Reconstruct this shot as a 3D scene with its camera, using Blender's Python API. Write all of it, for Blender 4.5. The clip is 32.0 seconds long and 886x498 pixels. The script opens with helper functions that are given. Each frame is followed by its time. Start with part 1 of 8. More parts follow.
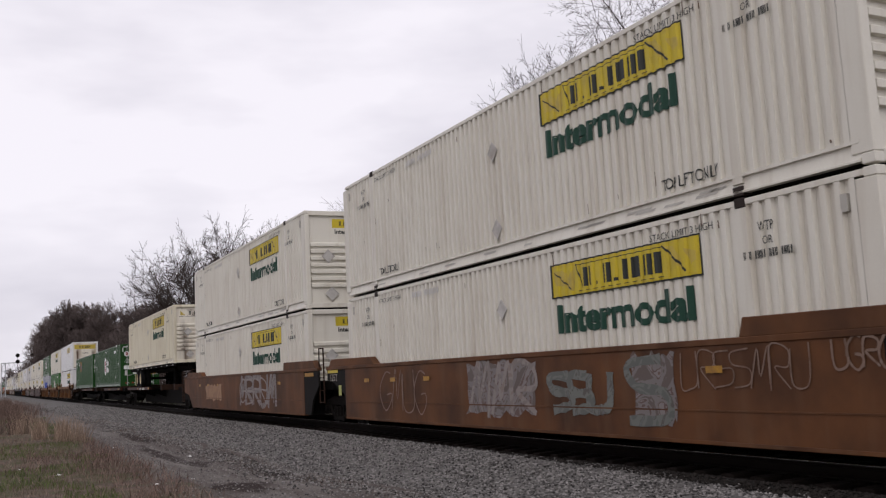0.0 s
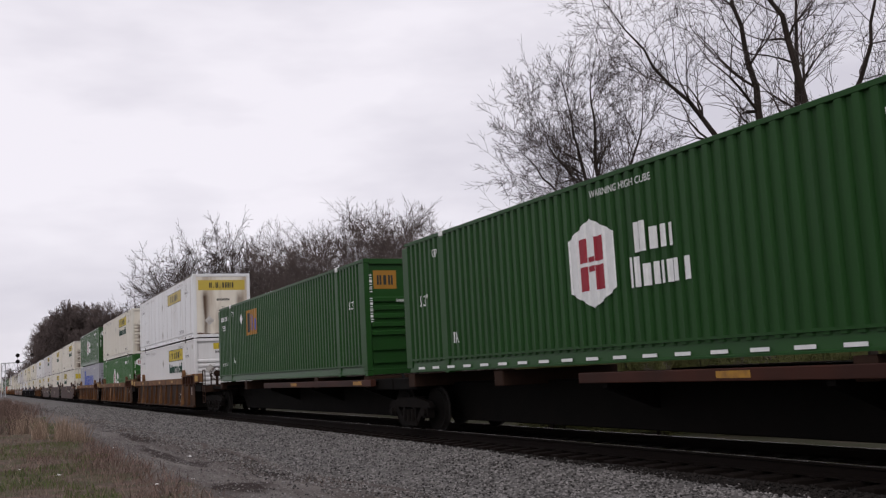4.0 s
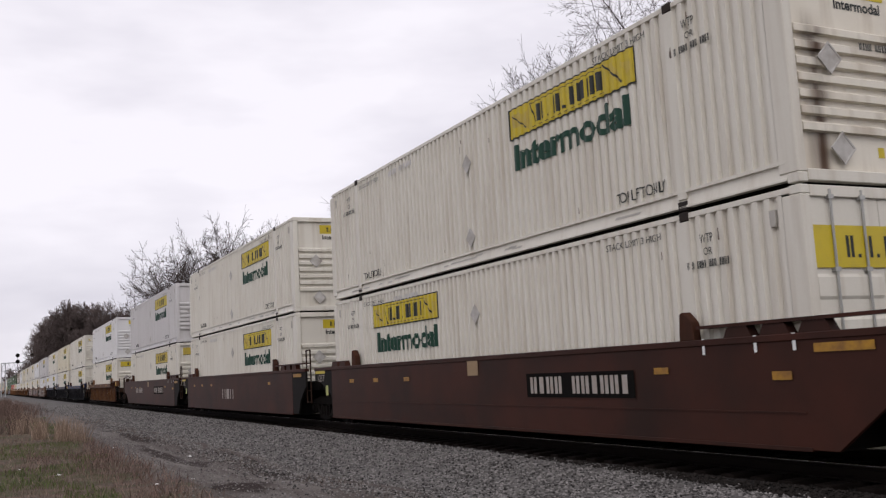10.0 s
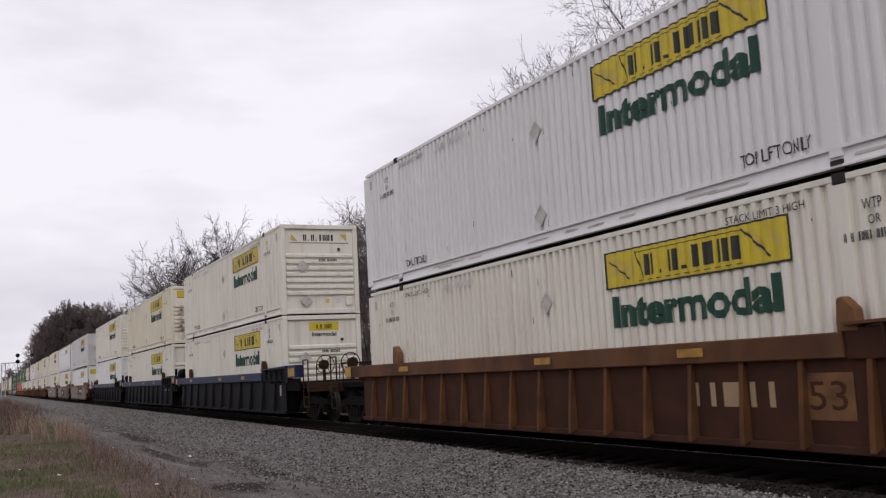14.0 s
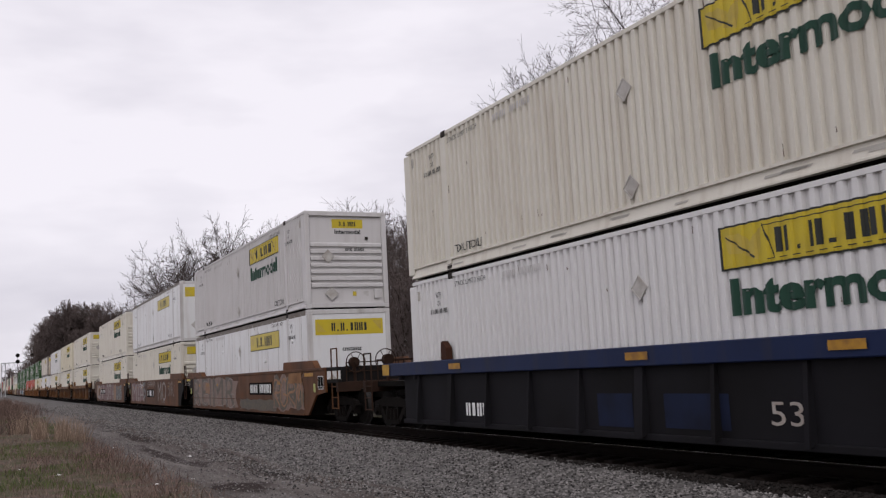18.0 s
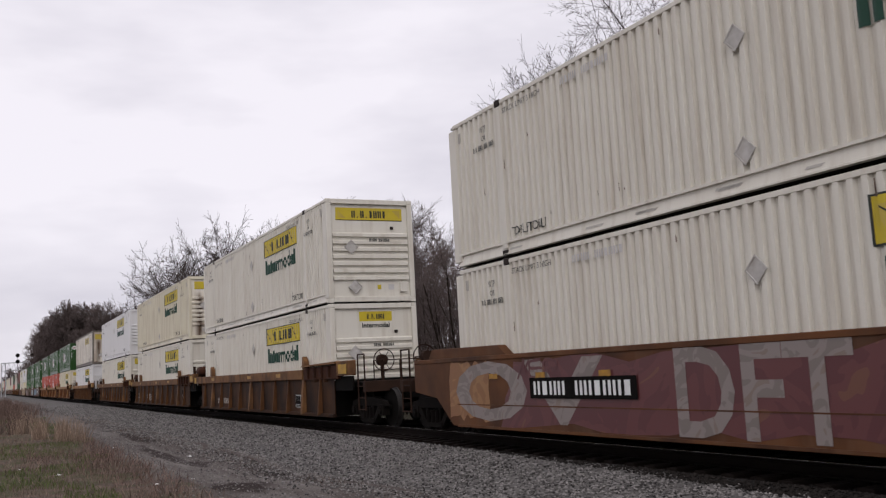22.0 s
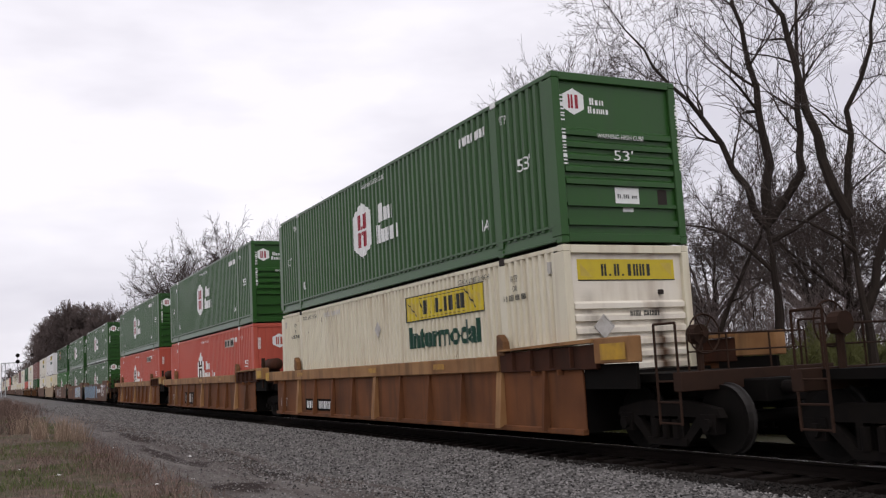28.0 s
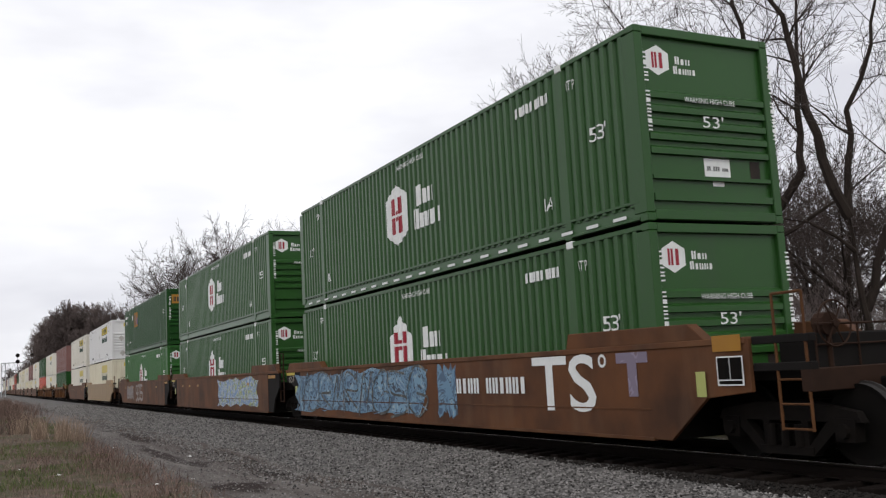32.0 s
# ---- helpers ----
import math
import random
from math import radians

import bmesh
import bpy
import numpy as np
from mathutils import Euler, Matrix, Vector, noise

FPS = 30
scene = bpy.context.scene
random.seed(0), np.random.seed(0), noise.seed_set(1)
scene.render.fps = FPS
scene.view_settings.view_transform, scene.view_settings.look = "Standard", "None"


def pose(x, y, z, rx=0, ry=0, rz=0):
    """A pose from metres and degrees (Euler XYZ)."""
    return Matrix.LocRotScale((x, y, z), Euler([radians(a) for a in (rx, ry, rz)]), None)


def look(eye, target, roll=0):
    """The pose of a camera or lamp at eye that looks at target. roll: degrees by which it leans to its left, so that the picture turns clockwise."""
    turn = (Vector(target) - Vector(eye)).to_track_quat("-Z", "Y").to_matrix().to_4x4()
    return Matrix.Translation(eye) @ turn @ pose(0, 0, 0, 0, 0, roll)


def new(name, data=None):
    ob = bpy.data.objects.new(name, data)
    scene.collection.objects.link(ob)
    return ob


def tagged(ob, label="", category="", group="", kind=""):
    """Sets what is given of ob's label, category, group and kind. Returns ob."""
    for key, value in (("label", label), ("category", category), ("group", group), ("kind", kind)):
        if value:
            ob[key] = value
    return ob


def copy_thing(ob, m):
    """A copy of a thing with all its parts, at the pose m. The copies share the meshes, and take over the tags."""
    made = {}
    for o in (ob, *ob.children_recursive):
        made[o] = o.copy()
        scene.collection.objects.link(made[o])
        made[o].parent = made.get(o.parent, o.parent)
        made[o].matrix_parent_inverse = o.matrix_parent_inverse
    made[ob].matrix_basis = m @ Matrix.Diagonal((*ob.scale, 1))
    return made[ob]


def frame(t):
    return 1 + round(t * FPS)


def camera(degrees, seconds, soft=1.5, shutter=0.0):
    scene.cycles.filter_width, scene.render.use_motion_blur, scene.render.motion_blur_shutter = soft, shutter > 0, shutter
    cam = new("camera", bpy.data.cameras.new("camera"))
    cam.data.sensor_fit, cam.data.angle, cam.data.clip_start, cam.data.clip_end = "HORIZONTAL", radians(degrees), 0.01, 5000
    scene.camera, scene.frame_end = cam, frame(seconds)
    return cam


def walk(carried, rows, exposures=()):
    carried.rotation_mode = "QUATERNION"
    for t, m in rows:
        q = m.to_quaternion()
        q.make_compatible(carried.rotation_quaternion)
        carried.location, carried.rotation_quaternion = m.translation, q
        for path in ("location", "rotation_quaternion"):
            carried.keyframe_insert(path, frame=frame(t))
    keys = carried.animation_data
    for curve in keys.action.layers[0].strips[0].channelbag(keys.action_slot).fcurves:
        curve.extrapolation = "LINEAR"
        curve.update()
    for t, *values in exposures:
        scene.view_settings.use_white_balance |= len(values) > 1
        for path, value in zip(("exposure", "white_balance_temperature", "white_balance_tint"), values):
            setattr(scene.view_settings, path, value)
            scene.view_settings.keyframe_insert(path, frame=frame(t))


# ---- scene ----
# World: the track runs along y; the train rolls towards -y. Rail tops lie at z = 0.
# The camera stands beside the line on a low bank, 1.34 m over the rails.
CLIP = 32.0
TRACK_X = 9.708          # centre of the track
cam = camera(50.62, CLIP, soft=1.25, shutter=0.03)
EYE = pose(0, 0, 1.34, 97.243, 3.011, -25.871)
walk(cam, [(0.0, EYE), (CLIP, EYE)], exposures=[(0.0, 0.03, 6500, 14), (2.0, 0.02, 6500, 14), (3.2, -0.03, 6500, 14), (4.0, -0.02, 6500, 14), (5.5, 0.03, 6500, 14), (8.5, 0.14, 6500, 12), (10.5, 0.06, 6500, 14), (14.0, 0.03, 6500, 14), (18.0, 0.0, 6500, 14), (24.0, 0.0, 6500, 14), (26.5, 0.03, 6500, 14), (29.0, 0.20, 6500, 11), (31.0, 0.20, 6500, 8), (CLIP, 0.23, 6500, 7)])


# ---- light: an overcast sky, brighter behind the camera ----
def make_world():
    world = bpy.data.worlds.new("overcast_sky")
    scene.world = world
    world.use_nodes = True
    nt = world.node_tree
    nt.nodes.clear()
    out = nt.nodes.new("ShaderNodeOutputWorld")
    bg = nt.nodes.new("ShaderNodeBackground")
    sky = nt.nodes.new("ShaderNodeTexSky")
    sky.sky_type, sky.sun_disc = "NISHITA", False
    sky.sun_elevation, sky.sun_rotation = radians(44), radians(203)
    coord = nt.nodes.new("ShaderNodeTexCoord")
    mp = nt.nodes.new("ShaderNodeMapping")
    mp.inputs["Scale"].default_value = (1.0, 1.0, 3.2)
    n1 = nt.nodes.new("ShaderNodeTexNoise")
    n1.inputs["Scale"].default_value, n1.inputs["Detail"].default_value, n1.inputs["Roughness"].default_value = 2.3, 5.0, 0.5
    ramp = nt.nodes.new("ShaderNodeValToRGB")
    ramp.color_ramp.elements[0].position, ramp.color_ramp.elements[0].color = 0.35, (6.3, 6.2, 6.8, 1)
    ramp.color_ramp.elements[1].position, ramp.color_ramp.elements[1].color = 0.58, (8.8, 8.65, 9.1, 1)
    mix = nt.nodes.new("ShaderNodeMix")
    mix.data_type = "RGBA"
    mix.inputs[0].default_value = 0.96
    nt.links.new(coord.outputs["Generated"], mp.inputs["Vector"])
    nt.links.new(mp.outputs[0], n1.inputs["Vector"])
    nt.links.new(n1.outputs["Fac"], ramp.inputs[0])
    nt.links.new(sky.outputs[0], mix.inputs[6])
    nt.links.new(ramp.outputs[0], mix.inputs[7])
    nt.links.new(mix.outputs[2], bg.inputs["Color"])
    bg.inputs["Strength"].default_value = 0.105
    nt.links.new(bg.outputs[0], out.inputs[0])


make_world()
sun_data = bpy.data.lights.new("sun", "SUN")
sun_data.energy, sun_data.angle, sun_data.color = 0.85, radians(40), (1.0, 0.97, 0.93)
sun = new("sun", sun_data)
sun.matrix_world = look((-16, -38, 40), (0, 0, 0))


# ---- materials ----
def rgba(c):
    return (c[0], c[1], c[2], 1.0)


def mat(name, colour, other=None, rough=0.6, metal=0.0, scale=3.0, amount=0.5, stretch=(1, 1, 1), fine=40.0,
        bump=0.1, dirt=None, dirt_amount=0.0, spread=0.04, streaks=2.0, world_space=False, gloss=0.25, runs=()):
    """A painted or natural surface: two tones mixed by noise, fine grain, vertical dirt streaks and a little relief."""
    m = bpy.data.materials.new(name)
    m.use_nodes = True
    nt = m.node_tree
    bsdf = nt.nodes["Principled BSDF"]
    bsdf.inputs["Roughness"].default_value, bsdf.inputs["Metallic"].default_value = rough, metal
    bsdf.inputs["Specular IOR Level"].default_value = gloss
    coord = nt.nodes.new("ShaderNodeTexCoord")
    src = coord.outputs["Object"]
    if world_space:
        src = nt.nodes.new("ShaderNodeNewGeometry").outputs["Position"]
    mp = nt.nodes.new("ShaderNodeMapping")
    mp.inputs["Scale"].default_value = stretch
    info = nt.nodes.new("ShaderNodeObjectInfo")
    shift = nt.nodes.new("ShaderNodeMath")
    shift.operation = "MULTIPLY"
    shift.inputs[1].default_value = 37.0
    nt.links.new(info.outputs["Random"], shift.inputs[0])
    nt.links.new(src, mp.inputs["Vector"])
    if not world_space:
        nt.links.new(shift.outputs[0], mp.inputs["Location"])
    big = nt.nodes.new("ShaderNodeTexNoise")
    big.inputs["Scale"].default_value, big.inputs["Detail"].default_value = scale, 6.0
    nt.links.new(mp.outputs[0], big.inputs["Vector"])
    small = nt.nodes.new("ShaderNodeTexNoise")
    small.inputs["Scale"].default_value, small.inputs["Detail"].default_value = fine, 3.0
    nt.links.new(mp.outputs[0], small.inputs["Vector"])
    ramp = nt.nodes.new("ShaderNodeMapRange")
    ramp.inputs["From Min"].default_value, ramp.inputs["From Max"].default_value = 0.35, 0.7
    ramp.inputs["To Max"].default_value = amount
    nt.links.new(big.outputs["Fac"], ramp.inputs["Value"])
    mix = nt.nodes.new("ShaderNodeMix")
    mix.data_type = "RGBA"
    other = other or [c * 0.8 for c in colour]
    mix.inputs[6].default_value, mix.inputs[7].default_value = rgba(colour), rgba(other)
    nt.links.new(ramp.outputs[0], mix.inputs[0])
    last = mix.outputs[2]
    if dirt:
        mp2 = nt.nodes.new("ShaderNodeMapping")
        mp2.inputs["Scale"].default_value = (streaks, streaks, 0.22)
        nt.links.new(src, mp2.inputs["Vector"])
        if not world_space:
            nt.links.new(shift.outputs[0], mp2.inputs["Location"])
        st = nt.nodes.new("ShaderNodeTexNoise")
        st.inputs["Scale"].default_value, st.inputs["Detail"].default_value = 1.6, 7.0
        nt.links.new(mp2.outputs[0], st.inputs["Vector"])
        r2 = nt.nodes.new("ShaderNodeMapRange")
        r2.inputs["From Min"].default_value, r2.inputs["From Max"].default_value = 0.5, 0.78
        r2.inputs["To Max"].default_value = dirt_amount
        nt.links.new(st.outputs["Fac"], r2.inputs["Value"])
        mixd = nt.nodes.new("ShaderNodeMix")
        mixd.data_type = "RGBA"
        mixd.inputs[7].default_value = rgba(dirt)
        nt.links.new(r2.outputs[0], mixd.inputs[0])
        nt.links.new(last, mixd.inputs[6])
        last = mixd.outputs[2]
    for x_run, z_top, strength in runs:
        # a soot or rust run below a vent: narrow, uneven, fading downwards
        sep = nt.nodes.new("ShaderNodeSeparateXYZ")
        nt.links.new(coord.outputs["Object"], sep.inputs[0])
        off = nt.nodes.new("ShaderNodeMath")
        off.operation = "SUBTRACT"
        off.inputs[1].default_value = x_run
        nt.links.new(sep.outputs[0], off.inputs[0])
        dist = nt.nodes.new("ShaderNodeMath")
        dist.operation = "ABSOLUTE"
        nt.links.new(off.outputs[0], dist.inputs[0])
        edge = nt.nodes.new("ShaderNodeMapRange")
        edge.inputs["From Min"].default_value, edge.inputs["From Max"].default_value = 0.26, 0.02
        nt.links.new(dist.outputs[0], edge.inputs["Value"])
        fall = nt.nodes.new("ShaderNodeMapRange")
        fall.inputs["From Min"].default_value, fall.inputs["From Max"].default_value = z_top + 0.1, z_top - 0.25
        nt.links.new(sep.outputs[2], fall.inputs["Value"])
        both = nt.nodes.new("ShaderNodeMath")
        both.operation = "MULTIPLY"
        nt.links.new(edge.outputs[0], both.inputs[0])
        nt.links.new(fall.outputs[0], both.inputs[1])
        rag = nt.nodes.new("ShaderNodeMath")
        rag.operation = "MULTIPLY"
        nt.links.new(both.outputs[0], rag.inputs[0])
        ragged = nt.nodes.new("ShaderNodeMapRange")
        ragged.inputs["From Min"].default_value, ragged.inputs["From Max"].default_value, ragged.inputs["To Max"].default_value = 0.35, 0.6, strength
        nt.links.new(st.outputs["Fac"], ragged.inputs["Value"])
        nt.links.new(ragged.outputs[0], rag.inputs[1])
        mixr = nt.nodes.new("ShaderNodeMix")
        mixr.data_type = "RGBA"
        mixr.inputs[7].default_value = (0.075, 0.042, 0.024, 1)
        nt.links.new(rag.outputs[0], mixr.inputs[0])
        nt.links.new(last, mixr.inputs[6])
        last = mixr.outputs[2]
    hsv = nt.nodes.new("ShaderNodeHueSaturation")
    val = nt.nodes.new("ShaderNodeMapRange")
    val.inputs["To Min"].default_value, val.inputs["To Max"].default_value = 1.0 - spread, 1.0 + spread
    nt.links.new(small.outputs["Fac"], val.inputs["Value"])
    nt.links.new(val.outputs[0], hsv.inputs["Value"])
    nt.links.new(last, hsv.inputs["Color"])
    nt.links.new(hsv.outputs[0], bsdf.inputs["Base Color"])
    if bump:
        b = nt.nodes.new("ShaderNodeBump")
        b.inputs["Strength"].default_value, b.inputs["Distance"].default_value = bump, 0.01
        nt.links.new(small.outputs["Fac"], b.inputs["Height"])
        nt.links.new(b.outputs[0], bsdf.inputs["Normal"])
    return m


GRIME, RUST = (0.16, 0.13, 0.10), (0.17, 0.075, 0.035)
M = {
    "white": mat("white_paint", (0.66, 0.635, 0.56), (0.595, 0.558, 0.48), 0.45, scale=0.7, dirt=(0.36, 0.29, 0.21), dirt_amount=0.42, streaks=3),
    "bright": mat("bright_white_paint", (0.67, 0.665, 0.66), (0.63, 0.625, 0.615), 0.42, scale=0.7, dirt=(0.5, 0.48, 0.44), dirt_amount=0.3, streaks=3),
    "cream": mat("aged_cream_paint", (0.645, 0.605, 0.475), (0.56, 0.51, 0.375), 0.5, scale=0.7, dirt=(0.34, 0.25, 0.16), dirt_amount=0.6, streaks=3),
    "pearl": mat("grey_white_paint", (0.56, 0.545, 0.54), (0.51, 0.495, 0.485), 0.45, scale=0.7, dirt=(0.36, 0.33, 0.30), dirt_amount=0.4, streaks=3),
    "plate": mat("white_aluminium_plate", (0.69, 0.70, 0.70), (0.63, 0.63, 0.62), 0.35, scale=0.6, dirt=(0.36, 0.30, 0.24), dirt_amount=0.45, streaks=1.6),
    "plate_stained": mat("stained_cream_plate", (0.70, 0.66, 0.57), (0.56, 0.49, 0.39), 0.5, scale=0.8, dirt=(0.24, 0.155, 0.09), dirt_amount=0.8, streaks=1.3, runs=((-0.78, 2.1, 1.0), (0.80, 2.0, 0.8))),
    "grey_rail": mat("bare_grey_rail", (0.56, 0.55, 0.54), (0.44, 0.42, 0.40), 0.5, 0.0, dirt=(0.25, 0.22, 0.19), dirt_amount=0.6),
    "dark_rail": mat("grimy_grey_brown_rail", (0.17, 0.15, 0.13), (0.11, 0.09, 0.075), 0.6, scale=2, dirt=(0.09, 0.06, 0.04), dirt_amount=0.6),
    "seam": mat("grey_panel_seam", (0.40, 0.385, 0.37), (0.30, 0.28, 0.26), 0.5, scale=3),
    "dirty_end": mat("rust_streaked_cream_paint", (0.70, 0.66, 0.57), (0.62, 0.56, 0.45), 0.5, scale=1.2, dirt=(0.3, 0.22, 0.15), dirt_amount=0.7, streaks=1.5, runs=((-0.78, 2.1, 1.0), (0.62, 2.0, 1.0))),
    "green": mat("dark_green_paint", (0.0145, 0.061, 0.0125), (0.012, 0.050, 0.0105), 0.42, scale=0.8, dirt=(0.018, 0.046, 0.019), dirt_amount=0.5, gloss=0.15),
    "green_fresh": mat("glossy_green_paint", (0.022, 0.078, 0.0155), (0.018, 0.064, 0.013), 0.36, scale=0.8, dirt=(0.030, 0.065, 0.026), dirt_amount=0.5, gloss=0.3),
    "lightgreen": mat("faded_green_paint", (0.028, 0.115, 0.022), (0.024, 0.098, 0.02), 0.45, scale=0.8, dirt=(0.06, 0.12, 0.05), dirt_amount=0.5),
    "red": mat("faded_red_paint", (0.45, 0.090, 0.060), (0.38, 0.075, 0.052), 0.5, scale=0.8, dirt=(0.30, 0.09, 0.06), dirt_amount=0.5),
    "grey": mat("grey_paint", (0.34, 0.345, 0.385), (0.30, 0.305, 0.34), 0.45, scale=0.8, dirt=(0.22, 0.21, 0.22), dirt_amount=0.4),
    "maroon_box": mat("brown_maroon_paint", (0.20, 0.10, 0.09), (0.16, 0.08, 0.07), 0.5, scale=0.8),
    "yellow": mat("yellow_sign_paint", (0.54, 0.42, 0.026), (0.47, 0.36, 0.032), 0.4, scale=2, dirt=(0.32, 0.24, 0.06), dirt_amount=0.45),
    "old_yellow": mat("dull_yellow_sign_paint", (0.50, 0.38, 0.06), (0.42, 0.32, 0.07), 0.45, scale=2, dirt=(0.25, 0.19, 0.07), dirt_amount=0.5),
    "ink": mat("black_lettering", (0.022, 0.024, 0.022), (0.035, 0.04, 0.035), 0.5),
    "green_ink": mat("dark_green_lettering", (0.010, 0.048, 0.030), (0.016, 0.060, 0.038), 0.5),
    "white_ink": mat("white_lettering", (0.74, 0.75, 0.74), (0.6, 0.62, 0.6), 0.5, scale=8),
    "dull_ink": mat("worn_white_lettering", (0.38, 0.35, 0.32), (0.30, 0.24, 0.2), 0.6, scale=12, amount=0.8),
    "blue_ink": mat("blue_lettering", (0.035, 0.085, 0.42), (0.03, 0.07, 0.35), 0.45),
    "orange_ink": mat("orange_yellow_square", (0.33, 0.16, 0.02), (0.26, 0.12, 0.02), 0.5),
    "maroon_ink": mat("maroon_emblem", (0.30, 0.02, 0.035), (0.24, 0.02, 0.03), 0.5),
    "red_ink": mat("red_reflector", (0.45, 0.03, 0.03), None, 0.4),
    "casting": mat("blackened_steel_casting", (0.03, 0.026, 0.024), (0.05, 0.035, 0.028), 0.7, 0.0, gloss=0.08),
    "roof": mat("roof_sheet", (0.42, 0.41, 0.40), (0.33, 0.32, 0.30), 0.5),
    "brown": mat("brown_oxide_paint", (0.125, 0.052, 0.022), (0.052, 0.026, 0.016), 0.6, scale=0.9, amount=1.0, dirt=(0.15, 0.085, 0.050), dirt_amount=0.55, streaks=1.2, gloss=0.1),
    "maroon": mat("dark_maroon_paint", (0.052, 0.0185, 0.0125), (0.024, 0.0125, 0.010), 0.55, scale=0.9, amount=0.9, dirt=(0.028, 0.016, 0.012), dirt_amount=0.6, streaks=1.0, gloss=0.1),
    "rust": mat("rusty_brown_steel", (0.062, 0.025, 0.015), (0.034, 0.018, 0.013), 0.7, scale=2.0, amount=0.9, dirt=(0.03, 0.018, 0.014), dirt_amount=0.75, gloss=0.06),
    "ochre": mat("grimy_ochre_paint", (0.31, 0.172, 0.076), (0.19, 0.092, 0.040), 0.6, scale=1.2, amount=0.95, dirt=(0.07, 0.04, 0.024), dirt_amount=0.8, gloss=0.1),
    "ochre_dull": mat("rusty_worn_ochre_paint", (0.195, 0.098, 0.042), (0.085, 0.045, 0.027), 0.65, scale=2.4, amount=1.0, dirt=(0.045, 0.027, 0.019), dirt_amount=0.9, streaks=1.4, gloss=0.08),
    "grab": mat("grimy_dark_brown_iron", (0.036, 0.020, 0.014), (0.020, 0.013, 0.010), 0.75, scale=3, gloss=0.06),
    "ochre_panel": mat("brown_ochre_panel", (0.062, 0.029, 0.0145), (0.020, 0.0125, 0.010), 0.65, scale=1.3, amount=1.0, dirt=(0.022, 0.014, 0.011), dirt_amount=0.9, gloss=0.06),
    "tan_panel": mat("warm_brown_panel", (0.165, 0.066, 0.028), (0.085, 0.036, 0.018), 0.65, scale=0.8, amount=0.9, dirt=(0.05, 0.028, 0.018), dirt_amount=0.8, gloss=0.08),
    "rib_brown": mat("brown_rib_paint", (0.115, 0.052, 0.022), (0.060, 0.028, 0.015), 0.65, scale=2.0, amount=0.9, dirt=(0.04, 0.022, 0.015), dirt_amount=0.7, gloss=0.08),
    "tan": mat("tan_paint", (0.30, 0.21, 0.12), (0.22, 0.15, 0.09), 0.6, scale=1.2),
    "navy": mat("navy_blue_paint", (0.014, 0.023, 0.066), (0.011, 0.016, 0.040), 0.5, scale=1.2, dirt=(0.03, 0.03, 0.036), dirt_amount=0.6, gloss=0.1),
    "navy_dim": mat("grimy_navy_panel", (0.014, 0.020, 0.046), (0.011, 0.013, 0.024), 0.65, scale=2, amount=0.9, gloss=0.06),
    "navy_panel": mat("dark_blue_black_panel", (0.014, 0.0135, 0.016), (0.009, 0.0085, 0.009), 0.7, scale=0.7, amount=0.9, gloss=0.06),
    # Next three steels are near black, with the shade under the cars in the colour.
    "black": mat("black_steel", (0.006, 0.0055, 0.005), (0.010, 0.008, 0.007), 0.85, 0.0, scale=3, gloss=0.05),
    "truck": mat("grimy_shaded_cast_steel", (0.0075, 0.0065, 0.006), (0.014, 0.011, 0.009), 0.85, 0.0, scale=5, gloss=0.05),
    "tread": mat("worn_wheel_steel", (0.030, 0.027, 0.025), (0.018, 0.016, 0.015), 0.6, 0.4, scale=8),
    "reflector": mat("worn_amber_reflector", (0.40, 0.21, 0.025), (0.20, 0.10, 0.03), 0.5, scale=7, amount=1.0),
    "end_yellow": mat("scuffed_chrome_yellow", (0.46, 0.27, 0.022), (0.26, 0.14, 0.03), 0.5, scale=5, amount=0.9),
    "tyre": mat("black_rubber", (0.009, 0.009, 0.0095), (0.014, 0.0135, 0.013), 0.85, gloss=0.08),
    "rim": mat("cream_wheel_rim", (0.48, 0.41, 0.27), (0.35, 0.26, 0.15), 0.5),
    "lime": mat("lime_tag", (0.40, 0.42, 0.14), (0.30, 0.32, 0.10), 0.5),
    "end_grey": mat("grimy_grey_end_paint", (0.014, 0.0125, 0.012), (0.010, 0.009, 0.008), 0.7, scale=2, dirt=(0.012, 0.010, 0.009), dirt_amount=0.6, gloss=0.06),
    "plate_face": mat("worn_placard_face", (0.50, 0.485, 0.46), (0.34, 0.32, 0.29), 0.6, scale=6, amount=0.9, dirt=(0.25, 0.20, 0.15), dirt_amount=0.6),
    "rubbed": mat("rubbed_grey_paint", (0.44, 0.42, 0.38), (0.34, 0.32, 0.28), 0.7, scale=4),
    "scuff": mat("rusty_scuff", (0.16, 0.10, 0.065), (0.07, 0.05, 0.04), 0.8, scale=3, amount=1.0),
    "steel_rod": mat("galvanised_rod", (0.42, 0.42, 0.40), (0.33, 0.32, 0.30), 0.4, 0.6),
}


# ---- mesh helpers ----
def box(bm, x0, x1, y0, y1, z0, z1):
    v = [bm.verts.new(p) for p in ((x0, y0, z0), (x1, y0, z0), (x1, y1, z0), (x0, y1, z0),
                                   (x0, y0, z1), (x1, y0, z1), (x1, y1, z1), (x0, y1, z1))]
    for f in ((3, 2, 1, 0), (4, 5, 6, 7), (0, 1, 5, 4), (1, 2, 6, 5), (2, 3, 7, 6), (3, 0, 4, 7)):
        bm.faces.new([v[i] for i in f])


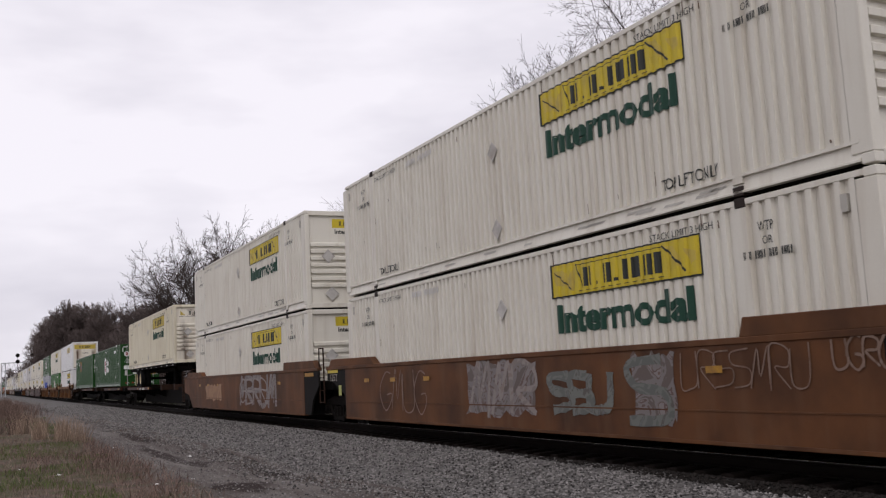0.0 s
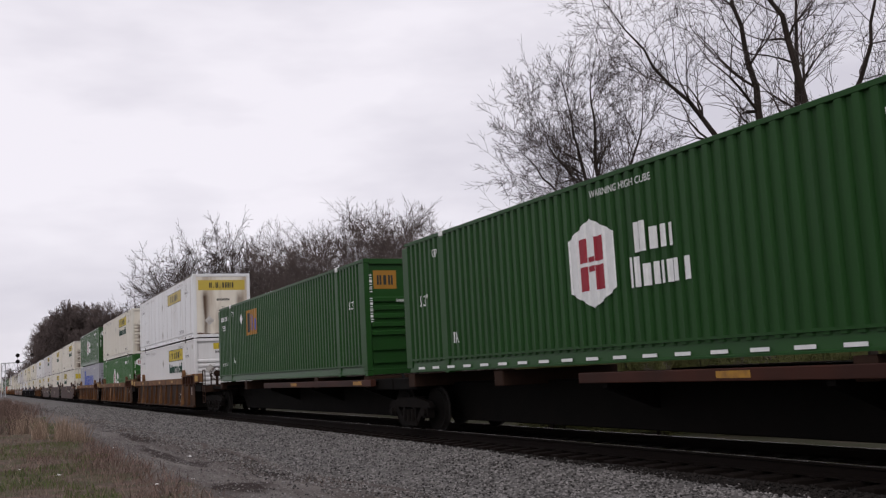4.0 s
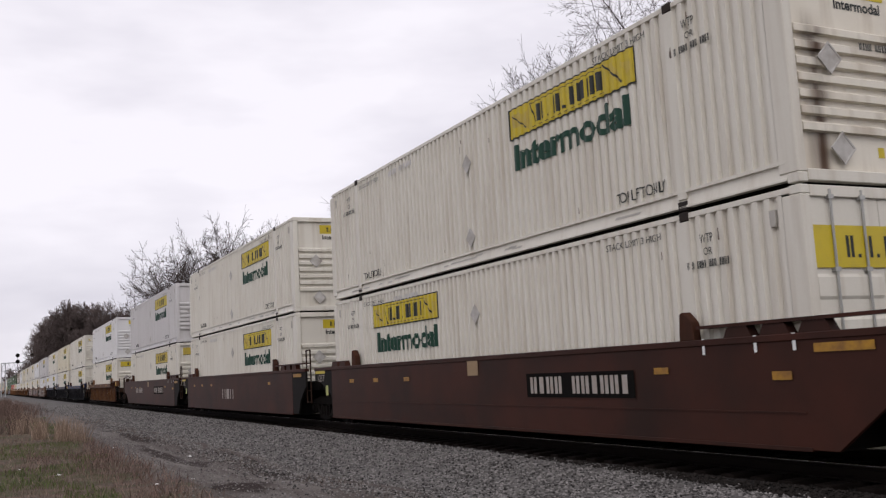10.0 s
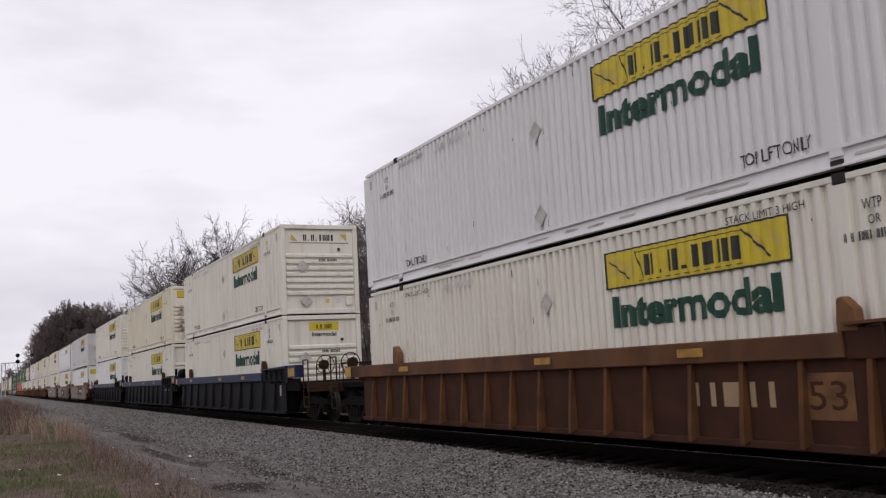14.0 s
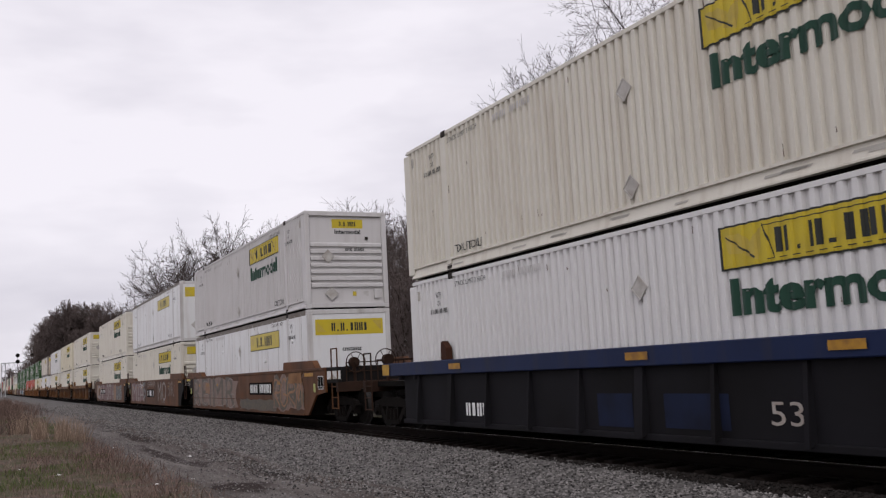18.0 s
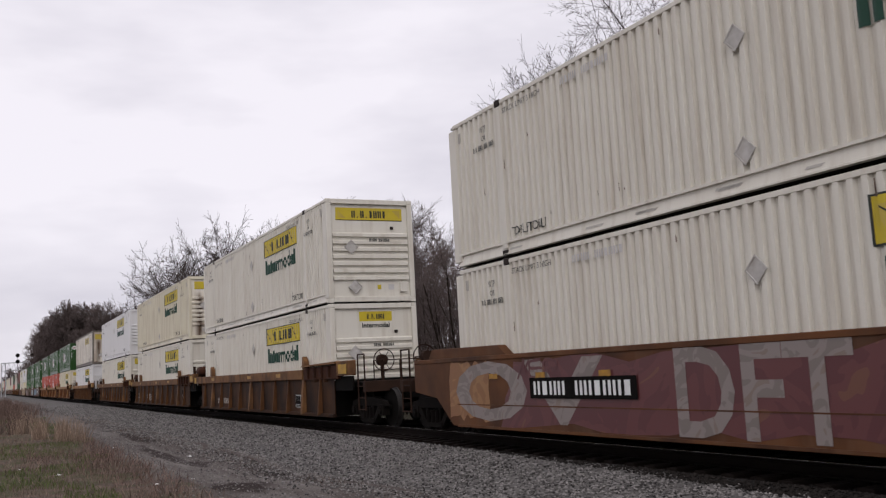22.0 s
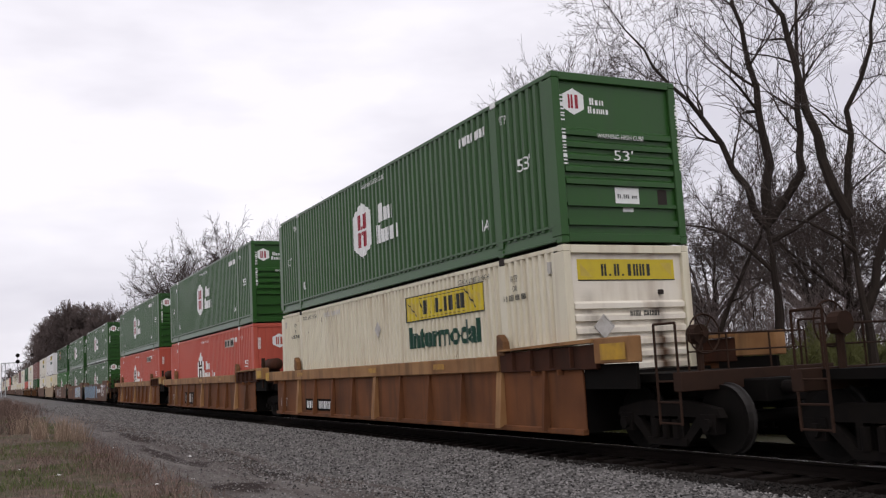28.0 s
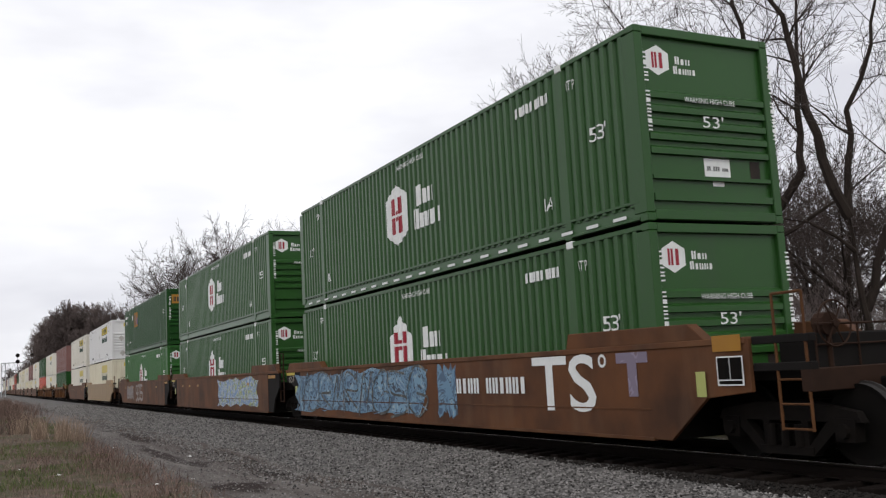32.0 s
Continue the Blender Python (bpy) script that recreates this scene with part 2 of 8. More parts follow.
def prism(bm, outline, axis, a, b):
    """A polygon (counter-clockwise pairs in the two other axes) drawn out along axis from a to b."""
    def at(p, c):
        q = list(p)
        q.insert("xyz".index(axis), c)
        return q
    lo, hi = [bm.verts.new(at(p, a)) for p in outline], [bm.verts.new(at(p, b)) for p in outline]
    n = len(outline)
    bm.faces.new(lo)
    bm.faces.new(hi[::-1])
    for i in range(n):
        bm.faces.new((lo[(i + 1) % n], lo[i], hi[i], hi[(i + 1) % n]))


def rod(bm, p, q, r, sides=6, r2=None):
    p, q = Vector(p), Vector(q)
    d = (q - p).normalized()
    u = d.orthogonal().normalized()
    w = d.cross(u)
    rings = []
    for c, rr in ((p, r), (q, r if r2 is None else r2)):
        rings.append([bm.verts.new(c + (u * math.cos(k * math.tau / sides) + w * math.sin(k * math.tau / sides)) * rr) for k in range(sides)])
    for k in range(sides):
        bm.faces.new((rings[0][k], rings[0][(k + 1) % sides], rings[1][(k + 1) % sides], rings[1][k]))
    bm.faces.new(rings[0][::-1])
    bm.faces.new(rings[1])


def lathe(bm, profile, axis="x", sides=24, centre=(0, 0, 0), caps=True):
    """A turned body; profile is a row of (place along the axis, radius)."""
    c = Vector(centre)
    rings = []
    for a, r in profile:
        ring = []
        for k in range(sides):
            t = k * math.tau / sides
            p = (a, r * math.cos(t), r * math.sin(t)) if axis == "x" else (r * math.cos(t), a, r * math.sin(t)) if axis == "y" else (r * math.cos(t), r * math.sin(t), a)
            ring.append(bm.verts.new(c + Vector(p)))
        rings.append(ring)
    for r0, r1 in zip(rings, rings[1:]):
        for k in range(sides):
            bm.faces.new((r0[k], r0[(k + 1) % sides], r1[(k + 1) % sides], r1[k]))
    if caps:
        bm.faces.new(rings[0][::-1])
        bm.faces.new(rings[-1])


def finish(name, bm, material, bevel=0.0, smooth=False):
    bmesh.ops.recalc_face_normals(bm, faces=bm.faces)
    if bevel:
        bmesh.ops.bevel(bm, geom=bm.edges[:], offset=bevel, segments=1, affect="EDGES")
    me = bpy.data.meshes.new(name)
    bm.to_mesh(me)
    bm.free()
    if smooth:
        for p in me.polygons:
            p.use_smooth = True
    me.materials.append(material)
    return me


def part(name, bm, material, parent, label="", bevel=0.0, smooth=False, at=None):
    """One mesh object under a thing or a part; bm may be a ready mesh that is shared."""
    me = bm if isinstance(bm, bpy.types.Mesh) else finish(name, bm, material, bevel, smooth)
    ob = new(name, me)
    ob.parent = parent
    if at is not None:
        ob.matrix_basis = at
    return tagged(ob, label)


def boxpart(name, dims, material, parent, label="", bevel=0.0):
    bm = bmesh.new()
    box(bm, *dims)
    return part(name, bm, material, parent, label, bevel)


def thing(name, label, category, group="", kind=""):
    return tagged(new(name), label, category, group, kind)


SIDE = Matrix(((0, 0, -1, 0), (-1, 0, 0, 0), (0, 1, 0, 0), (0, 0, 0, 1)))      # writing on the side that faces -x
FRONT = Matrix(((1, 0, 0, 0), (0, 0, -1, 0), (0, 1, 0, 0), (0, 0, 0, 1)))      # writing on the end that faces -y
TEXTS = {}


def words(text, width, height, material, bold=0.0):
    """Lettering as a flat mesh in its own xy plane, its lower left corner at the origin."""
    key = (text, round(width, 2), round(height, 2), material.name, bold)
    if key not in TEXTS:
        cu = bpy.data.curves.new("lettering", "FONT")
        cu.body, cu.size, cu.resolution_u, cu.offset = text, 1.0, 3, bold
        ob = bpy.data.objects.new("lettering", cu)
        scene.collection.objects.link(ob)
        cu.fill_mode = "FRONT"
        me = bpy.data.meshes.new_from_object(ob.evaluated_get(bpy.context.evaluated_depsgraph_get()))
        bpy.data.objects.remove(ob)
        xs, ys = [v.co.x for v in me.vertices], [v.co.y for v in me.vertices]
        kx, ky = width / (max(xs) - min(xs)), height / (max(ys) - min(ys))
        x0, y0 = min(xs), min(ys)
        for v in me.vertices:
            v.co = ((v.co.x - x0) * kx, (v.co.y - y0) * ky, 0)
        me.materials.clear()
        me.materials.append(material)
        TEXTS[key] = me
    return TEXTS[key]


def bars(pattern, width, height, material):
    """Plain shapes in place of a name or a number: one or two upright bars a character; lower-case ones are lower, a blank is a gap."""
    key = ("bars", pattern, round(width, 2), round(height, 2), material.name)
    if key not in TEXTS:
        bm = bmesh.new()
        unit = width / len(pattern)

        def slab(x0, x1, z0, z1):
            bm.faces.new([bm.verts.new(p) for p in ((x0, z0, 0), (x1, z0, 0), (x1, z1, 0), (x0, z1, 0))])
        for i, ch in enumerate(pattern):
            if ch == " ":
                continue
            if ch == ".":
                slab((i + 0.3) * unit, (i + 0.62) * unit, 0, height * 0.17)
                continue
            h = height * (0.72 if ch.islower() else 1.0)
            w = unit * 0.80
            st = min(w * 0.36, h * 0.27)
            x = i * unit + (unit - w) / 2
            if i % 3 == 1:
                slab(x + 0.5 * st, x + w - 0.5 * st, 0, h)
            else:
                slab(x, x + st * 1.15, 0, h)
                slab(x + w - st * 1.15, x + w, 0, h)
        TEXTS[key] = finish("bars", bm, material)
    return TEXTS[key]


def on_side(name, me, parent, x, y, z, label=""):
    """Put flat lettering on the side that faces -x: it begins at y and runs towards -y."""
    ob = part(name, me, None, parent, label, at=Matrix.Translation((x, y, z)) @ SIDE)
    if name in ("lettering", "number_mark", "name_mark", "graffiti_letters"):
        tagged(ob, kind="stuff")
    return ob


def on_front(name, me, parent, x, y, z, label=""):
    ob = part(name, me, None, parent, label, at=Matrix.Translation((x, y, z)) @ FRONT)
    if name in ("lettering", "number_mark", "name_mark", "graffiti_letters"):
        tagged(ob, kind="stuff")
    return ob


def flat(points, material, name="panel"):
    bm = bmesh.new()
    bm.faces.new([bm.verts.new((p[0], p[1], 0)) for p in points])
    return finish(name, bm, material)


def hexagon(w, h, material):
    return flat([(0, h * 0.24), (w / 2, 0), (w, h * 0.24), (w, h * 0.76), (w / 2, h), (0, h * 0.76)], material, "emblem")


# ---- containers: 53 feet long, built once a kind and copied; the end at -y is the one that faces the camera ----
HL, HW, CH = 8.075, 1.295, 2.896
POST = 6.06                                     # the lifting posts, 40 feet apart


def wave(y0, y1, n, depth):
    """The corrugation's line: places along the wall and how far it steps in there."""
    p = (y1 - y0) / n
    line = []
    for i in range(n):
        a = y0 + i * p
        line += [(a, 0.0), (a + 0.40 * p, 0.0), (a + 0.52 * p, depth), (a + 0.88 * p, depth)]
    return line + [(y1, 0.0)]


def follow(ob, y0, line, cache={}):
    """Lay flat writing into the corrugation: cut it along the folds and press it in."""
    me = ob.data
    key = (me.name, round(y0, 2), round(line[2][1], 3))
    if key not in cache:
        ys, ds = [q[0] for q in line], [q[1] for q in line]
        bm = bmesh.new()
        bm.from_mesh(me)
        lo, hi = min(v.co.x for v in bm.verts), max(v.co.x for v in bm.verts)
        for y in ys:
            if lo < y0 - y < hi:
                bmesh.ops.bisect_plane(bm, geom=bm.verts[:] + bm.edges[:] + bm.faces[:], plane_co=(y0 - y, 0, 0), plane_no=(1, 0, 0))
        for v in bm.verts:
            v.co.z -= 0.62 * float(np.interp(y0 - v.co.x, ys, ds)) - 0.004
        out = bpy.data.meshes.new(me.name)
        bm.to_mesh(out)
        bm.free()
        for m in me.materials:
            out.materials.append(m)
        cache[key] = out
    ob.data = cache[key]


def corrugated_mesh(y0, y1, z0, z1, pitch, depth, side, material, name="side_wall"):
    """Vertical trapezoid corrugation on one long side (side -1 faces -x)."""
    outer, inner = side * (HW - 0.008), side * (HW - 0.008 - depth)
    n = max(1, round((y1 - y0) / pitch))
    p = (y1 - y0) / n
    line = [(y, outer - side * d) for y, d in wave(y0, y1, n, depth)]
    verts, faces = [], []
    for y, x in line:
        verts += [(x, y, z0), (x, y, z1)]
    for i in range(len(line) - 1):
        q = (2 * i, 2 * i + 1, 2 * i + 3, 2 * i + 2)
        faces.append(q if side < 0 else q[::-1])
    me = bpy.data.meshes.new(name)
    me.from_pydata(verts, [], faces)
    me.materials.append(material)
    return me


def placard(r):
    """A diamond-shaped placard holder: a raised rim round a plain worn face."""
    bm = bmesh.new()
    rings = [[bm.verts.new((r + k * dx, r + k * dy, z)) for dx, dy in ((0, -1), (1, 0), (0, 1), (-1, 0))] for k, z in ((r, 0.0), (r * 0.97, 0.012), (r * 0.84, 0.012), (r * 0.82, 0.005))]
    for p, q in zip(rings, rings[1:]):
        for i in range(4):
            j = (i + 1) % 4
            bm.faces.new((p[i], p[j], q[j], q[i]))
    bm.faces.new(rings[-1])
    return finish("placard_holder", bm, M["plate_face"])


def ribbed_front(c, paint, frame_mat, n_ribs, rib_lo, rib_hi, step=0.075):
    """A recessed end wall with pressed horizontal ribs."""
    wall = boxpart("end_wall", (-HW + 0.13, HW - 0.13, -HL + step, -HL + step + 0.05, 0.10, CH - 0.12), paint, c)
    h = (rib_hi - rib_lo) / n_ribs
    for i in range(n_ribs):
        z = rib_lo + i * h
        bm = bmesh.new()
        prism(bm, [(-HL + step, z), (-HL + step, z + 0.66 * h), (-HL + 0.012, z + 0.46 * h), (-HL + 0.012, z + 0.05 * h)], "x", -HW + 0.17, HW - 0.17)
        part("rib", bm, paint, wall)
    return wall


def jb_front(c, paint, wide, faded):
    wall = ribbed_front(c, paint, paint, 7, 0.62, 2.03)
    yw = -HL + 0.071
    sign = M["old_yellow"] if faded == 1 else paint if faded == 2 else M["yellow"]
    if wide:
        s = on_front("sign_panel", flat([(0, 0), (2.0, 0), (2.0, 0.36), (0, 0.36)], sign), c, -1.0, yw, 2.30, "yellow sign panel with dark bars")
        on_front("sign_border", flat([(0, 0), (2.0, 0), (2.0, 0.02), (0, 0.02)], M["ink"]), s, 0, 0, 0).matrix_basis = pose(0, 0, 0.003)
        tagged(part("sign_mark", bars("B.B.BBBB", 1.05, 0.2, M["ink"]), None, s, at=pose(0.46, 0.08, 0.004)), kind="stuff")
        part("sign_corner", flat([(0.06, 0.30), (0.06, 0.08), (0.30, 0.06)], M["old_yellow"]), None, s, at=pose(0, 0, 0.003))
        part("sign_corner", flat([(1.70, 0.30), (1.94, 0.06), (1.94, 0.30)], M["old_yellow"]), None, s, at=pose(0, 0, 0.003))
    else:
        s = on_front("sign_panel", flat([(0, 0), (0.98, 0), (0.98, 0.27), (0, 0.27)], sign), c, -0.42, yw, 2.40, "small yellow sign panel with dark bars")
        tagged(part("sign_mark", bars("B.B.BBBB", 0.54, 0.14, M["ink"]), None, s, at=pose(0.22, 0.06, 0.004)), kind="stuff")
        on_front("lettering", words("Intermodal", 0.82, 0.14, M["ink"], 0.03), c, -0.34, yw, 2.22)
    on_front("number_mark", bars("BBBB BBBBBB", 0.62, 0.09, M["ink"]), c, -0.05, -HL + 0.004, 1.70)
    bm = bmesh.new()
    box(bm, 0.62, 0.70, -HL + 0.02, -HL + 0.08, 2.06, 2.14)
    part("vent", bm, M["casting"], c)
    for x, z in ((-0.80, 1.33), (-0.72, 0.22)):
        pl = placard(0.21)
        on_front("placard_holder", pl, c, x, -HL + 0.004, z, "diamond placard holder")
    on_front("sticker", flat([(0, 0), (0.11, 0), (0.11, 0.13), (0, 0.13)], M["yellow"]), c, 0.17, yw, 0.36, "small yellow sticker")
    on_front("sticker", flat([(0, 0), (0.17, 0), (0.17, 0.15), (0, 0.15)], M["grey_rail"]), c, 0.50, yw, 0.35, "small grey sticker")
    bm = bmesh.new()
    box(bm, 0.84, 1.04, -HL + 0.012, -HL + 0.078, 0.28, 0.56)
    part("document_box", bm, paint, c, "small document box", bevel=0.008)


def plain_front(c, paint):
    boxpart("end_wall", (-HW + 0.10, HW - 0.10, -HL + 0.02, -HL + 0.06, 0.10, CH - 0.12), paint, c)
    yw = -HL + 0.016
    s = on_front("sign_panel", flat([(0, 0), (2.12, 0), (2.12, 0.46), (0, 0.46)], M["old_yellow"] if paint is M["plate_stained"] else M["yellow"]), c, -1.06, yw, 2.14, "wide yellow sign panel with dark bars")
    tagged(part("sign_mark", bars("B.B.BBBB", 1.15, 0.24, M["ink"]), None, s, at=pose(0.48, 0.11, 0.004)), kind="stuff")
    part("sign_corner", flat([(0.05, 0.40), (0.05, 0.1), (0.34, 0.08)], M["old_yellow"]), None, s, at=pose(0, 0, 0.003))
    part("sign_corner", flat([(1.78, 0.40), (2.07, 0.08), (2.07, 0.40)], M["old_yellow"]), None, s, at=pose(0, 0, 0.003))
    if paint is M["plate_stained"]:
        rnd = random.Random(3)
        top = [(2.3 * i / 18, 0.05 + rnd.uniform(0.0, 0.07) * (1.8 if i > 12 or i < 3 else 0.7)) for i in range(19)]
        on_front("rust_stain", flat([(0, 0.0)] + top + [(2.3, 0.0)], M["scuff"]), c, -1.15, yw + 0.001, 0.12, "rusty stain along the foot of the end wall")
    on_front("number_mark", bars("BBBBBBBBBB", 0.60, 0.10, M["ink"]), c, -0.25, yw, 1.66)
    on_front("lettering", words("53", 0.14, 0.10, M["ink"]), c, -0.02, yw, 1.30)
    on_front("number_mark", bars("bbbbbbb bbbbbbbb", 0.52, 0.035, M["ink"]), c, -0.2, yw, 1.20)
    bm = bmesh.new()
    box(bm, 0.52, 0.86, -HL + 0.003, -HL + 0.03, 0.52, 0.98)
    part("document_box", bm, M["grey_rail"], c, "small framed document box", bevel=0.01)
    on_front("sticker", flat([(0, 0), (0.14, 0), (0.14, 0.14), (0, 0.14)], M["yellow"]), c, 0.06, yw, 0.46, "small yellow sticker")
    on_front("placard_holder", placard(0.22), c, -0.80, yw, 0.55, "diamond placard holder")


def door_front(c, paint, sign, rods):
    """Two rear doors with locking rods."""
    for a, b in ((-HW + 0.10, -0.006), (0.006, HW - 0.10)):
        d = boxpart("door", (a, b, -HL + 0.035, -HL + 0.075, 0.14, CH - 0.13), paint, c)
        for z in (0.55, 1.05, 1.55, 2.05):
            bm = bmesh.new()
            prism(bm, [(-HL + 0.035, z), (-HL + 0.035, z + 0.30), (-HL + 0.016, z + 0.26), (-HL + 0.016, z + 0.04)], "x", a + 0.06, b - 0.06)
            part("pressing", bm, paint, d)
        w = b - a
        for k in (0.30, 0.74):
            bm = bmesh.new()
            rod(bm, (a + k * w, -HL - 0.005, 0.06), (a + k * w, -HL - 0.005, CH - 0.05), 0.017, 8)
            r = part("locking_rod", bm, rods, d)
            for z in (0.12, 0.72, 1.9, CH - 0.14):
                boxpart("rod_bracket", (a + k * w - 0.045, a + k * w + 0.045, -HL - 0.024, -HL + 0.04, z - 0.025, z + 0.025), rods, r)
            bm = bmesh.new()
            box(bm, a + k * w, a + k * w + 0.30, -HL - 0.03, -HL - 0.012, 0.74, 0.775)
            part("door_lever", bm, rods, r)
    yw = -HL + 0.012
    if sign == "jb":
        s = on_front("sign_panel", flat([(0, 0), (2.3, 0), (2.3, 0.50), (0, 0.50)], M["yellow"]), c, -1.15, yw, 1.92, "wide yellow sign panel with dark bars")
        tagged(part("sign_mark", bars("B.B.BBBB", 1.25, 0.26, M["ink"]), None, s, at=pose(0.5, 0.12, 0.003)), kind="stuff")
    else:
        e = on_front("emblem", hexagon(0.34, 0.40, M["white_ink"]), c, -1.02, yw, 2.02, "white hexagon emblem")
        part("emblem_mark", bars("BB", 0.2, 0.22, M["maroon_ink"]), None, e, at=pose(0.07, 0.09, 0.003))
        on_front("name_mark", bars("Bbb", 0.2, 0.1, M["white_ink"]), c, -0.54, yw, 2.20)
        on_front("name_mark", bars("Bbbbb", 0.3, 0.1, M["white_ink"]), c, -0.58, yw, 2.08)
        on_front("number_mark", bars("BBBB", 0.5, 0.15, M["white_ink"]), c, 0.18, yw, 2.16)
        on_front("number_mark", bars("BBB BBB", 0.74, 0.15, M["white_ink"]), c, 0.20, yw, 1.96)
        on_front("lettering", words("WARNING", 0.66, 0.1, M["white_ink"]), c, -1.0, yw, 1.74)
        on_front("lettering", words("HIGH CUBE", 0.74, 0.1, M["white_ink"]), c, -1.0, yw, 1.60)
        on_front("number_mark", bars("bbbbbbb", 0.4, 0.08, M["dull_ink"]), c, 0.18, yw, 1.72)
        on_front("number_mark", bars("bbbbbbb", 0.4, 0.08, M["dull_ink"]), c, 0.18, yw, 1.58)
        on_front("lettering", words("53'", 0.3, 0.18, M["white_ink"]), c, 0.68, yw, 1.14)
        on_front("sticker", flat([(0, 0), (0.42, 0), (0.42, 0.26), (0, 0.26)], M["white_ink"]), c, -1.06, yw, 1.16, "white weight sticker")
        on_front("sticker", flat([(0, 0), (0.22, 0), (0.22, 0.2), (0, 0.2)], M["white_ink"]), c, -0.46, yw, 0.82, "white sticker")
        on_front("sticker", flat([(0, 0), (0.36, 0), (0.36, 0.28), (0, 0.28)], M["orange_ink"]), c, 0.66, yw, 0.76, "orange warning sticker")
        on_front("sticker", flat([(0, 0), (0.36, 0), (0.36, 0.24), (0, 0.24)], M["dull_ink"]), c, 0.2, yw, 0.82, "worn white sticker")
        on_front("sticker", flat([(0, 0), (0.18, 0), (0.18, 0.34), (0, 0.34)], M["grey_rail"]), c, -1.0, yw, 0.74, "grey sticker")
        for x in (-1.0, -0.55, 0.1, 0.55):
            on_front("reflector", flat([(0, 0), (0.14, 0), (0.14, 0.05), (0, 0.05)], M["red_ink"]), c, x, yw, 0.2)
            on_front("reflector", flat([(0, 0), (0.14, 0), (0.14, 0.05), (0, 0.05)], M["white_ink"]), c, x + 0.15, yw, 0.2)
        for x in (-1.14, 1.1):
            on_front("reflector", flat([(0, 0), (0.05, 0), (0.05, 0.3), (0, 0.3)], M["white_ink"]), c, x, yw, 2.36)
        for x in (-1.10, 0.74):
            on_front("reflector", flat([(0, 0), (0.3, 0), (0.3, 0.05), (0, 0.05)], M["white_ink"]), c, x, yw, 2.68)


def hub_front(c, paint, emp=False):
    ribbed_front(c, paint, paint, 5, 0.98, 2.02)
    boxpart("end_rib", (-HW + 0.17, HW - 0.17, -HL + 0.012, -HL + 0.06, 0.30, 0.40), paint, c)
    boxpart("end_rib", (-HW + 0.17, HW - 0.17, -HL + 0.012, -HL + 0.06, 0.62, 0.68), paint, c)
    yw = -HL + 0.071
    if emp:
        s = on_front("sign_panel", flat([(0, 0), (0.62, 0), (0.62, 0.46), (0, 0.46)], M["orange_ink"]), c, -1.02, yw, 2.14, "orange square sign with plain bars")
        tagged(part("sign_mark", bars("BBB", 0.46, 0.24, M["ink"]), None, s, at=pose(0.08, 0.1, 0.003)), kind="stuff")
    else:
        e = on_front("emblem", hexagon(0.42, 0.46, M["white_ink"]), c, -1.05, yw, 2.18, "white hexagon emblem")
        part("emblem_mark", bars("BB", 0.24, 0.24, M["maroon_ink"]), None, e, at=pose(0.09, 0.11, 0.003))
        on_front("name_mark", bars("Bbb", 0.3, 0.12, M["white_ink"]), c, -0.52, yw, 2.38)
        on_front("name_mark", bars("Bbbbb", 0.44, 0.12, M["white_ink"]), c, -0.56, yw, 2.23)
    on_front("lettering", words("WARNING HIGH CUBE", 0.98, 0.08, M["white_ink"]), c, -0.45, -HL + 0.004, 1.79)
    on_front("lettering", words("53'", 0.40, 0.18, M["white_ink"]), c, -0.13, -HL + 0.004, 1.42)
    on_front("sticker", flat([(0, 0.14), (0.14, 0.14), (0.14, 0), (0.36, 0), (0.36, 0.14), (0.5, 0.14), (0.5, 0.42), (0, 0.42)], M["white_ink"]), c, -0.12, yw, 0.55, "white weight sticker")
    on_front("number_mark", bars("BB.BBB bbb", 0.42, 0.07, M["ink"]), c, -0.08, yw - 0.003, 0.78)
    on_front("door_plate", flat([(0, 0), (0.2, 0), (0.2, 0.34), (0, 0.34)], M["casting"]), c, 0.78, yw, 0.62)
    for x in (-1.235, 1.175):
        for k in range(2):
            me = bars("BBBB" if k == 0 else "BBBBBB", 0.46 if k == 0 else 0.62, 0.075, M["white_ink"])
            on_front("number_mark", me, c, 0, 0, 0).matrix_basis = Matrix.Translation((x + 0.075, -HL - 0.004, (2.5 if k == 0 else 1.92))) @ FRONT @ pose(0, 0, 0, 0, 0, -90)


def matson_front(c, paint):
    verts, faces = [], []
    n, w = 9, 2 * (HW - 0.13)
    line = []
    for i in range(n):
        a = -HW + 0.13 + i * w / n
        p = w / n
        line += [(a, -HL + 0.02), (a + 0.4 * p, -HL + 0.02), (a + 0.5 * p, -HL + 0.06), (a + 0.9 * p, -HL + 0.06)]
    line.append((HW - 0.13, -HL + 0.02))
    for x, y in line:
        verts += [(x, y, 0.1), (x, y, CH - 0.12)]
    for i in range(len(line) - 1):
        faces.append((2 * i + 2, 2 * i + 3, 2 * i + 1, 2 * i))
    me = bpy.data.meshes.new("end_wall")
    me.from_pydata(verts, [], faces)
    me.materials.append(paint)
    part("end_wall", me, None, c)
    on_front("name_mark", bars("Bbbbbb", 0.95, 0.26, M["blue_ink"]), c, -0.58, -HL + 0.014, 2.28)
    for k in range(3):
        on_front("number_mark", bars("BBBB", 0.4, 0.07, M["ink"]), c, -1.1, -HL + 0.014, 2.2 - 0.2 * k)


